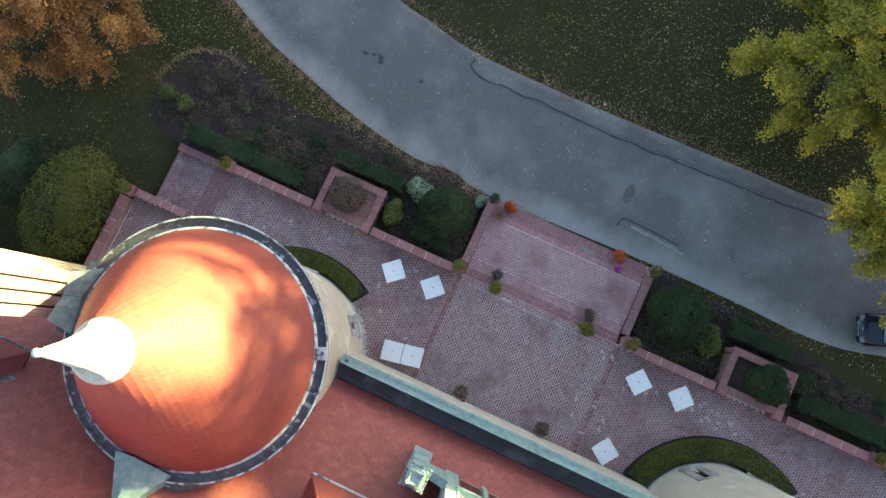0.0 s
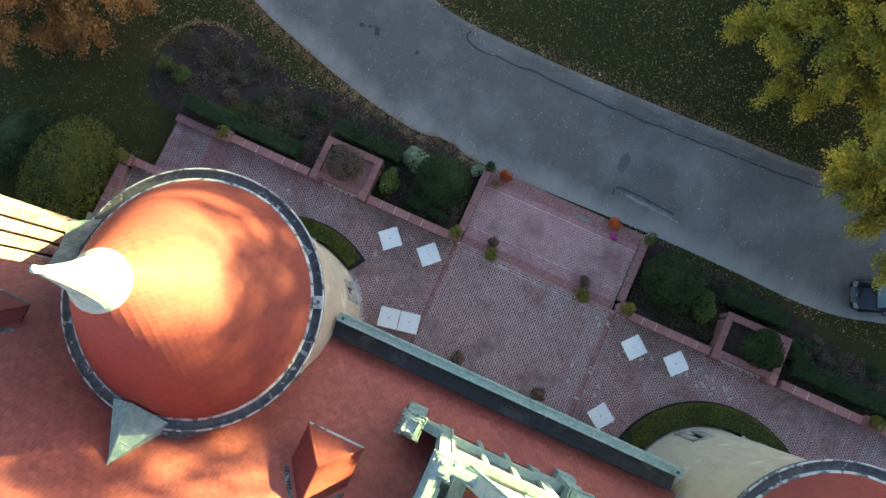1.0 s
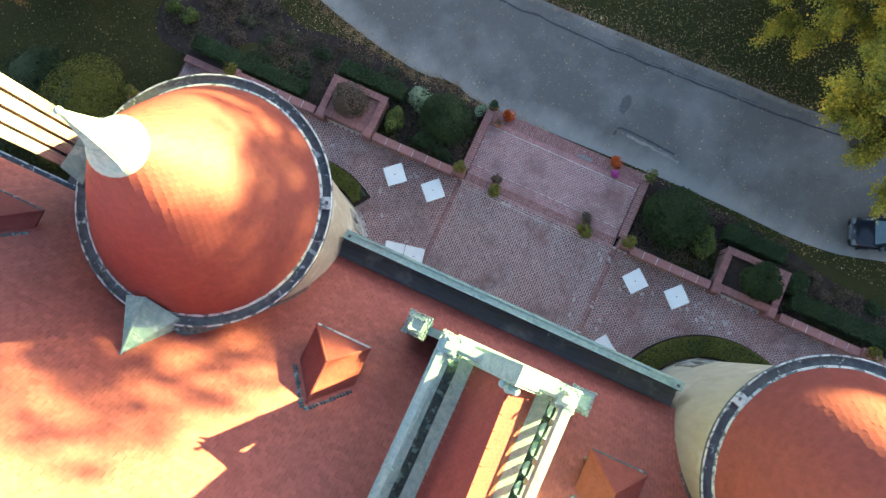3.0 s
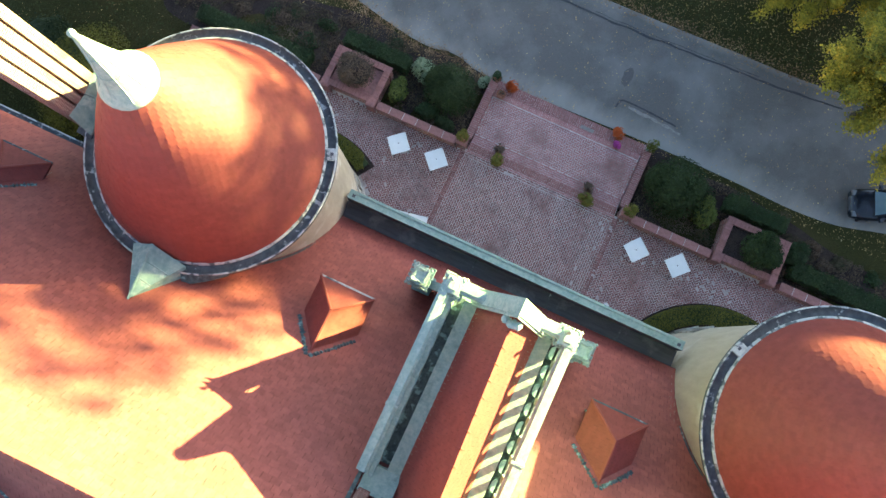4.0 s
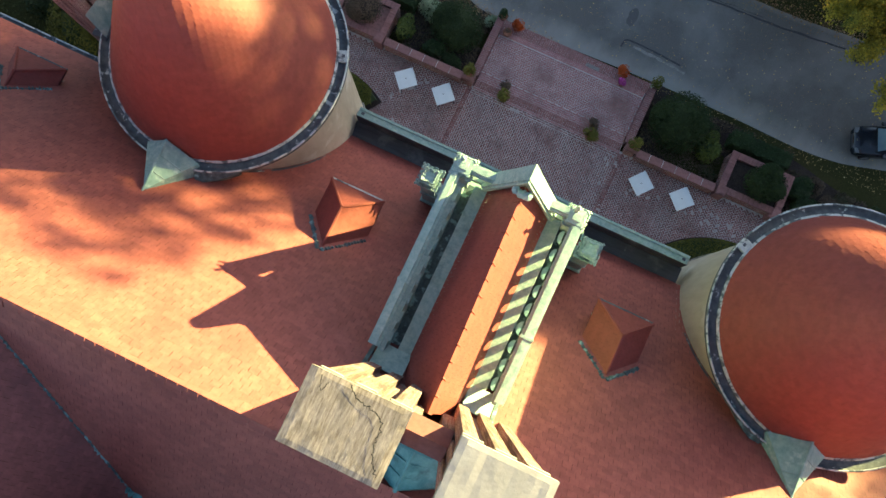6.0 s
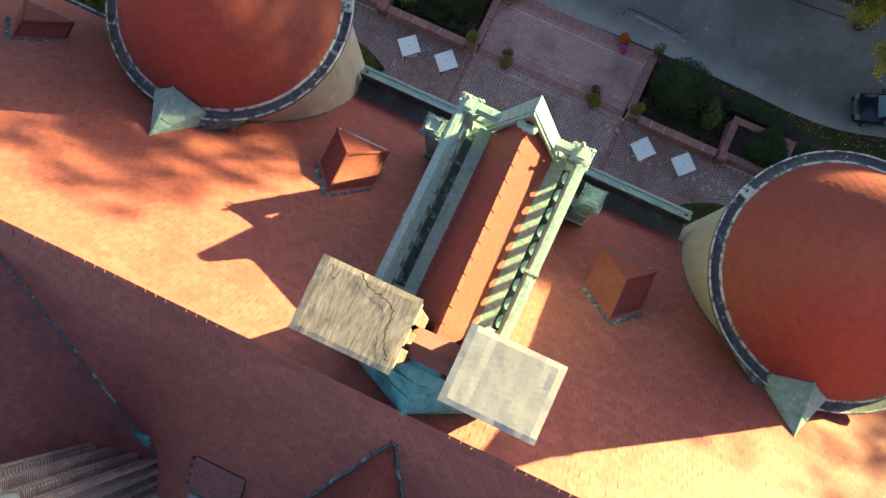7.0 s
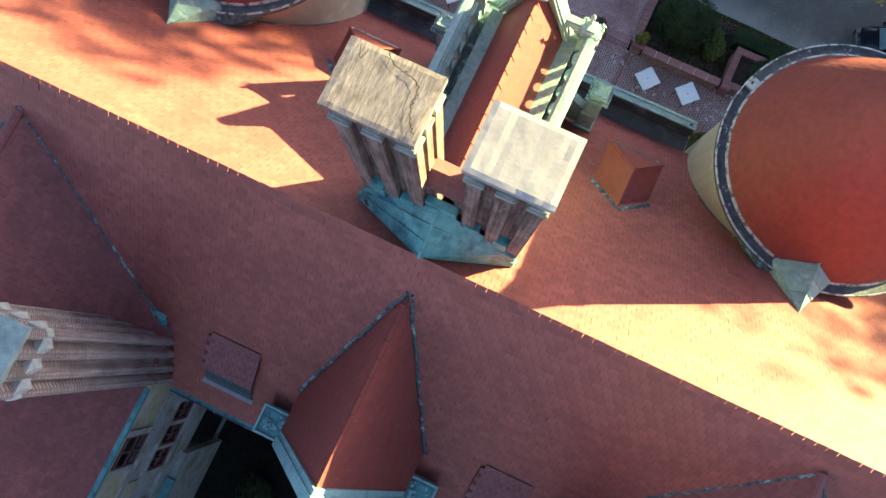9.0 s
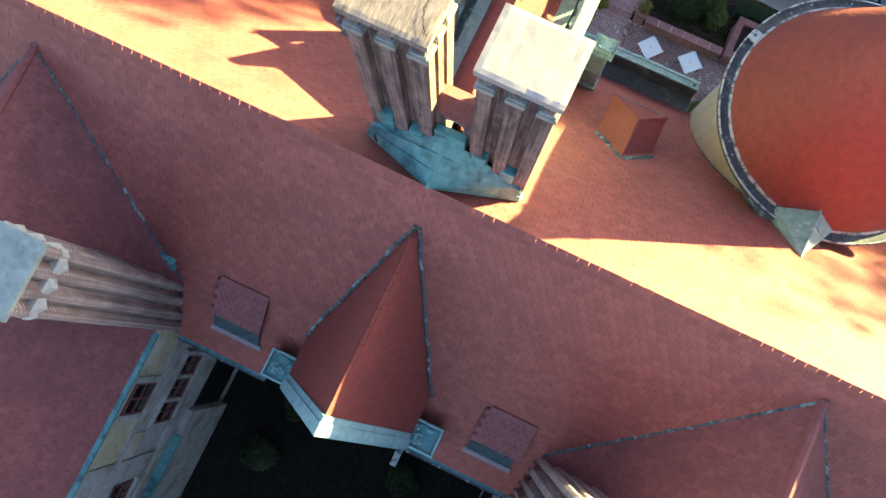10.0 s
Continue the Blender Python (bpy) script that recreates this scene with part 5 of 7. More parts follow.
# front face: frames with red panels between them, seen from the forecourt side
for xa, xb in ((2.75, 3.75), (3.95, 4.85), (5.05, 5.95)):
    for z0, z1 in ((9.0, 11.6), (12.2, 15.2)):
        w = part("window", boxes((xa, xb, GY1 - 0.13, GY1 - 0.10, z0, z1)), M_FRAME, gable, "red panelled window")
        part("frame_post", boxes((xa - 0.10, xa, GY1 - 0.14, GY1 + 0.04, z0, z1), bevel=0.01), M_COPPER, w)
        part("frame_post", boxes((xb, xb + 0.10, GY1 - 0.14, GY1 + 0.04, z0, z1), bevel=0.01), M_COPPER, w)
        part("glass", boxes((xa + 0.15, xb - 0.15, GY1 - 0.10, GY1 - 0.08, z0 + 0.2, z1 - 0.2)), M_WINDOW, w)
part("string_course", boxes((GX0 + 0.4, GX1 - 0.4, GY1 - 0.14, GY1 + 0.12, 11.65, 12.0), bevel=0.03), M_COPPER, gable)
part("string_course", boxes((GX0 + 0.4, GX1 - 0.4, GY1 - 0.14, GY1 + 0.16, 15.3, 15.55), bevel=0.03), M_COPPER, gable)

# flanking pinnacles with leafy heads, tied to the dormer by a copper web
for px, sgn in ((1.15, 1), (7.42, -1)):
    py = -4.15
    pin = thing("pinnacle", (px, py, 8.5), "green copper pinnacle with a square leaf-edged head", "pinnacle", "dormer pinnacles")
    part("shaft", boxes((px - 0.29, px + 0.29, py - 0.29, py + 0.29, 8.3, 12.4), (px - 0.33, px + 0.33, py - 0.33, py + 0.33, 10.6, 10.8), bevel=0.02), M_COPPER, pin)
    part("base", boxes((px - 0.38, px + 0.38, py - 0.38, py + 0.38, 8.2, 9.4), bevel=0.03), M_COPPER, pin)
    part("head", crocket_head(px, py, 12.66, 0.80, rng, 3), M_COPPER, pin, "leafy copper head")
    bm = bmesh.new()
    ex = GX0 + 0.1 if sgn > 0 else GX1 - 0.1
    prism(bm, [(px, py - 0.06, 9.0), (px, py - 0.06, 10.4), (ex, py - 0.06, 11.4), (ex, py - 0.06, 9.0)], (0, 0.12, 0))
    web = part("web", bm, M_COPPER, pin)
    bm = bmesh.new()
    prism(bm, [(px, py - 0.16, 10.4), (px, py - 0.16, 10.52), (ex, py - 0.16, 11.52), (ex, py - 0.16, 11.4)], (0, 0.32, 0))
    part("web_coping", bm, M_COPPER, web)


# ---- chimneys ----
def chimney(name, x0, x1, y0, y1, zb, zt, brick, capstone, ribs=3, label="", over=0.075):
    """A ribbed brick stack: core, ribs with stone capitals, an open neck and a slab."""
    cx, cy = (x0 + x1) / 2, (y0 + y1) / 2
    c = thing(name, (cx, cy, zb), label, "chimney", "chimney stacks")
    ins = 0.20
    part("core", boxes((x0 + ins, x1 - ins, y0 + ins, y1 - ins, zb, zt - 0.95)), brick, c)
    part("neck", boxes((x0 + 0.32, x1 - 0.32, y0 + 0.32, y1 - 0.32, zt - 0.95, zt - 0.3)), M_BRICK, c)
    zc = zt - 0.98
    for axis in (0, 1):
        lo, hi = (x0, x1) if axis == 0 else (y0, y1)
        for k in range(ribs):
            w = (hi - lo) / (ribs * (1.62 if ribs == 3 else 1.22))
            s = lo + w / 2 + (hi - lo - w) * k / (ribs - 1)
            for far in (0, 1):
                if axis == 1 and k in (0, ribs - 1):
                    continue
                if axis == 0:
                    r = (s - w / 2, s + w / 2, y0, y0 + 0.34) if far == 0 else (s - w / 2, s + w / 2, y1 - 0.34, y1)
                else:
                    r = (x0, x0 + 0.34, s - w / 2, s + w / 2) if far == 0 else (x1 - 0.34, x1, s - w / 2, s + w / 2)
                rib = part("rib", boxes((*r, zb, zc), bevel=0.02), brick, c)
                q = 0.045
                part("capital", boxes((r[0] - q, r[1] + q, r[2] - q, r[3] + q, zc, zc + 0.17), (r[0] - q * 0.2, r[1] + q * 0.2, r[2] - q * 0.2, r[3] + q * 0.2, zc + 0.17, zc + 0.26), bevel=0.02), M_STONE_GREY, rib, "grey stone rib capital")
                part("pillar", boxes((r[0] + 0.05, r[1] - 0.05, r[2] + 0.05, r[3] - 0.05, zc + 0.26, zt - 0.28)), M_BRICK, rib)
    part("corbel", boxes((x0 + 0.02, x1 - 0.02, y0 + 0.02, y1 - 0.02, zt - 0.36, zt - 0.25), bevel=0.02), M_STONE_GREY, c)
    # slab with an uneven top
    bm = bmesh.new()
    n = 14
    grid = [[bm.verts.new((x0 - over + (x1 - x0 + 2 * over) * i / n, y0 - over + (y1 - y0 + 2 * over) * j / n, zt + 0.008 * noise.noise((i * 0.8 + x0, j * 0.25 + y0, 1.3)) - (0.012 + 0.012 * noise.noise((i * 1.3, j * 1.3 + x0, 4.2)) if i in (0, n) or j in (0, n) else 0))) for i in range(n + 1)] for j in range(n + 1)]
    for j in range(n):
        for i in range(n):
            bm.faces.new((grid[j][i], grid[j][i + 1], grid[j + 1][i + 1], grid[j + 1][i]))
    rim = [grid[0][i] for i in range(n + 1)] + [grid[j][n] for j in range(1, n + 1)] + [grid[n][i] for i in range(n - 1, -1, -1)] + [grid[j][0] for j in range(n - 1, 0, -1)]
    low = [bm.verts.new((v.co.x * 0.985 + cx * 0.015, v.co.y * 0.985 + cy * 0.015, zt - 0.25 + 0.012 * noise.noise(v.co * 3))) for v in rim]
    for i in range(len(rim)):
        j = (i + 1) % len(rim)
        bm.faces.new((rim[i], low[i], low[j], rim[j]))
    bm.faces.new(low)
    part("slab", bm, capstone, c, "pale weathered stone slab")
    return c


def fluted_chimney(x0, x1, y0, y1, zb, zt, label):
    """A pleated brick stack: four teeth and three grooves a side, a pointed stone hood in every groove, a lead slab."""
    cx, cy, half = (x0 + x1) / 2, (y0 + y1) / 2, (x1 - x0) / 2
    c = thing("chimney", (cx, cy, zb), label, "chimney", "chimney stacks")
    tooth, deep = 0.20, 0.24
    groove = (2 * half - 4 * tooth) / 3
    line, hoods = [], []
    for side in range(4):
        m = Matrix.Translation((cx, cy, 0)) @ Matrix.Rotation(side * math.pi / 2, 4, "Z")
        u = -half + 0.07
        for k in range(4):
            w = tooth - (0.07 if k in (0, 3) else 0)
            line += [m @ Vector((u, -half, 0)), m @ Vector((u + w, -half, 0))]
            u += w
            if k < 3:
                line.append(m @ Vector((u + groove / 2, -half + deep, 0)))
                hoods.append((m, u, u + groove))
                u += groove
    bm = bmesh.new()
    prism(bm, [p + Vector((0, 0, zb)) for p in line], (0, 0, zt - 0.26 - zb))
    part("shaft", bm, M_BRICK_PALE, c, "pleated pink brick shaft")
    zc = zt - 1.05
    for m, ua, ub in hoods:
        um = (ua + ub) / 2
        bm = bmesh.new()
        low = [(ua - 0.05, -half - 0.015, zc - 0.28), (um, -half - 0.13, zc - 0.34), (ub + 0.05, -half - 0.015, zc - 0.28), (um, -half + deep - 0.03, zc - 0.2)]
        top = [(ua - 0.03, -half - 0.015, zc + 0.06), (um, -half - 0.10, zc - 0.04), (ub + 0.03, -half - 0.015, zc + 0.06), (um, -half + deep - 0.03, zc + 0.02)]
        a = [bm.verts.new(m @ Vector(p)) for p in low]
        b = [bm.verts.new(m @ Vector(p)) for p in top]
        bm.faces.new(a[::-1])
        bm.faces.new(b)
        for i in range(4):
            bm.faces.new((a[i], a[(i + 1) % 4], b[(i + 1) % 4], b[i]))
        part("hood", bm, M_HOOD, c, "pale pointed stone hood")
    for side in range(4):
        m = Matrix.Translation((cx, cy, 0)) @ Matrix.Rotation(side * math.pi / 2 + math.pi / 4, 4, "Z")
        part("corner_hood", box(bmesh.new(), -0.11, 0.11, -half * 1.414 + 0.02, -half * 1.414 + 0.16, zc - 0.30, zc + 0.02, 0.02, m), M_HOOD, c, "pale stone corner hood")
    part("bed_course", boxes((x0 - 0.01, x1 + 0.01, y0 - 0.01, y1 + 0.01, zt - 0.26, zt - 0.17), bevel=0.015), M_STONE_GREY, c)
    slab = part("slab", boxes((x0 - 0.10, x1 + 0.10, y0 - 0.10, y1 + 0.10, zt - 0.17, zt), bevel=0.03), M_LEADSLAB, c, "grey-green lead covered slab")
    part("lead_seam", boxes((cx - 0.22, cx - 0.18, y0 - 0.09, y1 + 0.09, zt, zt + 0.012)), M_LEADSLAB, slab)
    part("lead_seam", boxes((x0 - 0.09, x1 + 0.09, cy - 0.32, cy - 0.28, zt, zt + 0.010)), M_LEADSLAB, slab)
    return c


chimney("chimney", 2.46, 4.24, -12.0, -10.74, 15.5, 25.85, M_BRICK, M_STONE_WORN, label="tall ribbed brick chimney with a cracked weathered slab")
chimney("chimney", 5.31, 6.96, -12.02, -10.73, 15.5, 25.85, M_BRICK, M_STONE, label="tall ribbed brick chimney with a clean pale slab")
chimney("chimney", -13.6, -12.1, -4.3, -2.66, 7.5, 25.8, M_BRICK_PALE, M_STONE, ribs=4, label="tall ribbed brick chimney beside the round tower")
fluted_chimney(-4.0, -2.25, -20.35, -18.6, 9.0, 22.3, "fluted pink brick chimney with scalloped stone capitals")
fluted_chimney(11.2, 12.95, -20.3, -18.55, 9.0, 21.6, "fluted pink brick chimney at the courtyard corner")

worn = [o for o in scene.objects if o.name == "chimney"][0]
raw("crack", *ribbon(resample(catmull([(3.15, -10.70), (3.35, -10.86), (3.75, -10.95), (3.92, -11.1), (3.95, -11.45), (4.05, -11.7), (4.2, -11.9)]), 90), 0.004, 0.034, 25.875, 0.05, 31, 0.45), M_RUBBER, worn, "dark crack in the slab")
raw("crack", *ribbon(resample(catmull([(2.62, -10.75), (2.72, -11.0), (2.8, -10.8)]), 40), 0.003, 0.022, 25.872, 0.03, 32, 0.5), M_RUBBER, worn, "dark crack in the slab")

link_wall = thing("chimney_link_wall", (4.72, -11.4, 18), "brick wall between two chimneys with an arched hole", "wall")
bm = boxes((4.15, 4.48, -11.75, -11.1, 17.5, 21.0), (5.0, 5.36, -11.75, -11.1, 17.5, 21.0))
for k in range(8):
    a0, a1 = math.pi * k / 8, math.pi * (k + 1) / 8
    p0, p1 = (4.74 + 0.26 * math.cos(a0), 21.0 + 0.26 * math.sin(a0)), (4.74 + 0.26 * math.cos(a1), 21.0 + 0.26 * math.sin(a1))
    e0, e1 = (5.36 if k == 0 else p0[0]), (4.15 if k == 7 else p1[0])
    prism(bm, [(e0, -11.75, p0[1]), (e0, -11.75, 21.6), (e1, -11.75, 21.6), (e1, -11.75, p1[1]), (p1[0], -11.75, p1[1]), (p0[0], -11.75, p0[1])] if k in (0, 7) else [(p0[0], -11.75, p0[1]), (p0[0], -11.75, 21.6), (p1[0], -11.75, 21.6), (p1[0], -11.75, p1[1])], (0, 0.65, 0))
bmesh.ops.remove_doubles(bm, verts=bm.verts, dist=1e-5)
part("brickwork", bm, M_BRICK, link_wall)
bm = bmesh.new()
prism(bm, [(4.15, -11.8, 21.6), (4.15, -11.42, 21.95), (4.15, -11.05, 21.6)], (1.15, 0, 0))
part("coping", bm, M_FRAME, link_wall, "brown tile coping")

cricket = thing("copper_cricket", (4.65, -12.6, 19), "blue-green copper cricket behind the twin chimneys", "flashing")
bm = bmesh.new()
CA, CB, CC, CD = (2.25, -12.25, 18.35), (6.98, -12.2, 18.38), (4.66, -13.2, 19.62), (4.66, -11.95, 20.35)
v = [bm.verts.new(p) for p in (CA, CC, CD, CB, (2.5, -11.95, 18.9), (6.9, -11.95, 19.0), (2.25, -11.95, 18.0), (7.05, -11.95, 18.0), (4.66, -13.0, 19.0))]
for q in ((0, 1, 2, 4), (1, 3, 5, 2), (0, 4, 6), (3, 7, 5), (0, 6, 7, 3, 8), (0, 8, 1), (1, 8, 3), (4, 2, 5, 7, 6)):
    bm.faces.new([v[i] for i in q])
part("sheet", bm, M_COPPER_BLUE, cricket)
part("ridge_roll", tube(bmesh.new(), [CC, CD], 0.06, 0.05, 7), M_COPPER_BLUE, cricket)
for t in (0.33, 0.66):
    for end in (CA, CB):
        p = Vector(CC).lerp(Vector(CD), t)
        q = Vector(end).lerp(Vector((end[0], -11.95, 18.95)), t)
        part("seam", tube(bmesh.new(), [p + Vector((0, 0, 0.01)), p.lerp(q, 0.5) + Vector((0, 0, 0.0)), q + Vector((0, 0, 0.02))], 0.022, 0.022, 5), M_COPPER_BLUE, cricket)
part("vent_hole", lathe(bmesh.new(), [(0.17, 18.30), (0.20, 18.45), (0.20, 18.62), (0.14, 18.62), (0.13, 18.5), (0.0, 18.5)], 2.72, -12.2, 16), M_TILE_UNDER, cricket, "dark round outlet in the copper")
part("back_sheet", boxes((4.3, 5.15, -11.98, -11.76, 19.5, 20.7), bevel=0.03), M_COPPER_BLUE, cricket, "upturned copper sheet")
for x0, x1 in ((2.5, 4.3), (5.15, 6.9)):
    part("skirt", boxes((x0, x1, -12.12, -11.9, 18.2, 19.15 if x0 < 4 else 19.2), bevel=0.05), M_COPPER_BLUE, cricket)
    for k in (0.25, 0.72):
        sx = x0 + (x1 - x0) * k
        part("upturn", boxes((sx - 0.2, sx + 0.2, -12.06, -11.78, 18.6, 20.0 + 0.3 * (k < 0.5)), bevel=0.04), M_COPPER_BLUE, cricket, "stained blue copper upturn between the ribs")


# ---- small hipped dormers on the front slope ----
def roof_dormer(cx, yf, ez, w=2.12, pz=1.0, lead=None):
    """A hipped tile dormer: front window, cheeks, two slopes and a front hip, copper in the valleys."""
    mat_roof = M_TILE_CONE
    h = w / 2
    d = thing("roof_dormer", (cx, yf, front_z(yf)), "small hipped red tile dormer with copper valleys", "dormer", "front dormers")
    yv = RIDGE_Y + (RIDGE_Z - ez) / FRONT_S
    top = ez + pz
    yb = RIDGE_Y + (RIDGE_Z - top) / FRONT_S
    yp = yf - 0.95
    L, R, P, B = Vector((cx - h, yf, ez)), Vector((cx + h, yf, ez)), Vector((cx, yp, top)), Vector((cx, yb - 0.05, top))
    VL, VR = Vector((cx - h, yv - 0.05, ez)), Vector((cx + h, yv - 0.05, ez))
    dn = Vector((0, 0, -0.10))
    for nm, f in (("hip", (L, R, P)), ("slope", (L, P, B, VL)), ("slope", (R, VR, B, P))):
        bm = bmesh.new()
        a = [bm.verts.new(p) for p in f]
        b = [bm.verts.new(p + dn) for p in f]
        bm.faces.new(a)
        bm.faces.new(b[::-1])
        for i in range(len(a)):
            bm.faces.new((a[i], b[i], b[(i + 1) % len(a)], a[(i + 1) % len(a)]))
        part(nm, bm, M_TILE_UNDER, d)
    for o0, u, v, s1, lo, hi in (
            (L, (0, -1, 0), Vector((h, 0, pz)), math.hypot(h, pz), lambda s: 0.95 * s / math.hypot(h, pz), lambda s: (yf - yv) + (yv - yb) * s / math.hypot(h, pz)),
            (R, (0, -1, 0), Vector((-h, 0, pz)), math.hypot(h, pz), lambda s: 0.95 * s / math.hypot(h, pz), lambda s: (yf - yv) + (yv - yb) * s / math.hypot(h, pz)),
            (L, (1, 0, 0), Vector((0, -0.95, pz)), math.hypot(0.95, pz), lambda s: h * s / math.hypot(0.95, pz), lambda s: w - h * s / math.hypot(0.95, pz))):
        hp = Heap()
        tile_rows(hp, o0 + Vector((0, 0, 0.005)), u, v, (0, s1 - 0.05, lo, hi), lambda c: True, w=0.22, step=0.17, lift=0.010, even=True)
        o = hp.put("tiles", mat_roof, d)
        o["kind"] = "stuff"
    for a, b in ((L, P), (R, P), (P, B)):
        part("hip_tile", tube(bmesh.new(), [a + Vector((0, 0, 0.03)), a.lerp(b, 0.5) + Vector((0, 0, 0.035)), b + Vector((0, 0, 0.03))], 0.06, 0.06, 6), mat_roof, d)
    zr = front_z(yf)
    part("eave_edge", tube(bmesh.new(), [L + Vector((0, 0.02, -0.04)), L.lerp(R, 0.5) + Vector((0, 0.03, -0.05)), R + Vector((0, 0.02, -0.04))], 0.05, 0.05, 6), lead or M_GUTTER, d, "grey lead eave edge")
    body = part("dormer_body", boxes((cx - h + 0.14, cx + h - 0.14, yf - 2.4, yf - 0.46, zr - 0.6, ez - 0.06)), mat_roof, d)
    win = part("window", boxes((cx - h + 0.3, cx + h - 0.3, yf - 0.47, yf - 0.43, zr + 0.35, ez - 0.2)), M_WINDOW, d)
    for r in ((cx - h + 0.14, cx - h + 0.32, zr, ez - 0.08), (cx + h - 0.32, cx + h - 0.14, zr, ez - 0.08), (cx - 0.06, cx + 0.06, zr + 0.3, ez - 0.1)):
        part("frame", boxes((r[0], r[1], yf - 0.5, yf - 0.40, r[2], r[3]), bevel=0.01), M_COPPER, win)
    part("sill", boxes((cx - h + 0.14, cx + h - 0.14, yf - 0.5, yf - 0.3, zr - 0.1, zr + 0.42), bevel=0.02), M_COPPER, win)
    for s, V in ((-1, VL), (1, VR)):
        n = 9
        pts = [V.lerp(B, i / n) + Vector((s * 0.05 + rng.uniform(-0.03, 0.03), -0.10, 0.02)) for i in range(n + 1)]
        for p in pts:
            p.z = front_z(p.y) + 0.075
        part("valley", rope(bmesh.new(), pts, 0.05, 0.10, 3, len(pts)), M_VALLEY, d, "dark weathered copper valley")
    return d


roof_dormer(-1.08, -5.62, 12.15, pz=1.22, lead=M_GUTTER_RIM)
roof_dormer(9.55, -5.55, 12.15, pz=1.06)
roof_dormer(-14.3, -6.1, 11.9)

# ---- back of the house ----
bd = thing("back_dormer", (4.65, -17, 10), "large red tile gable dormer with copper coping above the courtyard", "dormer")
BX, BZ, BYF = 4.75, 18.52, -19.85
BH, BE = 2.28, 13.5
bm = bmesh.new()
prism(bm, [(BX - BH, BYF, BE), (BX, BYF, BZ), (BX + BH, BYF, BE), (BX + BH, BYF, 9), (BX - BH, BYF, 9)], (0, 2.5, 0))
part("gable_wall", bm, M_LIME, bd)
yv = RIDGE_Y - (RIDGE_Z - BE) / BACK_S
yt = RIDGE_Y - (RIDGE_Z - BZ) / BACK_S
for sgn in (-1, 1):
    bm = bmesh.new()
    E0, P0, T0, V0 = Vector((BX + sgn * BH, BYF, BE)), Vector((BX, BYF, BZ)), Vector((BX, yt, BZ)), Vector((BX + sgn * BH, yv, BE))
    prism(bm, [E0, P0, T0, V0], (-0.08 * sgn, 0, -0.12))
    part("underlay", bm, M_TILE_UNDER, bd)
    sl = math.hypot(BH, BZ - BE)
    hp = Heap()
    tile_rows(hp, E0, (0, 1, 0), (-sgn * BH, 0, BZ - BE), (0, sl - 0.05, lambda s: 0.0, lambda s, sl=sl: (yv - BYF) + (yt - yv) * s / sl + 0.22), lambda c: True, w=0.28, step=0.22, lift=0.012, even=True)
    o = hp.put("tiles", M_TILE_CONE, bd)
    o["kind"] = "stuff"
    n = 14
    pts = []
    for i in range(n + 1):
        p = V0.lerp(T0, i / n)
        pts.append(Vector((p.x + sgn * (0.06 + rng.uniform(-0.035, 0.035)), p.y + 0.03, back_z(p.y) + 0.07)))
    part("valley", rope(bmesh.new(), pts, 0.035, 0.07, 4, 5), M_VALLEY, bd, "blue-green copper valley roll")
    # coping
    bm = bmesh.new()
    a, b = Vector((BX + sgn * (BH - 0.1), 0, BE + 0.1)), Vector((BX, 0, BZ + 0.12))
    d = (b - a).normalized()
    nrm = Vector((sgn * d.z * (1 if d.z > 0 else -1), 0, abs(d.x)))
    for y0, y1, o0, o1 in ((BYF - 0.42, BYF + 0.16, -0.1, 0.10), (BYF - 0.36, BYF - 0.02, 0.10, 0.17)):
        prism(bm, [a + nrm * o0 + Vector((0, y0, 0)), b + Vector((0, y0, o0)), b + Vector((0, y0, o1 * 1.6)), a + nrm * o1 + Vector((0, y0, 0))], (0, y1 - y0, 0))
    part("coping", bm, M_COPPER_PALE, bd, "pale blue-green copper coping")
    # corner block
    px, py = BX + sgn * (BH + 0.24), BYF + 0.22
    blk = part("corner_block", boxes((px - 0.62, px + 0.62, py - 0.46, py + 0.42, 12.1, 12.95), (px - 0.70, px + 0.70, py - 0.55, py + 0.46, 12.95, 13.10), bevel=0.03), M_COPPER_PALE, bd, "carved blue-green copper corner block")
    for r in ((px - 0.70, px + 0.70, py - 0.55, py - 0.47), (px - 0.70, px + 0.70, py + 0.38, py + 0.46), (px - 0.70, px - 0.62, py - 0.47, py + 0.38), (px + 0.62, px + 0.70, py - 0.47, py + 0.38)):
        part("rim", boxes((*r, 13.10, 13.26), bevel=0.02), M_COPPER_PALE, blk)
    # darker copper slab gives the carved recess its shade by colour
    part("hollow", boxes((px - 0.57, px + 0.57, py - 0.42, py + 0.33, 13.095, 13.17)), M_COPPER_BLUE, blk, "darker copper ground standing for shade between the carving")
    bm = bmesh.new()
    for i in range(7):
        a_ = i * 0.9 + sgn
        cx_, cy_, rr = px + rng.uniform(-0.42, 0.42), py - 0.05 + rng.uniform(-0.28, 0.22), rng.uniform(0.07, 0.15)
        tube(bm, [(cx_ + rr * (1 - k / 9) * math.cos(a_ + k * 0.9), cy_ + rr * (1 - k / 9) * math.sin(a_ + k * 0.9), 13.20 + 0.14 * k / 9) for k in range(8)], 0.05, 0.03, 6)
    for i in range(12):
        ball(bm, px + rng.uniform(-0.5, 0.5), py + rng.uniform(-0.36, 0.28), 13.15 + rng.uniform(0, 0.08), rng.uniform(0.04, 0.09), 0.7)
    part("carving", bm, M_COPPER_PALE, blk, "scrolled copper leafwork")
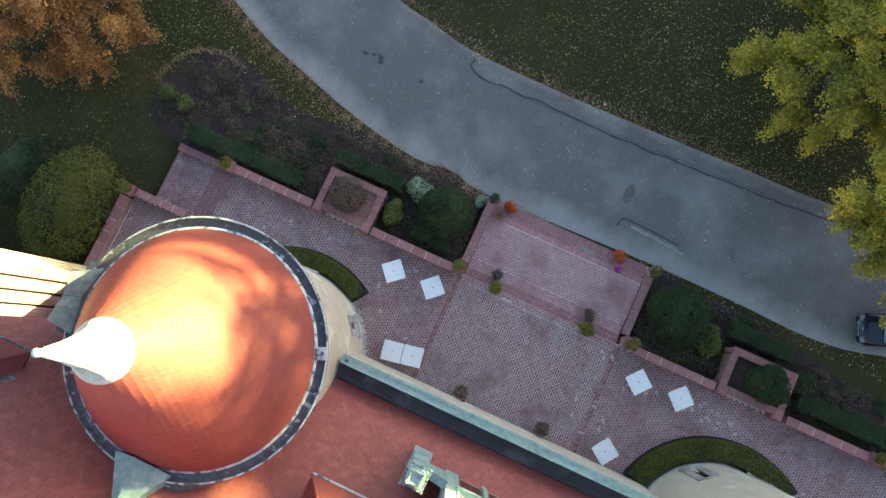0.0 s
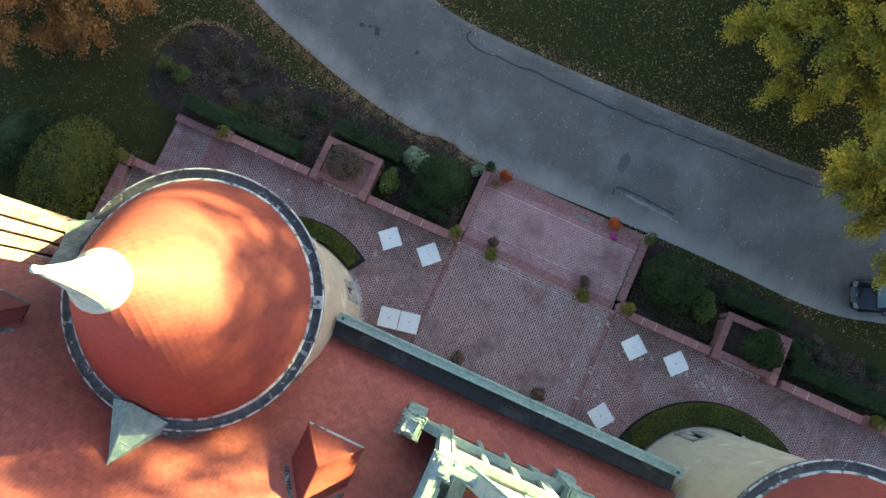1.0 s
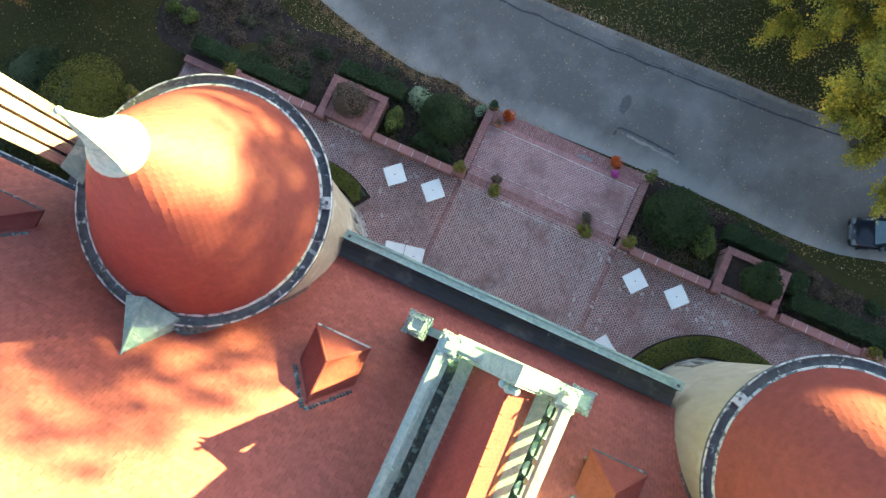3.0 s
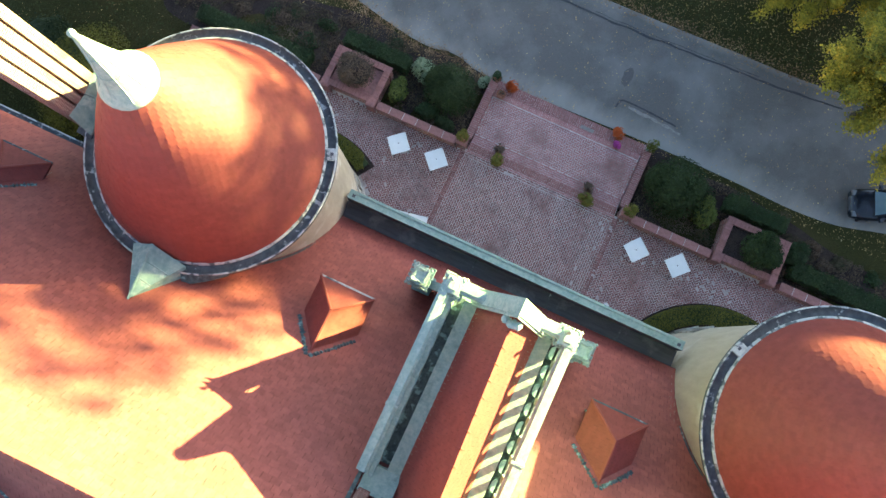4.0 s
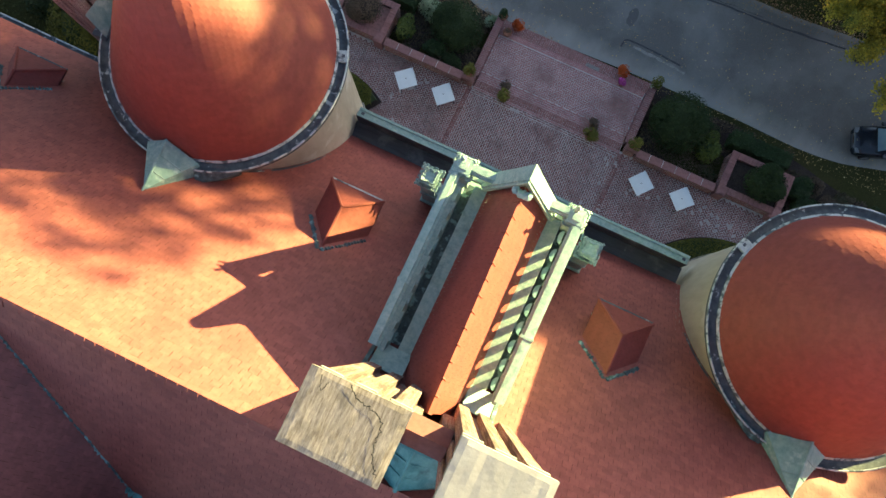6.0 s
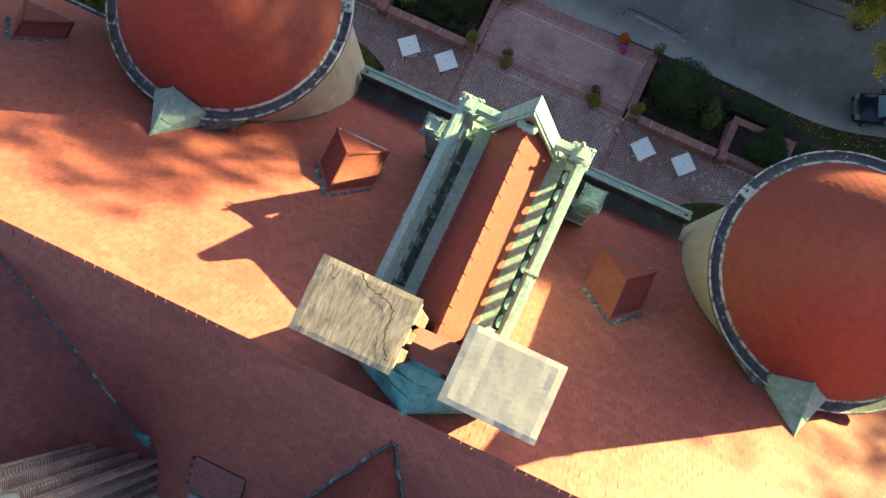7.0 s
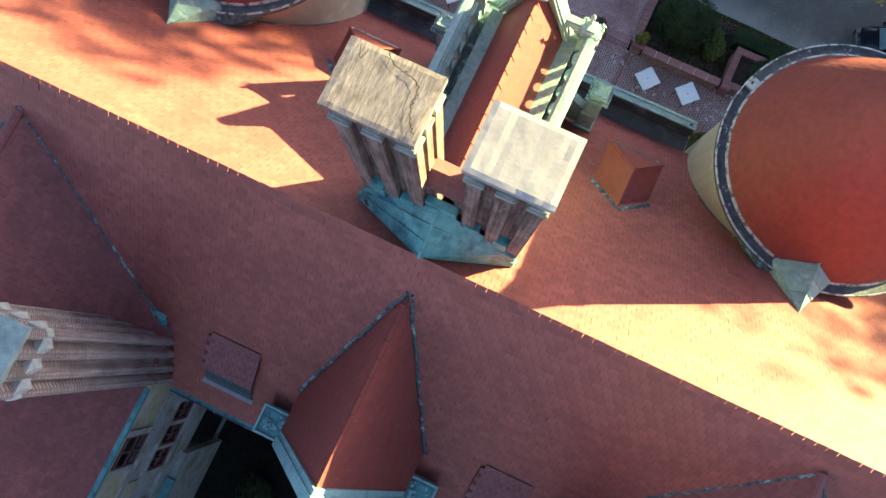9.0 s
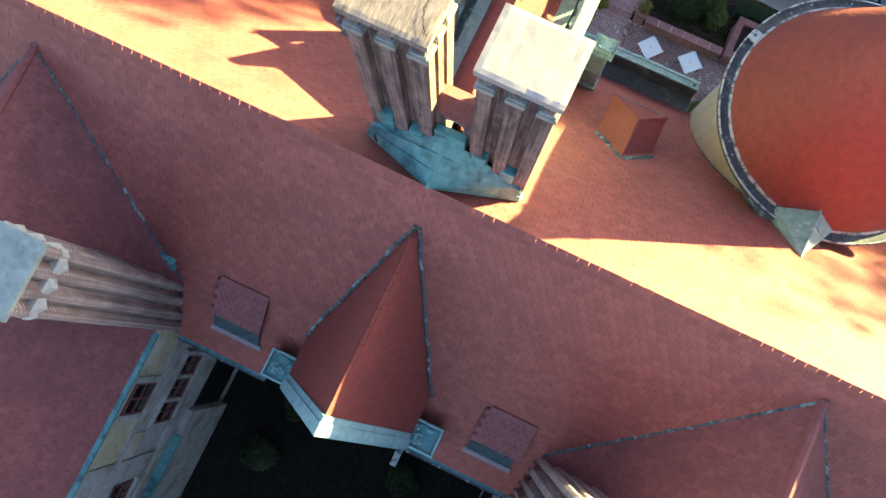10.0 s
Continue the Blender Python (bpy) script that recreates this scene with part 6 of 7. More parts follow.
    part("corner_bead", tube(bmesh.new(), [(px - sgn * 0.62, py - 0.5, 13.1), (px - sgn * 0.62, py - 0.5, 13.5)], 0.12, 0.09, 8), M_COPPER_PALE, blk)
first = None
y = BYF + 0.3
while y < yt - 0.1:
    if first is None:
        bm = bmesh.new()
        prev = None
        for xx, up in ((-0.235, -0.03), (-0.235, 0.016), (0.245, 0.022), (0.258, 0.042), (0.275, 0.042), (0.275, -0.03)):
            ring = [bm.verts.new((xx, q * 0.12, up - abs(q) * 0.12 * 2.1)) for q in (-1, -0.5, 0, 0.5, 1)]
            if prev:
                for i in range(4):
                    bm.faces.new((prev[i], prev[i + 1], ring[i + 1], ring[i]))
            prev = ring
        first = part("ridge_tile", bm, M_TILE_CONE, bd)
        ob = first
    else:
        ob = new("ridge_tile", first.data)
        ob.parent = bd
        ob.matrix_parent_inverse = first.matrix_parent_inverse
    ob.matrix_basis = pose(BX, y, BZ + 0.02, 0, 0, 90)
    y += 0.54


def shed_dormer(x0, x1):
    d = thing("shed_dormer", ((x0 + x1) / 2, -18.6, 12), "small plum tile shed dormer with a narrow window", "dormer", "courtyard dormers")
    ya, za, yb, zb = -17.85, back_z(-17.85) + 0.12, -18.98, back_z(-17.85) - 0.72
    bm = bmesh.new()
    prism(bm, [(x0, ya, za), (x0, yb, zb), (x0, yb, zb - 0.1), (x0, ya, za - 0.3)], (x1 - x0, 0, 0))
    part("roof", bm, M_TILE_UNDER, d)
    hp = Heap()
    tile_rows(hp, (x0, yb - 0.03, zb - 0.01), (1, 0, 0), (0, ya - yb, za - zb), (0, math.hypot(ya - yb, za - zb), lambda s: 0.0, lambda s: x1 - x0), lambda c: True, w=0.24, step=0.2, lift=0.022, gap=0.008)
    o = hp.put("tiles", M_TILE_DORMER, d)
    o["kind"] = "stuff"
    part("dormer_body", boxes((x0 + 0.06, x1 - 0.06, yb + 0.08, ya + 0.1, 11.0, zb - 0.05)), M_TILE_DORMER, d)
    win = part("window", boxes((x0 + 0.12, x1 - 0.12, yb - 0.02, yb + 0.1, back_z(yb) - 0.1, zb - 0.12)), M_WINDOW, d)
    bm = bmesh.new()
    prism(bm, [(x0 + 0.08, yb + 0.05, zb - 0.12), (x0 + 0.08, -19.46, back_z(-19.46) + 0.12), (x0 + 0.08, -19.46, back_z(-19.46) - 0.1), (x0 + 0.08, yb + 0.05, back_z(yb) - 0.1)], (x1 - x0 - 0.16, 0, 0))
    part("glazing", bm, M_GLASS_TEAL, win)
    part("sill", boxes((x0 - 0.03, x1 + 0.03, -19.60, -19.44, back_z(-19.5) - 0.05, back_z(-19.5) + 0.16), bevel=0.02), M_STONE, win, "pale painted sill")
    return d


shed_dormer(-0.98, 0.92)
shed_dormer(8.85, 10.6)


# ---- courtyard wings ----
def wing(ax, ay, sgn, ridge_x, eave_x, label):
    """A wing that runs back from the main roof: ridge along y, one slope to the courtyard."""
    w = thing("courtyard_wing", (ridge_x, -28, 0), label, "house", "courtyard wings")
    ez = 13.35
    rz = back_z(ay)
    far = -48.0
    half = abs(eave_x - ridge_x)
    bm = bmesh.new()
    prism(bm, [(ridge_x - half, -18.5, ez - 0.05), (ridge_x, -18.5, rz - 0.05), (ridge_x + half, -18.5, ez - 0.05), (ridge_x + half - 0.3, -18.5, ez - 0.4), (ridge_x - half + 0.3, -18.5, ez - 0.4)], (0, far + 18.5, 0))
    part("underlay", bm, M_TILE_UNDER, w)
    bm = bmesh.new()
    for s in (-1, 1):
        yv = RIDGE_Y - (RIDGE_Z - ez) / BACK_S
        prism(bm, [(ridge_x, ay, rz - 0.05), (ridge_x, -18.5, rz - 0.05), (ridge_x + s * half, -18.5, ez - 0.05), (ridge_x + s * half, yv + 0.04, ez - 0.05)], (0, 0, -0.1))
    part("underlay", bm, M_TILE_UNDER, w)
    yv = RIDGE_Y - (RIDGE_Z - ez) / BACK_S
    sl = math.hypot(half, rz - ez)
    for s in (-1, 1):
        hp = Heap()
        tile_rows(hp, (ridge_x + s * half, -36.0, ez), (0, 1, 0), (-s * half, 0, rz - ez), (0, sl - 0.05, lambda q: 0.0, lambda q, sl=sl: (yv + 36.0) + (ay - yv) * q / sl + 0.25), lambda c: True, w=0.32, step=0.27, lift=0.012, gap=0.004)
        o = hp.put("tiles", M_TILE_OLD, w)
        o["kind"] = "stuff"
        pts = []
        for i in range(19):
            p = Vector((ridge_x + s * half, yv, ez)).lerp(Vector((ridge_x, ay, rz)), i / 18)
            pts.append((p.x - s * 0.04 + rng.uniform(-0.035, 0.035), p.y + 0.04, p.z + 0.06))
        part("valley", rope(bmesh.new(), pts, 0.03, 0.065, 5, 7), M_VALLEY, w, "blue-green copper valley roll")
    part("ridge", tube(bmesh.new(), [(ridge_x, ay, rz + 0.02), (ridge_x, far, rz + 0.02)], 0.14, 0.14, 8), M_TILE_OLD, w)
    cxw = eave_x - 0.30 * sgn
    x_in, x_out = sorted((ridge_x - half * sgn, cxw))
    part("wall", boxes((x_in, x_out, far, -20.1, -1.2, ez - 0.25)), M_LIME, w, "pale limestone wall")
    q0, q1 = sorted((cxw, cxw + 0.06 * sgn))
    part("frieze", boxes((q0, q1, -25.85, -20.2, 10.0, 13.05)), M_OCHRE, w, "ochre stucco frieze")
    part("side_panel", boxes((q0, q1, -25.85, -24.75, 8.4, 9.99)), M_OCHRE, w, "ochre stucco panel")
    g0, g1 = sorted((eave_x - 0.05 * sgn, eave_x + 0.17 * sgn))
    part("gutter", boxes((g0, g1, far, -20.45, ez - 0.16, ez + 0.02), bevel=0.03), M_COPPER_BLUE, w)
    # storeys of the courtyard face
    def slabs(name, out0, out1, rows, material, parent=None, label="", bevel=0.015):
        q0, q1 = sorted((cxw + out0 * sgn, cxw + out1 * sgn))
        return part(name, boxes(*[(q0, q1, *r) for r in rows], bevel=bevel), material, parent or w, label)

    slabs("string_course", 0.0, 0.12, [(-25.9, -20.2, 9.55, 9.98)], M_LIME)
    slabs("string_course", 0.0, 0.16, [(far, -20.2, 5.75, 6.05)], M_LIME)
    slabs("plinth", 0.0, 0.30, [(far, -24.1, -1.2, 4.4)], M_LIME, label="rough pale limestone plinth")
    slabs("ledge", 0.0, 0.42, [(far, -25.3, 4.4, 4.62)], M_COPPER_BLUE, label="blue-green copper ledge")
    slabs("rough_stone", 0.0, 0.10, [(far, -25.9, 6.05, 12.9)], M_LIME, label="rough pale limestone wall")
    for y0, y1, z0, z1 in ((-22.25, -21.4, 6.35, 8.1), (-23.33, -22.45, 6.35, 8.1), (-24.42, -23.5, 6.35, 8.1), (-23.75, -22.5, 10.15, 11.9), (-27.9, -27.0, 7.1, 8.9), (-30.4, -29.4, 7.1, 8.9)):
        win = slabs("window", -0.2, 0.015 if y0 > -25 and z0 < 9 else 0.11, [(y0, y1, z0, z1)], M_WINDOW, bevel=0)
        o = 0.0 if y0 > -25 and z0 < 9 else 0.06
        slabs("frame", o, o + 0.09, [(y0 - 0.03, y0 + 0.07, z0, z1), (y1 - 0.07, y1 + 0.03, z0, z1), (y0 + 0.07, y1 - 0.07, z0, z0 + 0.10), (y0 + 0.07, y1 - 0.07, z1 - 0.10, z1), (y0 + 0.07, y1 - 0.07, (z0 + z1) / 2 - 0.05, (z0 + z1) / 2 + 0.05), ((y0 + y1) / 2 - 0.03, (y0 + y1) / 2 + 0.03, z0 + 0.1, z1 - 0.1)], M_FRAME, win)
        slabs("sill", o, o + 0.22, [(y0 - 0.12, y1 + 0.12, z0 - 0.14, z0)], M_LIME, win, "pale limestone sill")
    for r in ((-22.44, -22.26, 6.2, 8.2), (-23.49, -23.34, 6.2, 8.2), (-21.39, -21.2, 6.2, 8.2), (-24.62, -24.43, 6.2, 8.2)):
        slabs("mullion", 0.0, 0.14, [r], M_LIME, label="pale limestone mullion")
    slabs("lintel", 0.0, 0.15, [(-24.62, -21.2, 8.2, 8.42)], M_LIME, label="pale limestone lintel")
    for r in ((-24.0, -23.76, 9.99, 12.1), (-22.49, -22.25, 9.99, 12.1)):
        slabs("jamb", 0.06, 0.16, [r], M_LIME, label="pale limestone jamb")
    if sgn > 0:
        bm = bmesh.new()
        for k in range(9):
            x_, y_ = eave_x - 0.25 - 0.07 * k + rng.uniform(-0.1, 0.1), -18.25 + 0.05 * k + rng.uniform(-0.12, 0.12)
            ball(bm, x_, y_, back_z(y_) + 0.06, rng.uniform(0.09, 0.19), 0.45)
        part("valley_foot", bm, M_COPPER_BLUE, w, "crumpled blue-green copper at the valley foot")
    # no opening is cut; a thin dark sheet stands for its shade
    slabs("archway", 0.0, 0.02, [(-24.05, -21.5, 0.0, 3.7)], M_WINDOW, label="flat dark sheet standing for the shade in an archway")
    return w


wing(W_VAL[0], W_VAL[1], 1, W_VAL[0], -2.35, "courtyard wing with a plum tile roof and ochre walls")
wing(E_VAL[0], E_VAL[1], -1, E_VAL[0], 11.25, "courtyard wing with a plum tile roof and ochre walls")
court = thing("courtyard", (4.4, -30, -0.9), "courtyard floor with its deep shade put into the dark colour", "courtyard", kind="structure")
part("paving", boxes((-3.0, 12.0, -48, -20, -1.0, -0.86)), M_COURT_SHADE, court)
part("wall", boxes((-3.6, 12.2, -20.15, -20.0, -0.9, 10.3)), M_LIME, court)
part("outrigger", boxes((6.75, 7.0, -21.6, -20.1, 9.0, 9.12), bevel=0.01), M_GUTTER_RIM, court, "pale metal outrigger board")


# ---- planting ----
def shrub_mass(heap, cx, cy, z0, rx, ry, rz, n, size, lumps=7, seed=0):
    """Leaves over a lumpy mound."""
    r = random.Random(seed)
    blobs = [(cx, cy, z0 + rz * 0.45, rx * 0.8, ry * 0.8, rz * 0.62)] if lumps > 2 else [(cx, cy, z0 + rz * 0.45, rx * 0.96, ry * 0.96, rz * 0.6)]
    for _ in range(lumps):
        a = r.uniform(0, 6.283)
        q = r.uniform(0.25, 0.62)
        s = r.uniform(0.35, 0.55)
        blobs.append((cx + rx * q * math.cos(a), cy + ry * q * math.sin(a), z0 + rz * r.uniform(0.3, 0.68), rx * s, ry * s, rz * s * 0.9))
    for i in range(n):
        b = blobs[r.randrange(len(blobs))]
        d = Vector((r.gauss(0, 1), r.gauss(0, 1), r.gauss(0.25, 1))).normalized()
        k = r.uniform(0.8, 1.05)
        p = Vector((b[0] + b[3] * d.x * k, b[1] + b[4] * d.y * k, max(z0 + 0.03, b[2] + b[5] * d.z * k)))
        heap.leaf(p, size, d + Vector((0, 0, 0.35)))


def core(cx, cy, z0, rx, ry, rz):
    """Solid inside of a shrub, coloured dark for the shade behind its leaves."""
    bm = bmesh.new()
    made = bmesh.ops.create_icosphere(bm, subdivisions=3, radius=1.0)
    for v in made["verts"]:
        k = 0.86 + 0.16 * noise.noise(v.co * 2.3 + Vector((cx, cy, 0)))
        v.co = Vector((cx + v.co.x * rx * k, cy + v.co.y * ry * k, max(z0, z0 + rz * 0.45 + v.co.z * rz * 0.55 * k)))
    return bm


def shrub(name, cx, cy, z0, rx, ry, rz, leaf, n, size, label, category="shrub", group="", seed=1, lumps=7):
    s = thing(name, (cx, cy, z0), label, category, group)
    k = 0.5 if name == "perennial" else 0.82
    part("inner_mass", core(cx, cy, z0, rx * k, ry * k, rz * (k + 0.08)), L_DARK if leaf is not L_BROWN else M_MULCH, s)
    h = Heap()
    random.seed(seed)
    shrub_mass(h, cx, cy, z0, rx, ry, rz, n, size, lumps, seed)
    h.put("foliage", leaf, s)
    return s


def hedge(x0, x1, y0, y1, z0, z1, leaf=None, tilt=0.0, label="clipped dark green box hedge", n=3000, size=0.10):
    cx, cy = (x0 + x1) / 2, (y0 + y1) / 2
    s = thing("hedge", (cx, cy, z0), label, "hedge", "clipped hedges")
    rot = Matrix.Translation((cx, cy, 0)) @ Matrix.Rotation(radians(tilt), 4, "Z") @ Matrix.Translation((-cx, -cy, 0))
    bm = boxes((x0 + 0.06, x1 - 0.06, y0 + 0.06, y1 - 0.06, z0, z1 - 0.06), bevel=0.1)
    bmesh.ops.transform(bm, matrix=rot, verts=bm.verts)
    # dark core colour stands for shade within the hedge
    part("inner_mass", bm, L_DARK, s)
    h = Heap()
    for i in range(n):
        f = random.random()
        x, y, z = random.uniform(x0, x1), random.uniform(y0, y1), random.uniform(z0, z1)
        d = Vector((0, 0, 1))
        if f < 0.55:
            z = z1
        elif f < 0.78:
            y, d = (y0, Vector((0, -1, 0.5))) if random.random() < 0.5 else (y1, Vector((0, 1, 0.5)))
        else:
            x, d = (x0, Vector((-1, 0, 0.5))) if random.random() < 0.5 else (x1, Vector((1, 0, 0.5)))
        b = 0.05 * noise.noise((x * 1.5, y * 1.5, z * 1.5))
        h.leaf(rot @ Vector((x, y, z + b)), size, d)
    h.put("foliage", leaf or L_HEDGE, s)
    return s


hedge(-17.0, -10.3, 4.45, 5.35, -0.5, 0.55, tilt=0.0)
hedge(-9.1, -5.3, 6.55, 7.4, -0.7, 0.4, n=2200)
hedge(13.3, 16.6, 6.75, 7.6, -0.7, 0.35, n=2200)
hedge(17.6, 23.5, 4.7, 5.7, -0.5, 0.5, n=3000)


def ring_hedge(cx, cy, r0, r1, a0, a1, z1):
    """A low clipped hedge bent round a tower's foot."""
    s = thing("curved_hedge", (cx + r1 * math.cos(radians((a0 + a1) / 2)), cy + r1 * math.sin(radians((a0 + a1) / 2)), 0), "low clipped green hedge curved round the tower foot", "hedge", "tower hedges")
    part("soil", lathe(bmesh.new(), [(r0 - 0.1, 0.0), (r0 - 0.1, 0.06), (r1 + 0.12, 0.06), (r1 + 0.12, 0.0)], cx, cy, 40, a0 - 2, a1 + 2), M_MULCH, s)
    # dark core again colours in the shade under the leaves
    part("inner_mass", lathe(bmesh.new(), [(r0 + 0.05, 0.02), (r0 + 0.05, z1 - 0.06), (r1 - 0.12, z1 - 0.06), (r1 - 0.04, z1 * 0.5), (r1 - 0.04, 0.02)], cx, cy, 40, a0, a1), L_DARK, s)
    h = Heap()
    for i in range(5200):
        a = radians(random.uniform(a0, a1))
        f = random.random()
        taper = min(1.0, (a - radians(a0)) / 0.12, (radians(a1) - a) / 0.12)
        rr = random.uniform(r0, r0 + (r1 - r0) * (0.4 + 0.6 * taper))
        z, d = z1, Vector((0, 0, 1))
        if f > 0.7:
            rr, z, d = r0 + (r1 - r0) * (0.4 + 0.6 * taper), random.uniform(0.05, z1), Vector((math.cos(a), math.sin(a), 0.5))
        h.leaf((cx + rr * math.cos(a), cy + rr * math.sin(a), z + 0.05 * noise.noise((rr, a * 6, 0))), 0.09, d)
    h.put("foliage", L_BUSH, s)
    return s


ring_hedge(*TOWERS[0], 4.25, 5.05, 58, 140, 0.5)
ring_hedge(*TOWERS[1], 4.25, 5.25, 55, 162, 0.5)

shrub("clipped_evergreen", -2.6, 6.5, -0.75, 1.5, 1.45, 2.5, L_EVERGREEN, 13000, 0.10, "large rounded dark evergreen shrub in the bed", group="evergreen shrubs", seed=11, lumps=2)
shrub("clipped_evergreen", 10.45, 6.6, -0.75, 1.66, 1.66, 2.8, L_EVERGREEN, 16000, 0.10, "large rounded dark evergreen shrub in the bed", group="evergreen shrubs", seed=12, lumps=2)
shrub("evergreen_shrub", 12.35, 6.1, -0.6, 0.75, 0.9, 1.5, L_LIME, 2600, 0.11, "smaller rounded green shrub beside the evergreen", group="evergreen shrubs", seed=13)
shrub("low_shrub", -3.3, 4.95, -0.4, 0.75, 0.5, 0.9, L_HEDGE, 1500, 0.11, "low green shrub beside the terrace wall", group="low shrubs", seed=14)
shrub("low_shrub", -2.2, 4.85, -0.4, 0.8, 0.45, 0.8, L_DARK, 1300, 0.11, "low green shrub beside the terrace wall", group="low shrubs", seed=15)
shrub("lime_shrub", -5.2, 5.3, -0.5, 0.62, 0.8, 1.3, L_LIME, 1600, 0.12, "yellow-green shrub beside the planter", seed=16)
shrub("variegated_shrub", -4.35, 7.2, -0.8, 0.85, 0.75, 1.0, L_PALE, 1300, 0.15, "pale variegated leafy perennial by the drive", seed=17)
shrub("variegated_shrub", -1.2, 8.05, -0.95, 0.45, 0.4, 0.5, L_PALE, 500, 0.13, "pale variegated leafy perennial by the drive", seed=18)
shrub("brown_shrub", -7.5, 5.15, 0.6, 1.1, 0.98, 1.5, L_BROWN, 7600, 0.08, "bare brown twiggy shrub in the brick planter", seed=19, lumps=2)
shrub("planter_shrub", 15.55, 5.15, 0.6, 1.1, 1.0, 1.4, L_EVERGREEN, 6600, 0.10, "round green shrub in the brick planter", seed=20, lumps=2)
shrub("green_shrub", 17.55, 5.95, -0.5, 0.95, 0.8, 1.3, L_HEDGE, 2200, 0.11, "round green shrub beyond the planter", seed=21)
shrub("big_round_bush", -20.65, -1.3, -0.62, 2.3, 3.3, 3.0, L_BUSH, 34000, 0.11, "huge clipped olive-green bush on the lawn", seed=22, lumps=2)
shrub("dark_bush", -24.0, -0.5, -0.62, 2.0, 2.4, 2.0, L_DARK, 5000, 0.15, "dark loose shrubbery at the lawn edge", seed=23)
shrub("dark_bush", -24.5, -6.5, -0.62, 2.4, 2.4, 2.2, L_DARK, 5000, 0.15, "dark loose shrubbery at the lawn edge", seed=24)
shrub("dark_bush", -20.0, -7.0, -0.62, 1.7, 2.0, 1.6, L_BUSH, 5000, 0.13, "olive shrubbery beside the house", seed=25)
shrub("ball_shrub", -19.25, 6.35, -0.62, 0.52, 0.52, 0.8, L_LIME, 900, 0.10, "small round green shrub in the mulch bed", group="ball shrubs", seed=26)
shrub("ball_shrub", -18.2, 6.2, -0.62, 0.55, 0.55, 0.8, L_LIME, 900, 0.10, "small round green shrub in the mulch bed", group="ball shrubs", seed=27)
r5 = random.Random(31)
for i, (bx, by) in enumerate(((-16.2, 7.2), (-15.0, 7.6), (-15.4, 6.3), (-14.0, 7.0), (-13.0, 6.6), (-12.4, 7.3), (-11.4, 6.4), (-10.6, 7.2), (-9.9, 6.6), (-16.8, 8.4), (-14.8, 8.6), (-11.0, 5.9), (-9.6, 8.1), (-6.6, 8.0), (-17.6, 7.4), (-13.4, 5.8))):
    shrub("perennial", bx + r5.uniform(-0.3, 0.3), by + r5.uniform(-0.2, 0.2), ground_z(bx, by), r5.uniform(0.5, 0.95), r5.uniform(0.45, 0.8), r5.uniform(0.3, 0.6), (L_BROWN, L_DRAB, L_BROWN, L_HEDGE)[i % 4], 620, 0.09, "fading brown and green perennial clump", "plant", "bed perennials", seed=40 + i, lumps=5)
for i, (bx, by) in enumerate(((14.2, 7.9), (18.6, 6.9), (20.2, 6.7), (12.3, 7.6), (19.4, 6.0), (13.0, 5.0), (22.2, 6.7))):
    shrub("perennial", bx, by, ground_z(bx, by), r5.uniform(0.5, 0.8), r5.uniform(0.35, 0.6), r5.uniform(0.3, 0.6), (L_HEDGE, L_BROWN, L_DRAB)[i % 3], 520, 0.10, "fading brown and green perennial clump", "plant", "bed perennials", seed=70 + i, lumps=5)


def potted(x, y, z, r, h, leaf, n, size, label, pot=None, spread=1.5, seed=3, name="potted_plant"):
    p = thing(name, (x, y, z), label, "potted plant", "potted plants")
    part("pot", lathe(bmesh.new(), [(r * 0.7, z), (r * 0.95, z + h * 0.85), (r * 1.08, z + h * 0.86), (r * 1.08, z + h), (r * 0.9, z + h), (r * 0.88, z + h * 0.9), (0.0, z + h * 0.88)], x, y, 20), pot or M_TERRA, p, smooth=True)
    hp = Heap()
    random.seed(seed)
    shrub_mass(hp, x, y, z + h * 0.75, r * spread, r * spread, r * spread * 1.4, n, size, 4, seed)
    hp.put("foliage", leaf, p)
    return p


for i, (x, y) in enumerate(((1.3, 4.0), (6.4, 4.0), (1.95, -1.55), (6.35, -1.5))):
    potted(x, y, 0.0, 0.26, 0.4, L_GOLD if i < 2 else L_BROWN, 420, 0.13, "bushy olive-brown plant in a terracotta pot on the terrace", spread=1.75, seed=90 + i)
for i, (x, y) in enumerate(((1.15, 4.75), (6.35, 4.75))):
    potted(x, y, -0.36, 0.22, 0.3, L_BROWN, 420, 0.11, "dark brown foliage plant in a pot on the landing", spread=1.7, seed=95 + i)
for i, (x, y, z) in enumerate(((-14.0, 4.0, 0.95), (-0.78, 4.15, 0.98), (8.62, 4.2, 1.02), (-18.2, 0.7, 0.95), (21.9, 4.0, 0.95))):
    potted(x, y, z, 0.22, 0.28, L_GOLD, 520, 0.10, "golden-green rounded plant in a pot on the brick pier", spread=1.95, seed=100 + i)
potted(0.3, 8.3, -0.72, 0.24, 0.3, L_RED, 520, 0.10, "orange-red flowering plant on the steps", spread=1.8, seed=110)
potted(6.65, 8.3, -0.72, 0.24, 0.3, L_RED, 520, 0.10, "orange-red flowering plant on the steps", spread=1.9, seed=111)
potted(6.8, 7.62, -0.36, 0.19, 0.28, L_PINK, 320, 0.09, "bright pink flowers in a pot on the landing", spread=1.35, seed=112)
potted(-0.05, 7.6, -0.36, 0.24, 0.32, L_BROWN, 120, 0.07, "empty brown clay pot with dry stalks", spread=0.9, seed=113)
potted(-0.6, 8.25, -0.08, 0.22, 0.3, L_HEDGE, 320, 0.10, "green plant in a pot on the flank wall", spread=1.6, seed=114)
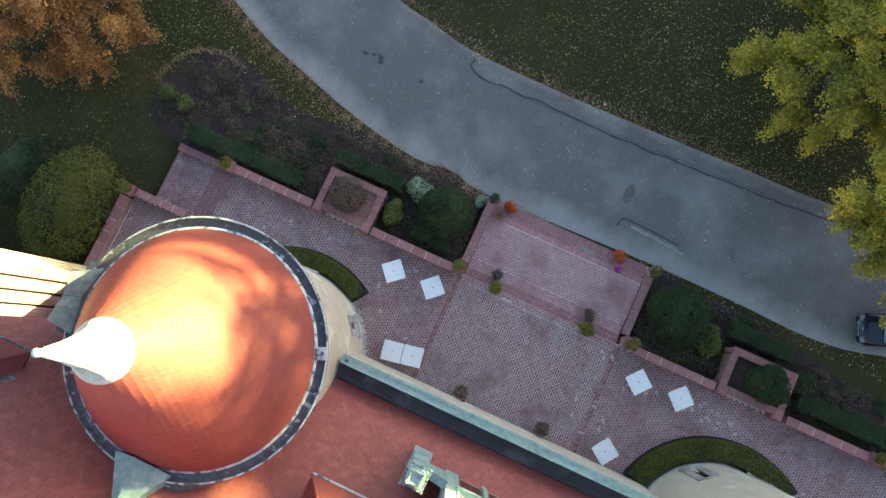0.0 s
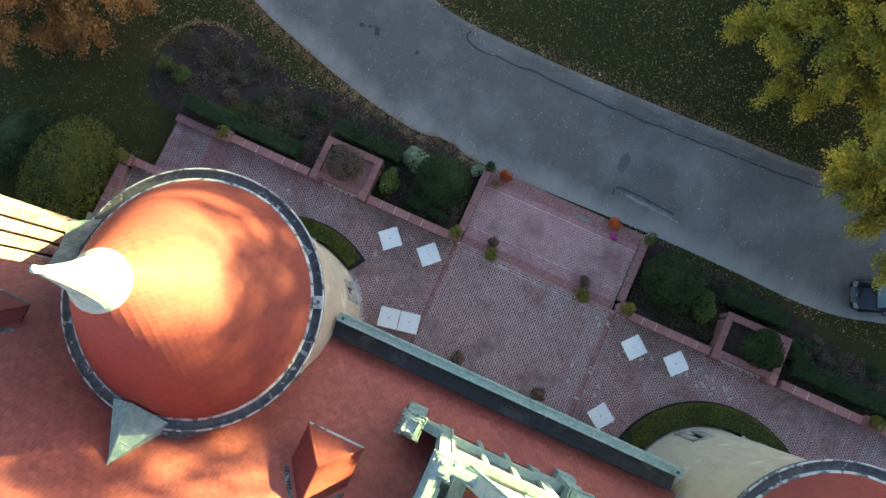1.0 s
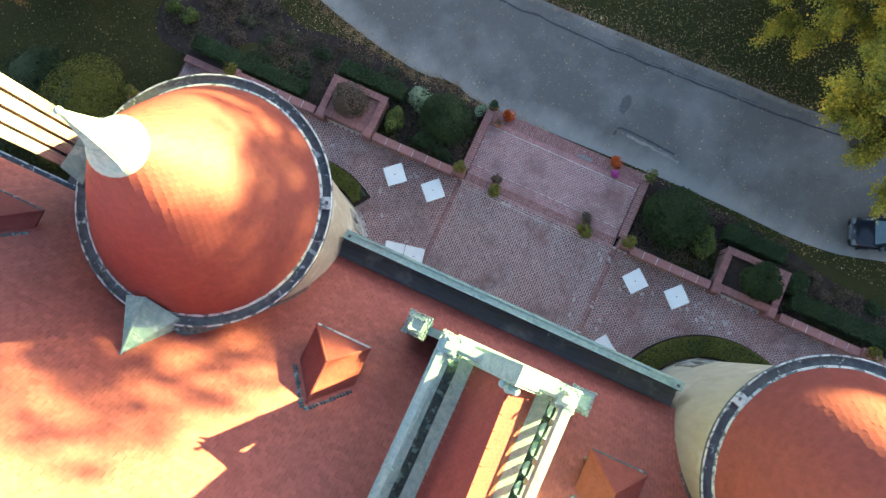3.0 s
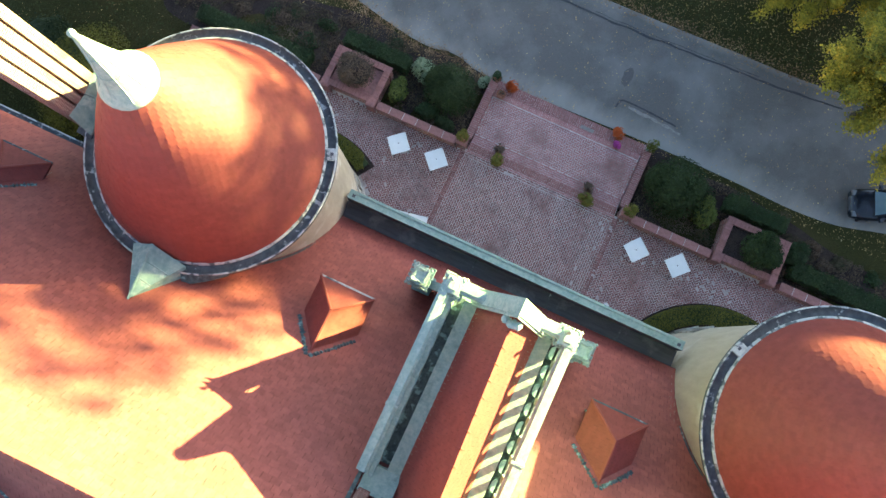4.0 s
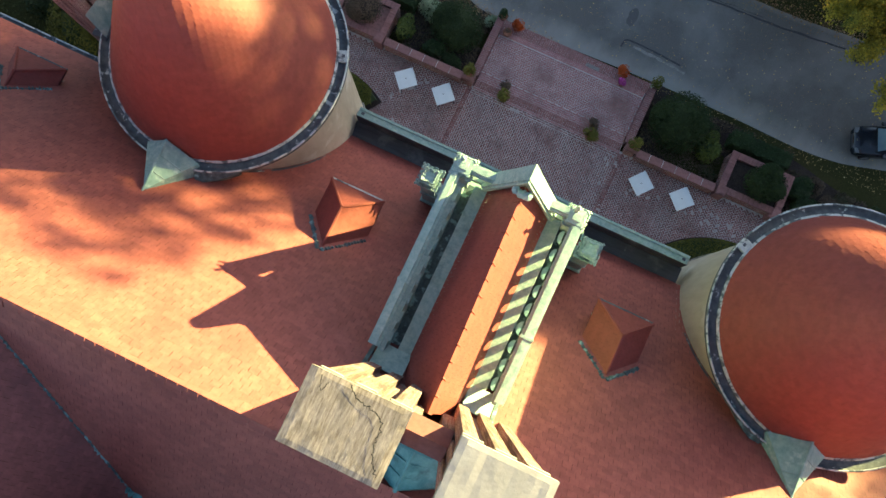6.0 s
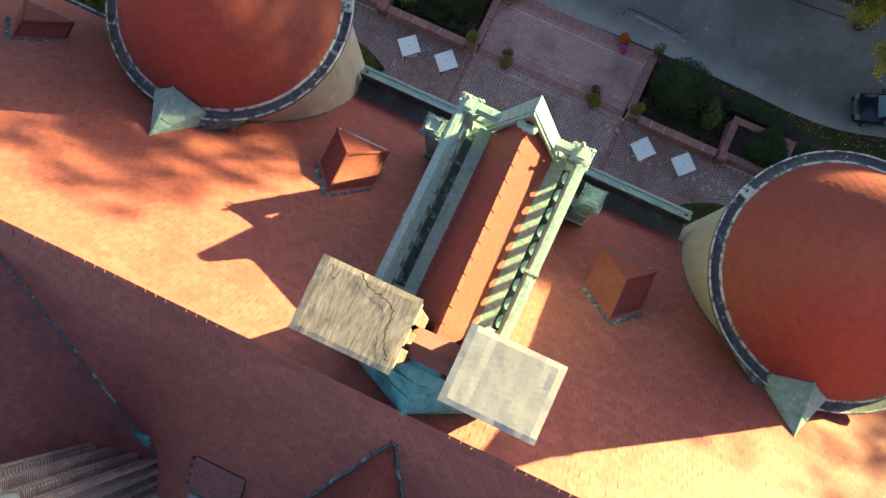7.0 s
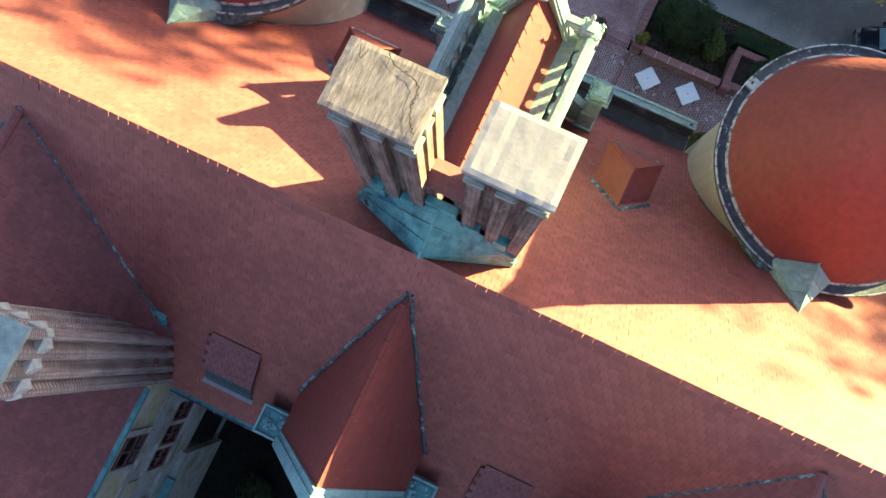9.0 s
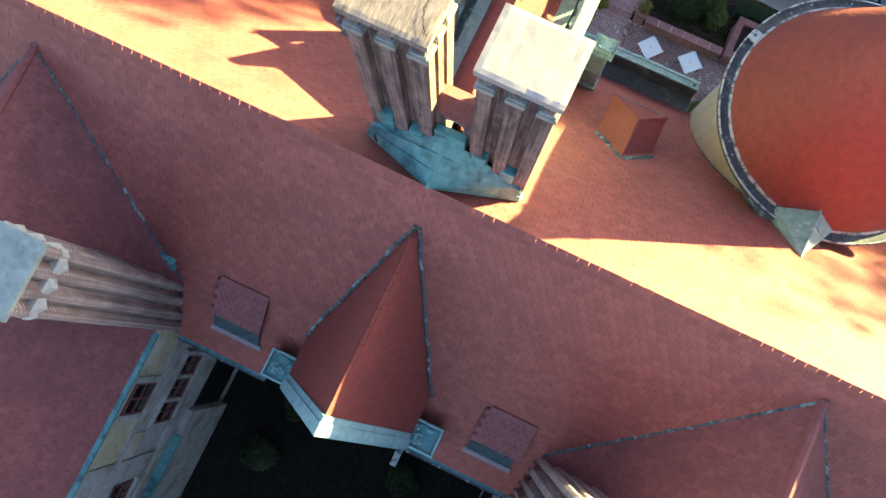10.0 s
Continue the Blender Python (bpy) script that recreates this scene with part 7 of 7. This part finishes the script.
potted(8.5, 8.25, -0.08, 0.24, 0.32, L_BUSH, 360, 0.10, "green plant in a pale pot on the flank wall", M_STONE, 1.7, 115)
potted(8.35, 8.05, -0.08, 0.10, 0.2, L_PALE, 60, 0.06, "small white planted pot on the flank wall", M_WHITE, 1.2, 116)


for i, (x, y, r) in enumerate(((1.2, -22.4, 1.0), (0.6, -25.5, 1.1), (7.6, -23.6, 0.9))):
    shrub("courtyard_shrub", x, y, -0.86, r, r * 0.9, r * 1.1, L_DARK, 1400, 0.13, "straggly shrub in the dark courtyard", "shrub", "courtyard shrubs", seed=130 + i)


# ---- tables ----
def table(x, y, turn, s=1.02):
    t = thing("cafe_table", (0, 0, 0), "white square cafe table with a parasol hole on the terrace", "table", "terrace tables")
    part("tabletop", boxes((-s / 2, s / 2, -s / 2, s / 2, 0.715, 0.75), bevel=0.012), M_WHITE, t, "plain white square tabletop")
    part("parasol_hole", lathe(bmesh.new(), [(0.03, 0.745), (0.03, 0.754), (0.0, 0.754)], 0, 0, 12), M_IRON, t, "dark parasol hole")
    for sx in (-1, 1):
        for sy in (-1, 1):
            part("leg", tube(bmesh.new(), [(sx * s * 0.42, sy * s * 0.42, 0.0), (sx * s * 0.38, sy * s * 0.38, 0.72)], 0.022, 0.022, 8), M_IRON, t)
    part("rail", boxes((-s * 0.4, s * 0.4, -0.02, 0.02, 0.67, 0.715), (-0.02, 0.02, -s * 0.4, s * 0.4, 0.67, 0.715)), M_IRON, t)
    t.matrix_basis = pose(x, y, 0.004, 0, 0, turn)
    return t


tb = table(-3.8, 2.58, 41)
for x, y, a in ((-1.63, 2.64, 43), (9.82, 2.62, 50), (12.06, 2.75, 46), (9.62, -1.22, 55)):
    copy_thing(tb, pose(x, y, 0.004, 0, 0, a))
for x, y in ((-2.14, -1.16), (-1.10, -0.96)):
    copy_thing(tb, pose(x, y, 0.004, 0, 0, 11))

# ---- parked car ----
def car(x, y, z, turn):
    c = thing("parked_car", (0, 0, 0), "black parked estate car with a glass sunroof on the drive", "car")
    # body outline lofted through sections along its length: (x, half width, sill, shoulder height)
    secs = [(0.0, 0.62, 0.42, 0.62), (0.12, 0.80, 0.30, 0.74), (0.5, 0.89, 0.24, 0.86), (1.2, 0.92, 0.22, 0.95), (2.0, 0.93, 0.22, 1.0), (3.4, 0.93, 0.22, 1.02), (4.2, 0.90, 0.26, 1.02), (4.55, 0.80, 0.34, 0.95), (4.65, 0.66, 0.45, 0.8)]
    bm = bmesh.new()
    rings = []
    for sx, hw, z0, z1 in secs:
        ring = [(-hw * 0.92, z0), (-hw, (z0 + z1) * 0.45), (-hw, z1 * 0.86), (-hw * 0.9, z1), (-hw * 0.4, z1 + 0.05), (hw * 0.4, z1 + 0.05), (hw * 0.9, z1), (hw, z1 * 0.86), (hw, (z0 + z1) * 0.45), (hw * 0.92, z0)]
        rings.append([bm.verts.new((sx, yy, zz)) for yy, zz in ring])
    for a, b in zip(rings, rings[1:]):
        for i in range(10):
            bm.faces.new((a[i], a[(i + 1) % 10], b[(i + 1) % 10], b[i]))
    bm.faces.new(rings[0])
    bm.faces.new(rings[-1])
    body = part("body", bm, M_CARPAINT, c, "black glossy car body", smooth=True)
    bm = bmesh.new()
    base = [(1.10, 0.82), (4.5, 0.80)]
    vlo = [bm.verts.new(p) for p in ((1.10, -0.82, 0.98), (1.10, 0.82, 0.98), (4.5, 0.80, 1.0), (4.5, -0.80, 1.0))]
    vhi = [bm.verts.new(p) for p in ((1.95, -0.64, 1.45), (1.95, 0.64, 1.45), (3.75, 0.62, 1.46), (3.75, -0.62, 1.46))]
    for i in range(4):
        bm.faces.new((vlo[i], vlo[(i + 1) % 4], vhi[(i + 1) % 4], vhi[i]))
    bm.faces.new(vhi)
    bm.faces.new(vlo)
    bmesh.ops.bevel(bm, geom=bm.edges[:], offset=0.05, segments=2, affect="EDGES")
    cabin = part("cabin", bm, M_CARPAINT, c)
    for nm, pts in (("windscreen", [(1.20, -0.70, 1.045), (1.20, 0.70, 1.045), (1.90, 0.57, 1.435), (1.90, -0.57, 1.435)]), ("rear_window", [(4.42, 0.66, 1.05), (4.42, -0.66, 1.05), (3.82, -0.54, 1.43), (3.82, 0.54, 1.43)])):
        bm = bmesh.new()
        a, b, d = Vector(pts[0]), Vector(pts[1]), Vector(pts[3])
        nn = (b - a).cross(d - a).normalized()
        if nn.z < 0:
            nn = -nn
        prism(bm, [Vector(p) + nn * 0.012 for p in pts], nn * 0.02)
        part(nm, bm, M_CARGLASS_SKY, cabin, "car glass with a pale sky reflection in its colour")
    part("sunroof", boxes((2.2, 3.1, -0.46, 0.46, 1.465, 1.482), bevel=0.01), M_CARGLASS_SKY, cabin, "glass sunroof with the sky's reflection in its colour")
    for sy in (-1, 1):
        bm = bmesh.new()
        prism(bm, [(1.55, sy * 0.755, 1.06), (4.1, sy * 0.745, 1.08), (3.7, sy * 0.655, 1.38), (2.05, sy * 0.665, 1.38)], (0, sy * 0.02, 0.004))
        part("side_window", bm, M_CARGLASS_SKY, cabin)
        part("headlamp", boxes((0.06, 0.34, sy * 0.62 - 0.16, sy * 0.62 + 0.16, 0.66, 0.80), bevel=0.03), M_LAMPGLASS, body, "clear headlamp")
        part("mirror", boxes((1.42, 1.62, sy * 1.0 - 0.1, sy * 1.0 + 0.1, 0.98, 1.12), bevel=0.03), M_CARPAINT, body)
    part("grille", boxes((-0.01, 0.06, -0.42, 0.42, 0.46, 0.68), bevel=0.02), M_CHROME, body, "chrome grille")
    part("bonnet_badge", boxes((0.16, 0.26, -0.09, 0.09, 0.80, 0.815), bevel=0.01), M_CHROME, body)
    for wx in (0.85, 3.75):
        for sy in (-1, 1):
            bm = lathe(bmesh.new(), [(0.2, -0.11), (0.31, -0.11), (0.335, -0.07), (0.335, 0.07), (0.31, 0.11), (0.2, 0.11)], 0, 0, 24)
            bmesh.ops.rotate(bm, cent=(0, 0, 0), matrix=Matrix.Rotation(radians(90), 3, "X"), verts=bm.verts)
            bmesh.ops.translate(bm, vec=(wx, sy * 0.82, 0.335), verts=bm.verts)
            wheel = part("wheel", bm, M_RUBBER, c, "black tyre")
            bm = lathe(bmesh.new(), [(0.0, -0.115), (0.2, -0.115), (0.21, 0.115), (0.0, 0.115)], 0, 0, 20)
            bmesh.ops.rotate(bm, cent=(0, 0, 0), matrix=Matrix.Rotation(radians(90), 3, "X"), verts=bm.verts)
            bmesh.ops.translate(bm, vec=(wx, sy * 0.82, 0.335), verts=bm.verts)
            part("rim", bm, M_CHROME, wheel, "alloy rim")
    c.matrix_basis = pose(x, y, z, 0, 0, turn) @ Matrix.Diagonal((0.95, 0.92, 0.98, 1))
    return c


car(19.38, 9.98, -0.975, 20)


# ---- trees ----
def tree(name, x, y, z, h, spread, leaf, n, size, label, seed, clumps=60, low=0.25):
    """Trunk, forking limbs, and leaves in loose sprays round the limb ends."""
    r = random.Random(seed)
    random.seed(seed)
    t = thing(name, (x, y, z), label, "tree")
    part("trunk", tube(bmesh.new(), [(x, y, z - 0.1), (x + 0.1, y, z + h * 0.2), (x, y + 0.15, z + h * 0.5), (x + 0.15, y, z + h * 0.85)], 0.34, 0.06, 10), M_BARK, t)
    hp = Heap()
    limbs = bmesh.new()
    for i in range(clumps):
        a = r.uniform(0, 6.283)
        f = r.uniform(low, 1.0)
        reach = spread * (1.0 - 0.62 * max(0, f - 0.45) / 0.55) * math.sqrt(r.uniform(0.12, 1.0)) * (0.8 + 0.35 * noise.noise((a * 1.3, f * 3, seed)))
        base = Vector((x, y, z + h * max(0.15, f * 0.72)))
        end = Vector((x + reach * math.cos(a), y + reach * math.sin(a), z + h * f + r.uniform(-0.3, 0.5)))
        midp = base.lerp(end, 0.55) + Vector((0, 0, 0.25))
        tube(limbs, [base, midp, end], 0.07, 0.015, 5)
        sprays = r.randint(5, 8)
        for s in range(sprays):
            d = Vector((math.cos(a + r.gauss(0, 0.7)), math.sin(a + r.gauss(0, 0.7)), r.gauss(-0.08, 0.22)))
            o = midp.lerp(end, r.uniform(0.3, 1.0))
            ln = r.uniform(0.3, 1.1)
            m = n // (clumps * 6)
            for k in range(m):
                q = k / m
                p = o + d * ln * q + Vector((r.gauss(0, 0.20), r.gauss(0, 0.20), r.gauss(0, 0.15) - 0.18 * q * q))
                hp.leaf(p, size, (0.2 * d.x, 0.2 * d.y, 0.9))
    part("branchwork", limbs, M_BARK, t)
    hp.put("crown", leaf, t)
    return t


tree("yellowing_tree", 13.5, 22.2, -1.03, 9.0, 7.4, L_YELLOW, 190000, 0.125, "broad maple turning from green to yellow on the lawn", 3, 120, low=0.3)
tree("yellowing_tree", 18.2, 14.9, -1.03, 11.5, 6.6, L_YELLOW, 170000, 0.125, "tall maple turning from green to yellow by the drive", 8, 110, low=0.5)
tree("orange_tree", -25.6, 8.0, -0.7, 7.6, 5.6, L_ORANGE, 100000, 0.14, "broad maple in rusty orange autumn leaf", 4, 120)

# ---- the wood that shades the forecourt ----
wood = Heap()
wr = random.Random(77)
trunks = Heap()
side_v = Vector((-SUN_DIR.y, SUN_DIR.x, 0)).normalized()
fwd = Vector((SUN_DIR.x, SUN_DIR.y, 0)).normalized()
random.seed(78)
WOOD_D, WOOD_H = 90.0, 28.2
for i in range(60):
    across = -66 + 132 * (i + wr.uniform(-0.3, 0.3)) / 59
    c = Vector((4, -3, 0)) + fwd * (WOOD_D + wr.uniform(-5, 9)) + side_v * across
    hh = WOOD_H + 4.3 * math.exp(-((across - 6.3) / 3.2) ** 4) + 2.0 * math.exp(-((across + 6.8) / 1.5) ** 2) - 1.1 * math.exp(-((across - 2.5) / 4.5) ** 4) - 1.5 * math.exp(-((across - 0.7) / 2.2) ** 4) - 1.3 * math.exp(-((across + 17.0) / 7.0) ** 2) + 4.6 * math.exp(-((across - 13.0) / 1.5) ** 2) + 2.5 * math.exp(-((across + 4.5) / 1.5) ** 2) - 3.8 * math.exp(-((across + 9.6) / 1.9) ** 2) + wr.uniform(-1.6, 1.6)
    rad = wr.uniform(3.0, 4.4)
    for k in range(2800):
        f = wr.random() ** 1.2
        rr = rad * (1.2 - 0.85 * max(0.0, f - 0.45)) * math.sqrt(wr.random())
        a = wr.uniform(0, 6.283)
        wood.leaf((c.x + rr * math.cos(a), c.y + rr * math.sin(a), -1 + hh * (0.02 + 0.98 * f)), 1.4 if f < 0.84 else 0.6, fwd)
    trunks.block((c.x - 0.25, c.y - 0.25, -1.1), (0.5, 0, 0), (0, 0.5, 0), (0, 0, hh * 0.8))
    if -1.0 < across < 7.0:
        for k in range(230):
            rr = rad * 0.9 * math.sqrt(wr.random())
            a = wr.uniform(0, 6.283)
            wood.leaf((c.x + rr * math.cos(a), c.y + rr * math.sin(a), -1 + hh + 2.3 * wr.random() ** 1.5), 0.6, fwd)
    if across < -11.0:
        for k in range(90):
            rr = rad * 0.9 * math.sqrt(wr.random())
            a = wr.uniform(0, 6.283)
            wood.leaf((c.x + rr * math.cos(a), c.y + rr * math.sin(a), -1 + hh + 4.0 * wr.random() ** 1.3), 0.6, fwd)
    if -10.0 < across < -3.0:
        for k in range(1500):
            rr = 2.8 * math.sqrt(wr.random())
            a = wr.uniform(0, 6.283)
            wood.leaf((c.x + rr * math.cos(a), c.y + rr * math.sin(a), -1 + hh * wr.uniform(0.72, 0.97)), 1.0, fwd)
    # undergrowth and lower trees close the gaps between the crowns
    b = c + fwd * 9 + side_v * 1.1
    for k in range(1500):
        rr = 3.4 * math.sqrt(wr.random())
        a = wr.uniform(0, 6.283)
        wood.leaf((b.x + rr * math.cos(a), b.y + rr * math.sin(a), -1 + (min(hh, WOOD_H) - 2.2) * wr.random() ** 0.8), 1.5, fwd)
wo = wood.put("distant_wood", L_FOREST)
tagged(wo, "distant autumn wood beyond the lawn", "wood", kind="stuff")
tr = trunks.put("distant_trunks", M_BARK)
tagged(tr, "bare trunks of the distant wood", "wood", kind="stuff")

# ---- low growth in the beds ----
cover = Heap()
cr = random.Random(15)
random.seed(16)
n = 0
while n < 24000:
    x, y = cr.uniform(-19.8, 24), cr.uniform(4.4, 9.6)
    if -0.9 < x < 8.7 or (x < -17.3 and (x + 17.6) ** 2 + (y - 7.0) ** 2 > 6.2) or y > (9.0 if x < -13 else 8.3) or (x > 13.3 and x < 17.2 and y < 6.4) or (-9.2 < x < -5.7 and y < 6.4) or (x > 17 and y > 7.2):
        continue
    if noise.noise((x * 0.8, y * 0.8, 7)) < -0.12:
        continue
    cover.leaf((x, y, ground_z(x, y) + cr.uniform(0.05, 0.35)), cr.uniform(0.05, 0.12))
    n += 1
co = cover.put("bed_growth", leaf_mat("bed_growth_leaf", (0.035, 0.042, 0.018), (0.11, 0.075, 0.055), (0.17, 0.13, 0.085)))
tagged(co, "fading brown and olive growth covering the beds", "plants", kind="stuff")

# ---- fallen leaves ----
fall = Heap()
fr = random.Random(9)
random.seed(10)


def side_of_road(x, y):
    """0 on the road, 1 on the far lawn, -1 on the near side."""
    def at(line):
        best = None
        for a, b in zip(line, line[1:]):
            if min(a.x, b.x) <= x <= max(a.x, b.x) and abs(b.x - a.x) > 1e-6:
                best = a.y + (b.y - a.y) * (x - a.x) / (b.x - a.x)
        return best
    n_, f_ = at(near_r), at(far_r)
    if n_ is None or f_ is None:
        return 1
    return 1 if y > f_ else (-1 if y < n_ else 0)


made = 0
while made < 44000:
    x, y = fr.uniform(-30, 30), fr.uniform(-2, 34)
    s = side_of_road(x, y)
    if s == 0:
        if fr.random() > 0.16:
            continue
        z = -0.96
    elif s == 1:
        if fr.random() > 0.30 + 0.4 * noise.noise((x * 0.15, y * 0.15, 4)) + 0.5 * smooth_step(-6, 10, x):
            continue
        z = -1.0
    else:
        near_edge = y > 8.0 or x < -17.5
        if not near_edge or fr.random() > (0.7 if y > 7.5 else 0.10) or (-18 < x < 24 and y < 8):
            continue
        z = ground_z(x, y) + 0.04
    fall.leaf((x, y, z), fr.choice((0.035, 0.045, 0.05, 0.06, 0.08)))
    made += 1
fo = fall.put("fallen_leaves", L_FALL)
tagged(fo, "pale yellow fallen leaves scattered over lawn and drive", "leaves", kind="stuff")
verge = Heap()
for i in range(15000):
    k = fr.uniform(0.10, 0.46)
    p = near_r[int(k * (len(near_r) - 1))]
    wide = 0.45 if i % 3 == 0 else 0.2
    verge.leaf((p.x + fr.gauss(-wide * 0.7, wide), p.y + fr.gauss(-wide, wide), -0.95), fr.uniform(0.04, 0.09))
for i in range(7000):
    k = fr.uniform(0.2, 0.8)
    p = far_r[int(k * (len(far_r) - 1))]
    verge.leaf((p.x + fr.gauss(0, 0.3), p.y + fr.gauss(0.15, 0.3), -0.965), fr.uniform(0.05, 0.11))
for i in range(900):
    a = radians(fr.uniform(60, 260))
    verge.leaf((-17.6 + 2.75 * math.cos(a) + fr.gauss(0, 0.1), 7.0 + 2.75 * math.sin(a) + fr.gauss(0, 0.1), ground_z(-19, 7) + 0.08), fr.uniform(0.05, 0.10))
vo = verge.put("fallen_leaves", L_DRIFT)
tagged(vo, "drift of brown and yellow leaves along the drive edge", "leaves", kind="stuff")

# ---- grass blades on the lawns in view ----
blades = Heap()
gr = random.Random(51)
random.seed(52)
made = 0
while made < 60000:
    x, y = gr.uniform(-30, 26), gr.uniform(-6, 32)
    s = side_of_road(x, y)
    if s == 0 or (s < 0 and (x > -17.6 or (x + 17.6) ** 2 + (y - 7.0) ** 2 < 7.5)):
        continue
    if gr.random() > 0.62 + 0.6 * noise.noise((x * 0.35, y * 0.35, 9)):
        made += 1
        continue
    blades.leaf((x, y, ground_z(x, y) + 0.04), gr.uniform(0.06, 0.15), (0, 0, 0.6))
    made += 1
bo = blades.put("grass_tufts", L_BLADE)
tagged(bo, "short uneven grass tufts over the lawn", "grass", kind="stuff")

# ---- single tiles on the stretch of roof nearest the flight ----
def single_tiles(parent, origin, u, v, lo, hi, s0, rows, w, step, lift, material, most=300):
    """Tiles laid one by one, all of one shape."""
    origin, u, v = Vector(origin), Vector(u).normalized(), Vector(v).normalized()
    nrm = u.cross(v).normalized()
    if nrm.z < 0:
        nrm = -nrm
    g = 0.004
    e = step * 1.06
    vs = [(g, 0, lift), (w - g, 0, lift), (w - g, e, 0.004), (g, e, 0.004), (g, 0, 0), (w - g, 0, 0)]
    first = raw("tile", vs, [(0, 1, 2, 3), (4, 5, 1, 0)], material, parent)
    turn = Matrix((u, v, nrm)).transposed().to_4x4()
    n = 0
    for k in range(rows):
        x = math.floor(lo / w) * w + ((s0 + k) % 2) * w / 2
        while x < hi:
            at = origin + u * x + v * ((s0 + k) * step)
            if tile_patch(at + u * w / 2 + v * step / 2):
                ob = first
                if n:
                    ob = new("tile", first.data)
                    ob.parent = parent
                    ob.matrix_parent_inverse = first.matrix_parent_inverse
                ob.matrix_basis = Matrix.Translation(at + nrm * random.uniform(-0.002, 0.003)) @ turn @ pose(0, random.uniform(-0.008, 0.008), 0, random.uniform(-0.3, 0.3), random.uniform(-0.3, 0.3), random.uniform(-0.3, 0.3))
                n += 1
            x += w


random.seed(21)
single_tiles(roof, (0, BACK_Y, BACK_Z), (1, 0, 0), (0, RIDGE_Y - BACK_Y, RIDGE_Z - BACK_Z), 6.0, 14.4, int((slope_b - 3.2) / 0.24), 14, 0.30, 0.24, 0.006, M_TILE)

# ---- single bricks of the terrace before the steps ----
brick = None
for f in loose:
    at = Vector((sum(paving_v[i][0] for i in f) / 4, sum(paving_v[i][1] for i in f) / 4, paving_v[f[0]][2]))
    if brick is None:
        brick = part("brick", boxes((-0.0415, 0.0415, -0.099, 0.099, -0.03, 0.0)), M_PAVER, terrace)
        ob = brick
    else:
        ob = new("brick", brick.data)
        ob.parent = terrace
        ob.matrix_parent_inverse = brick.matrix_parent_inverse
    ob.matrix_basis = Matrix.Translation(at)
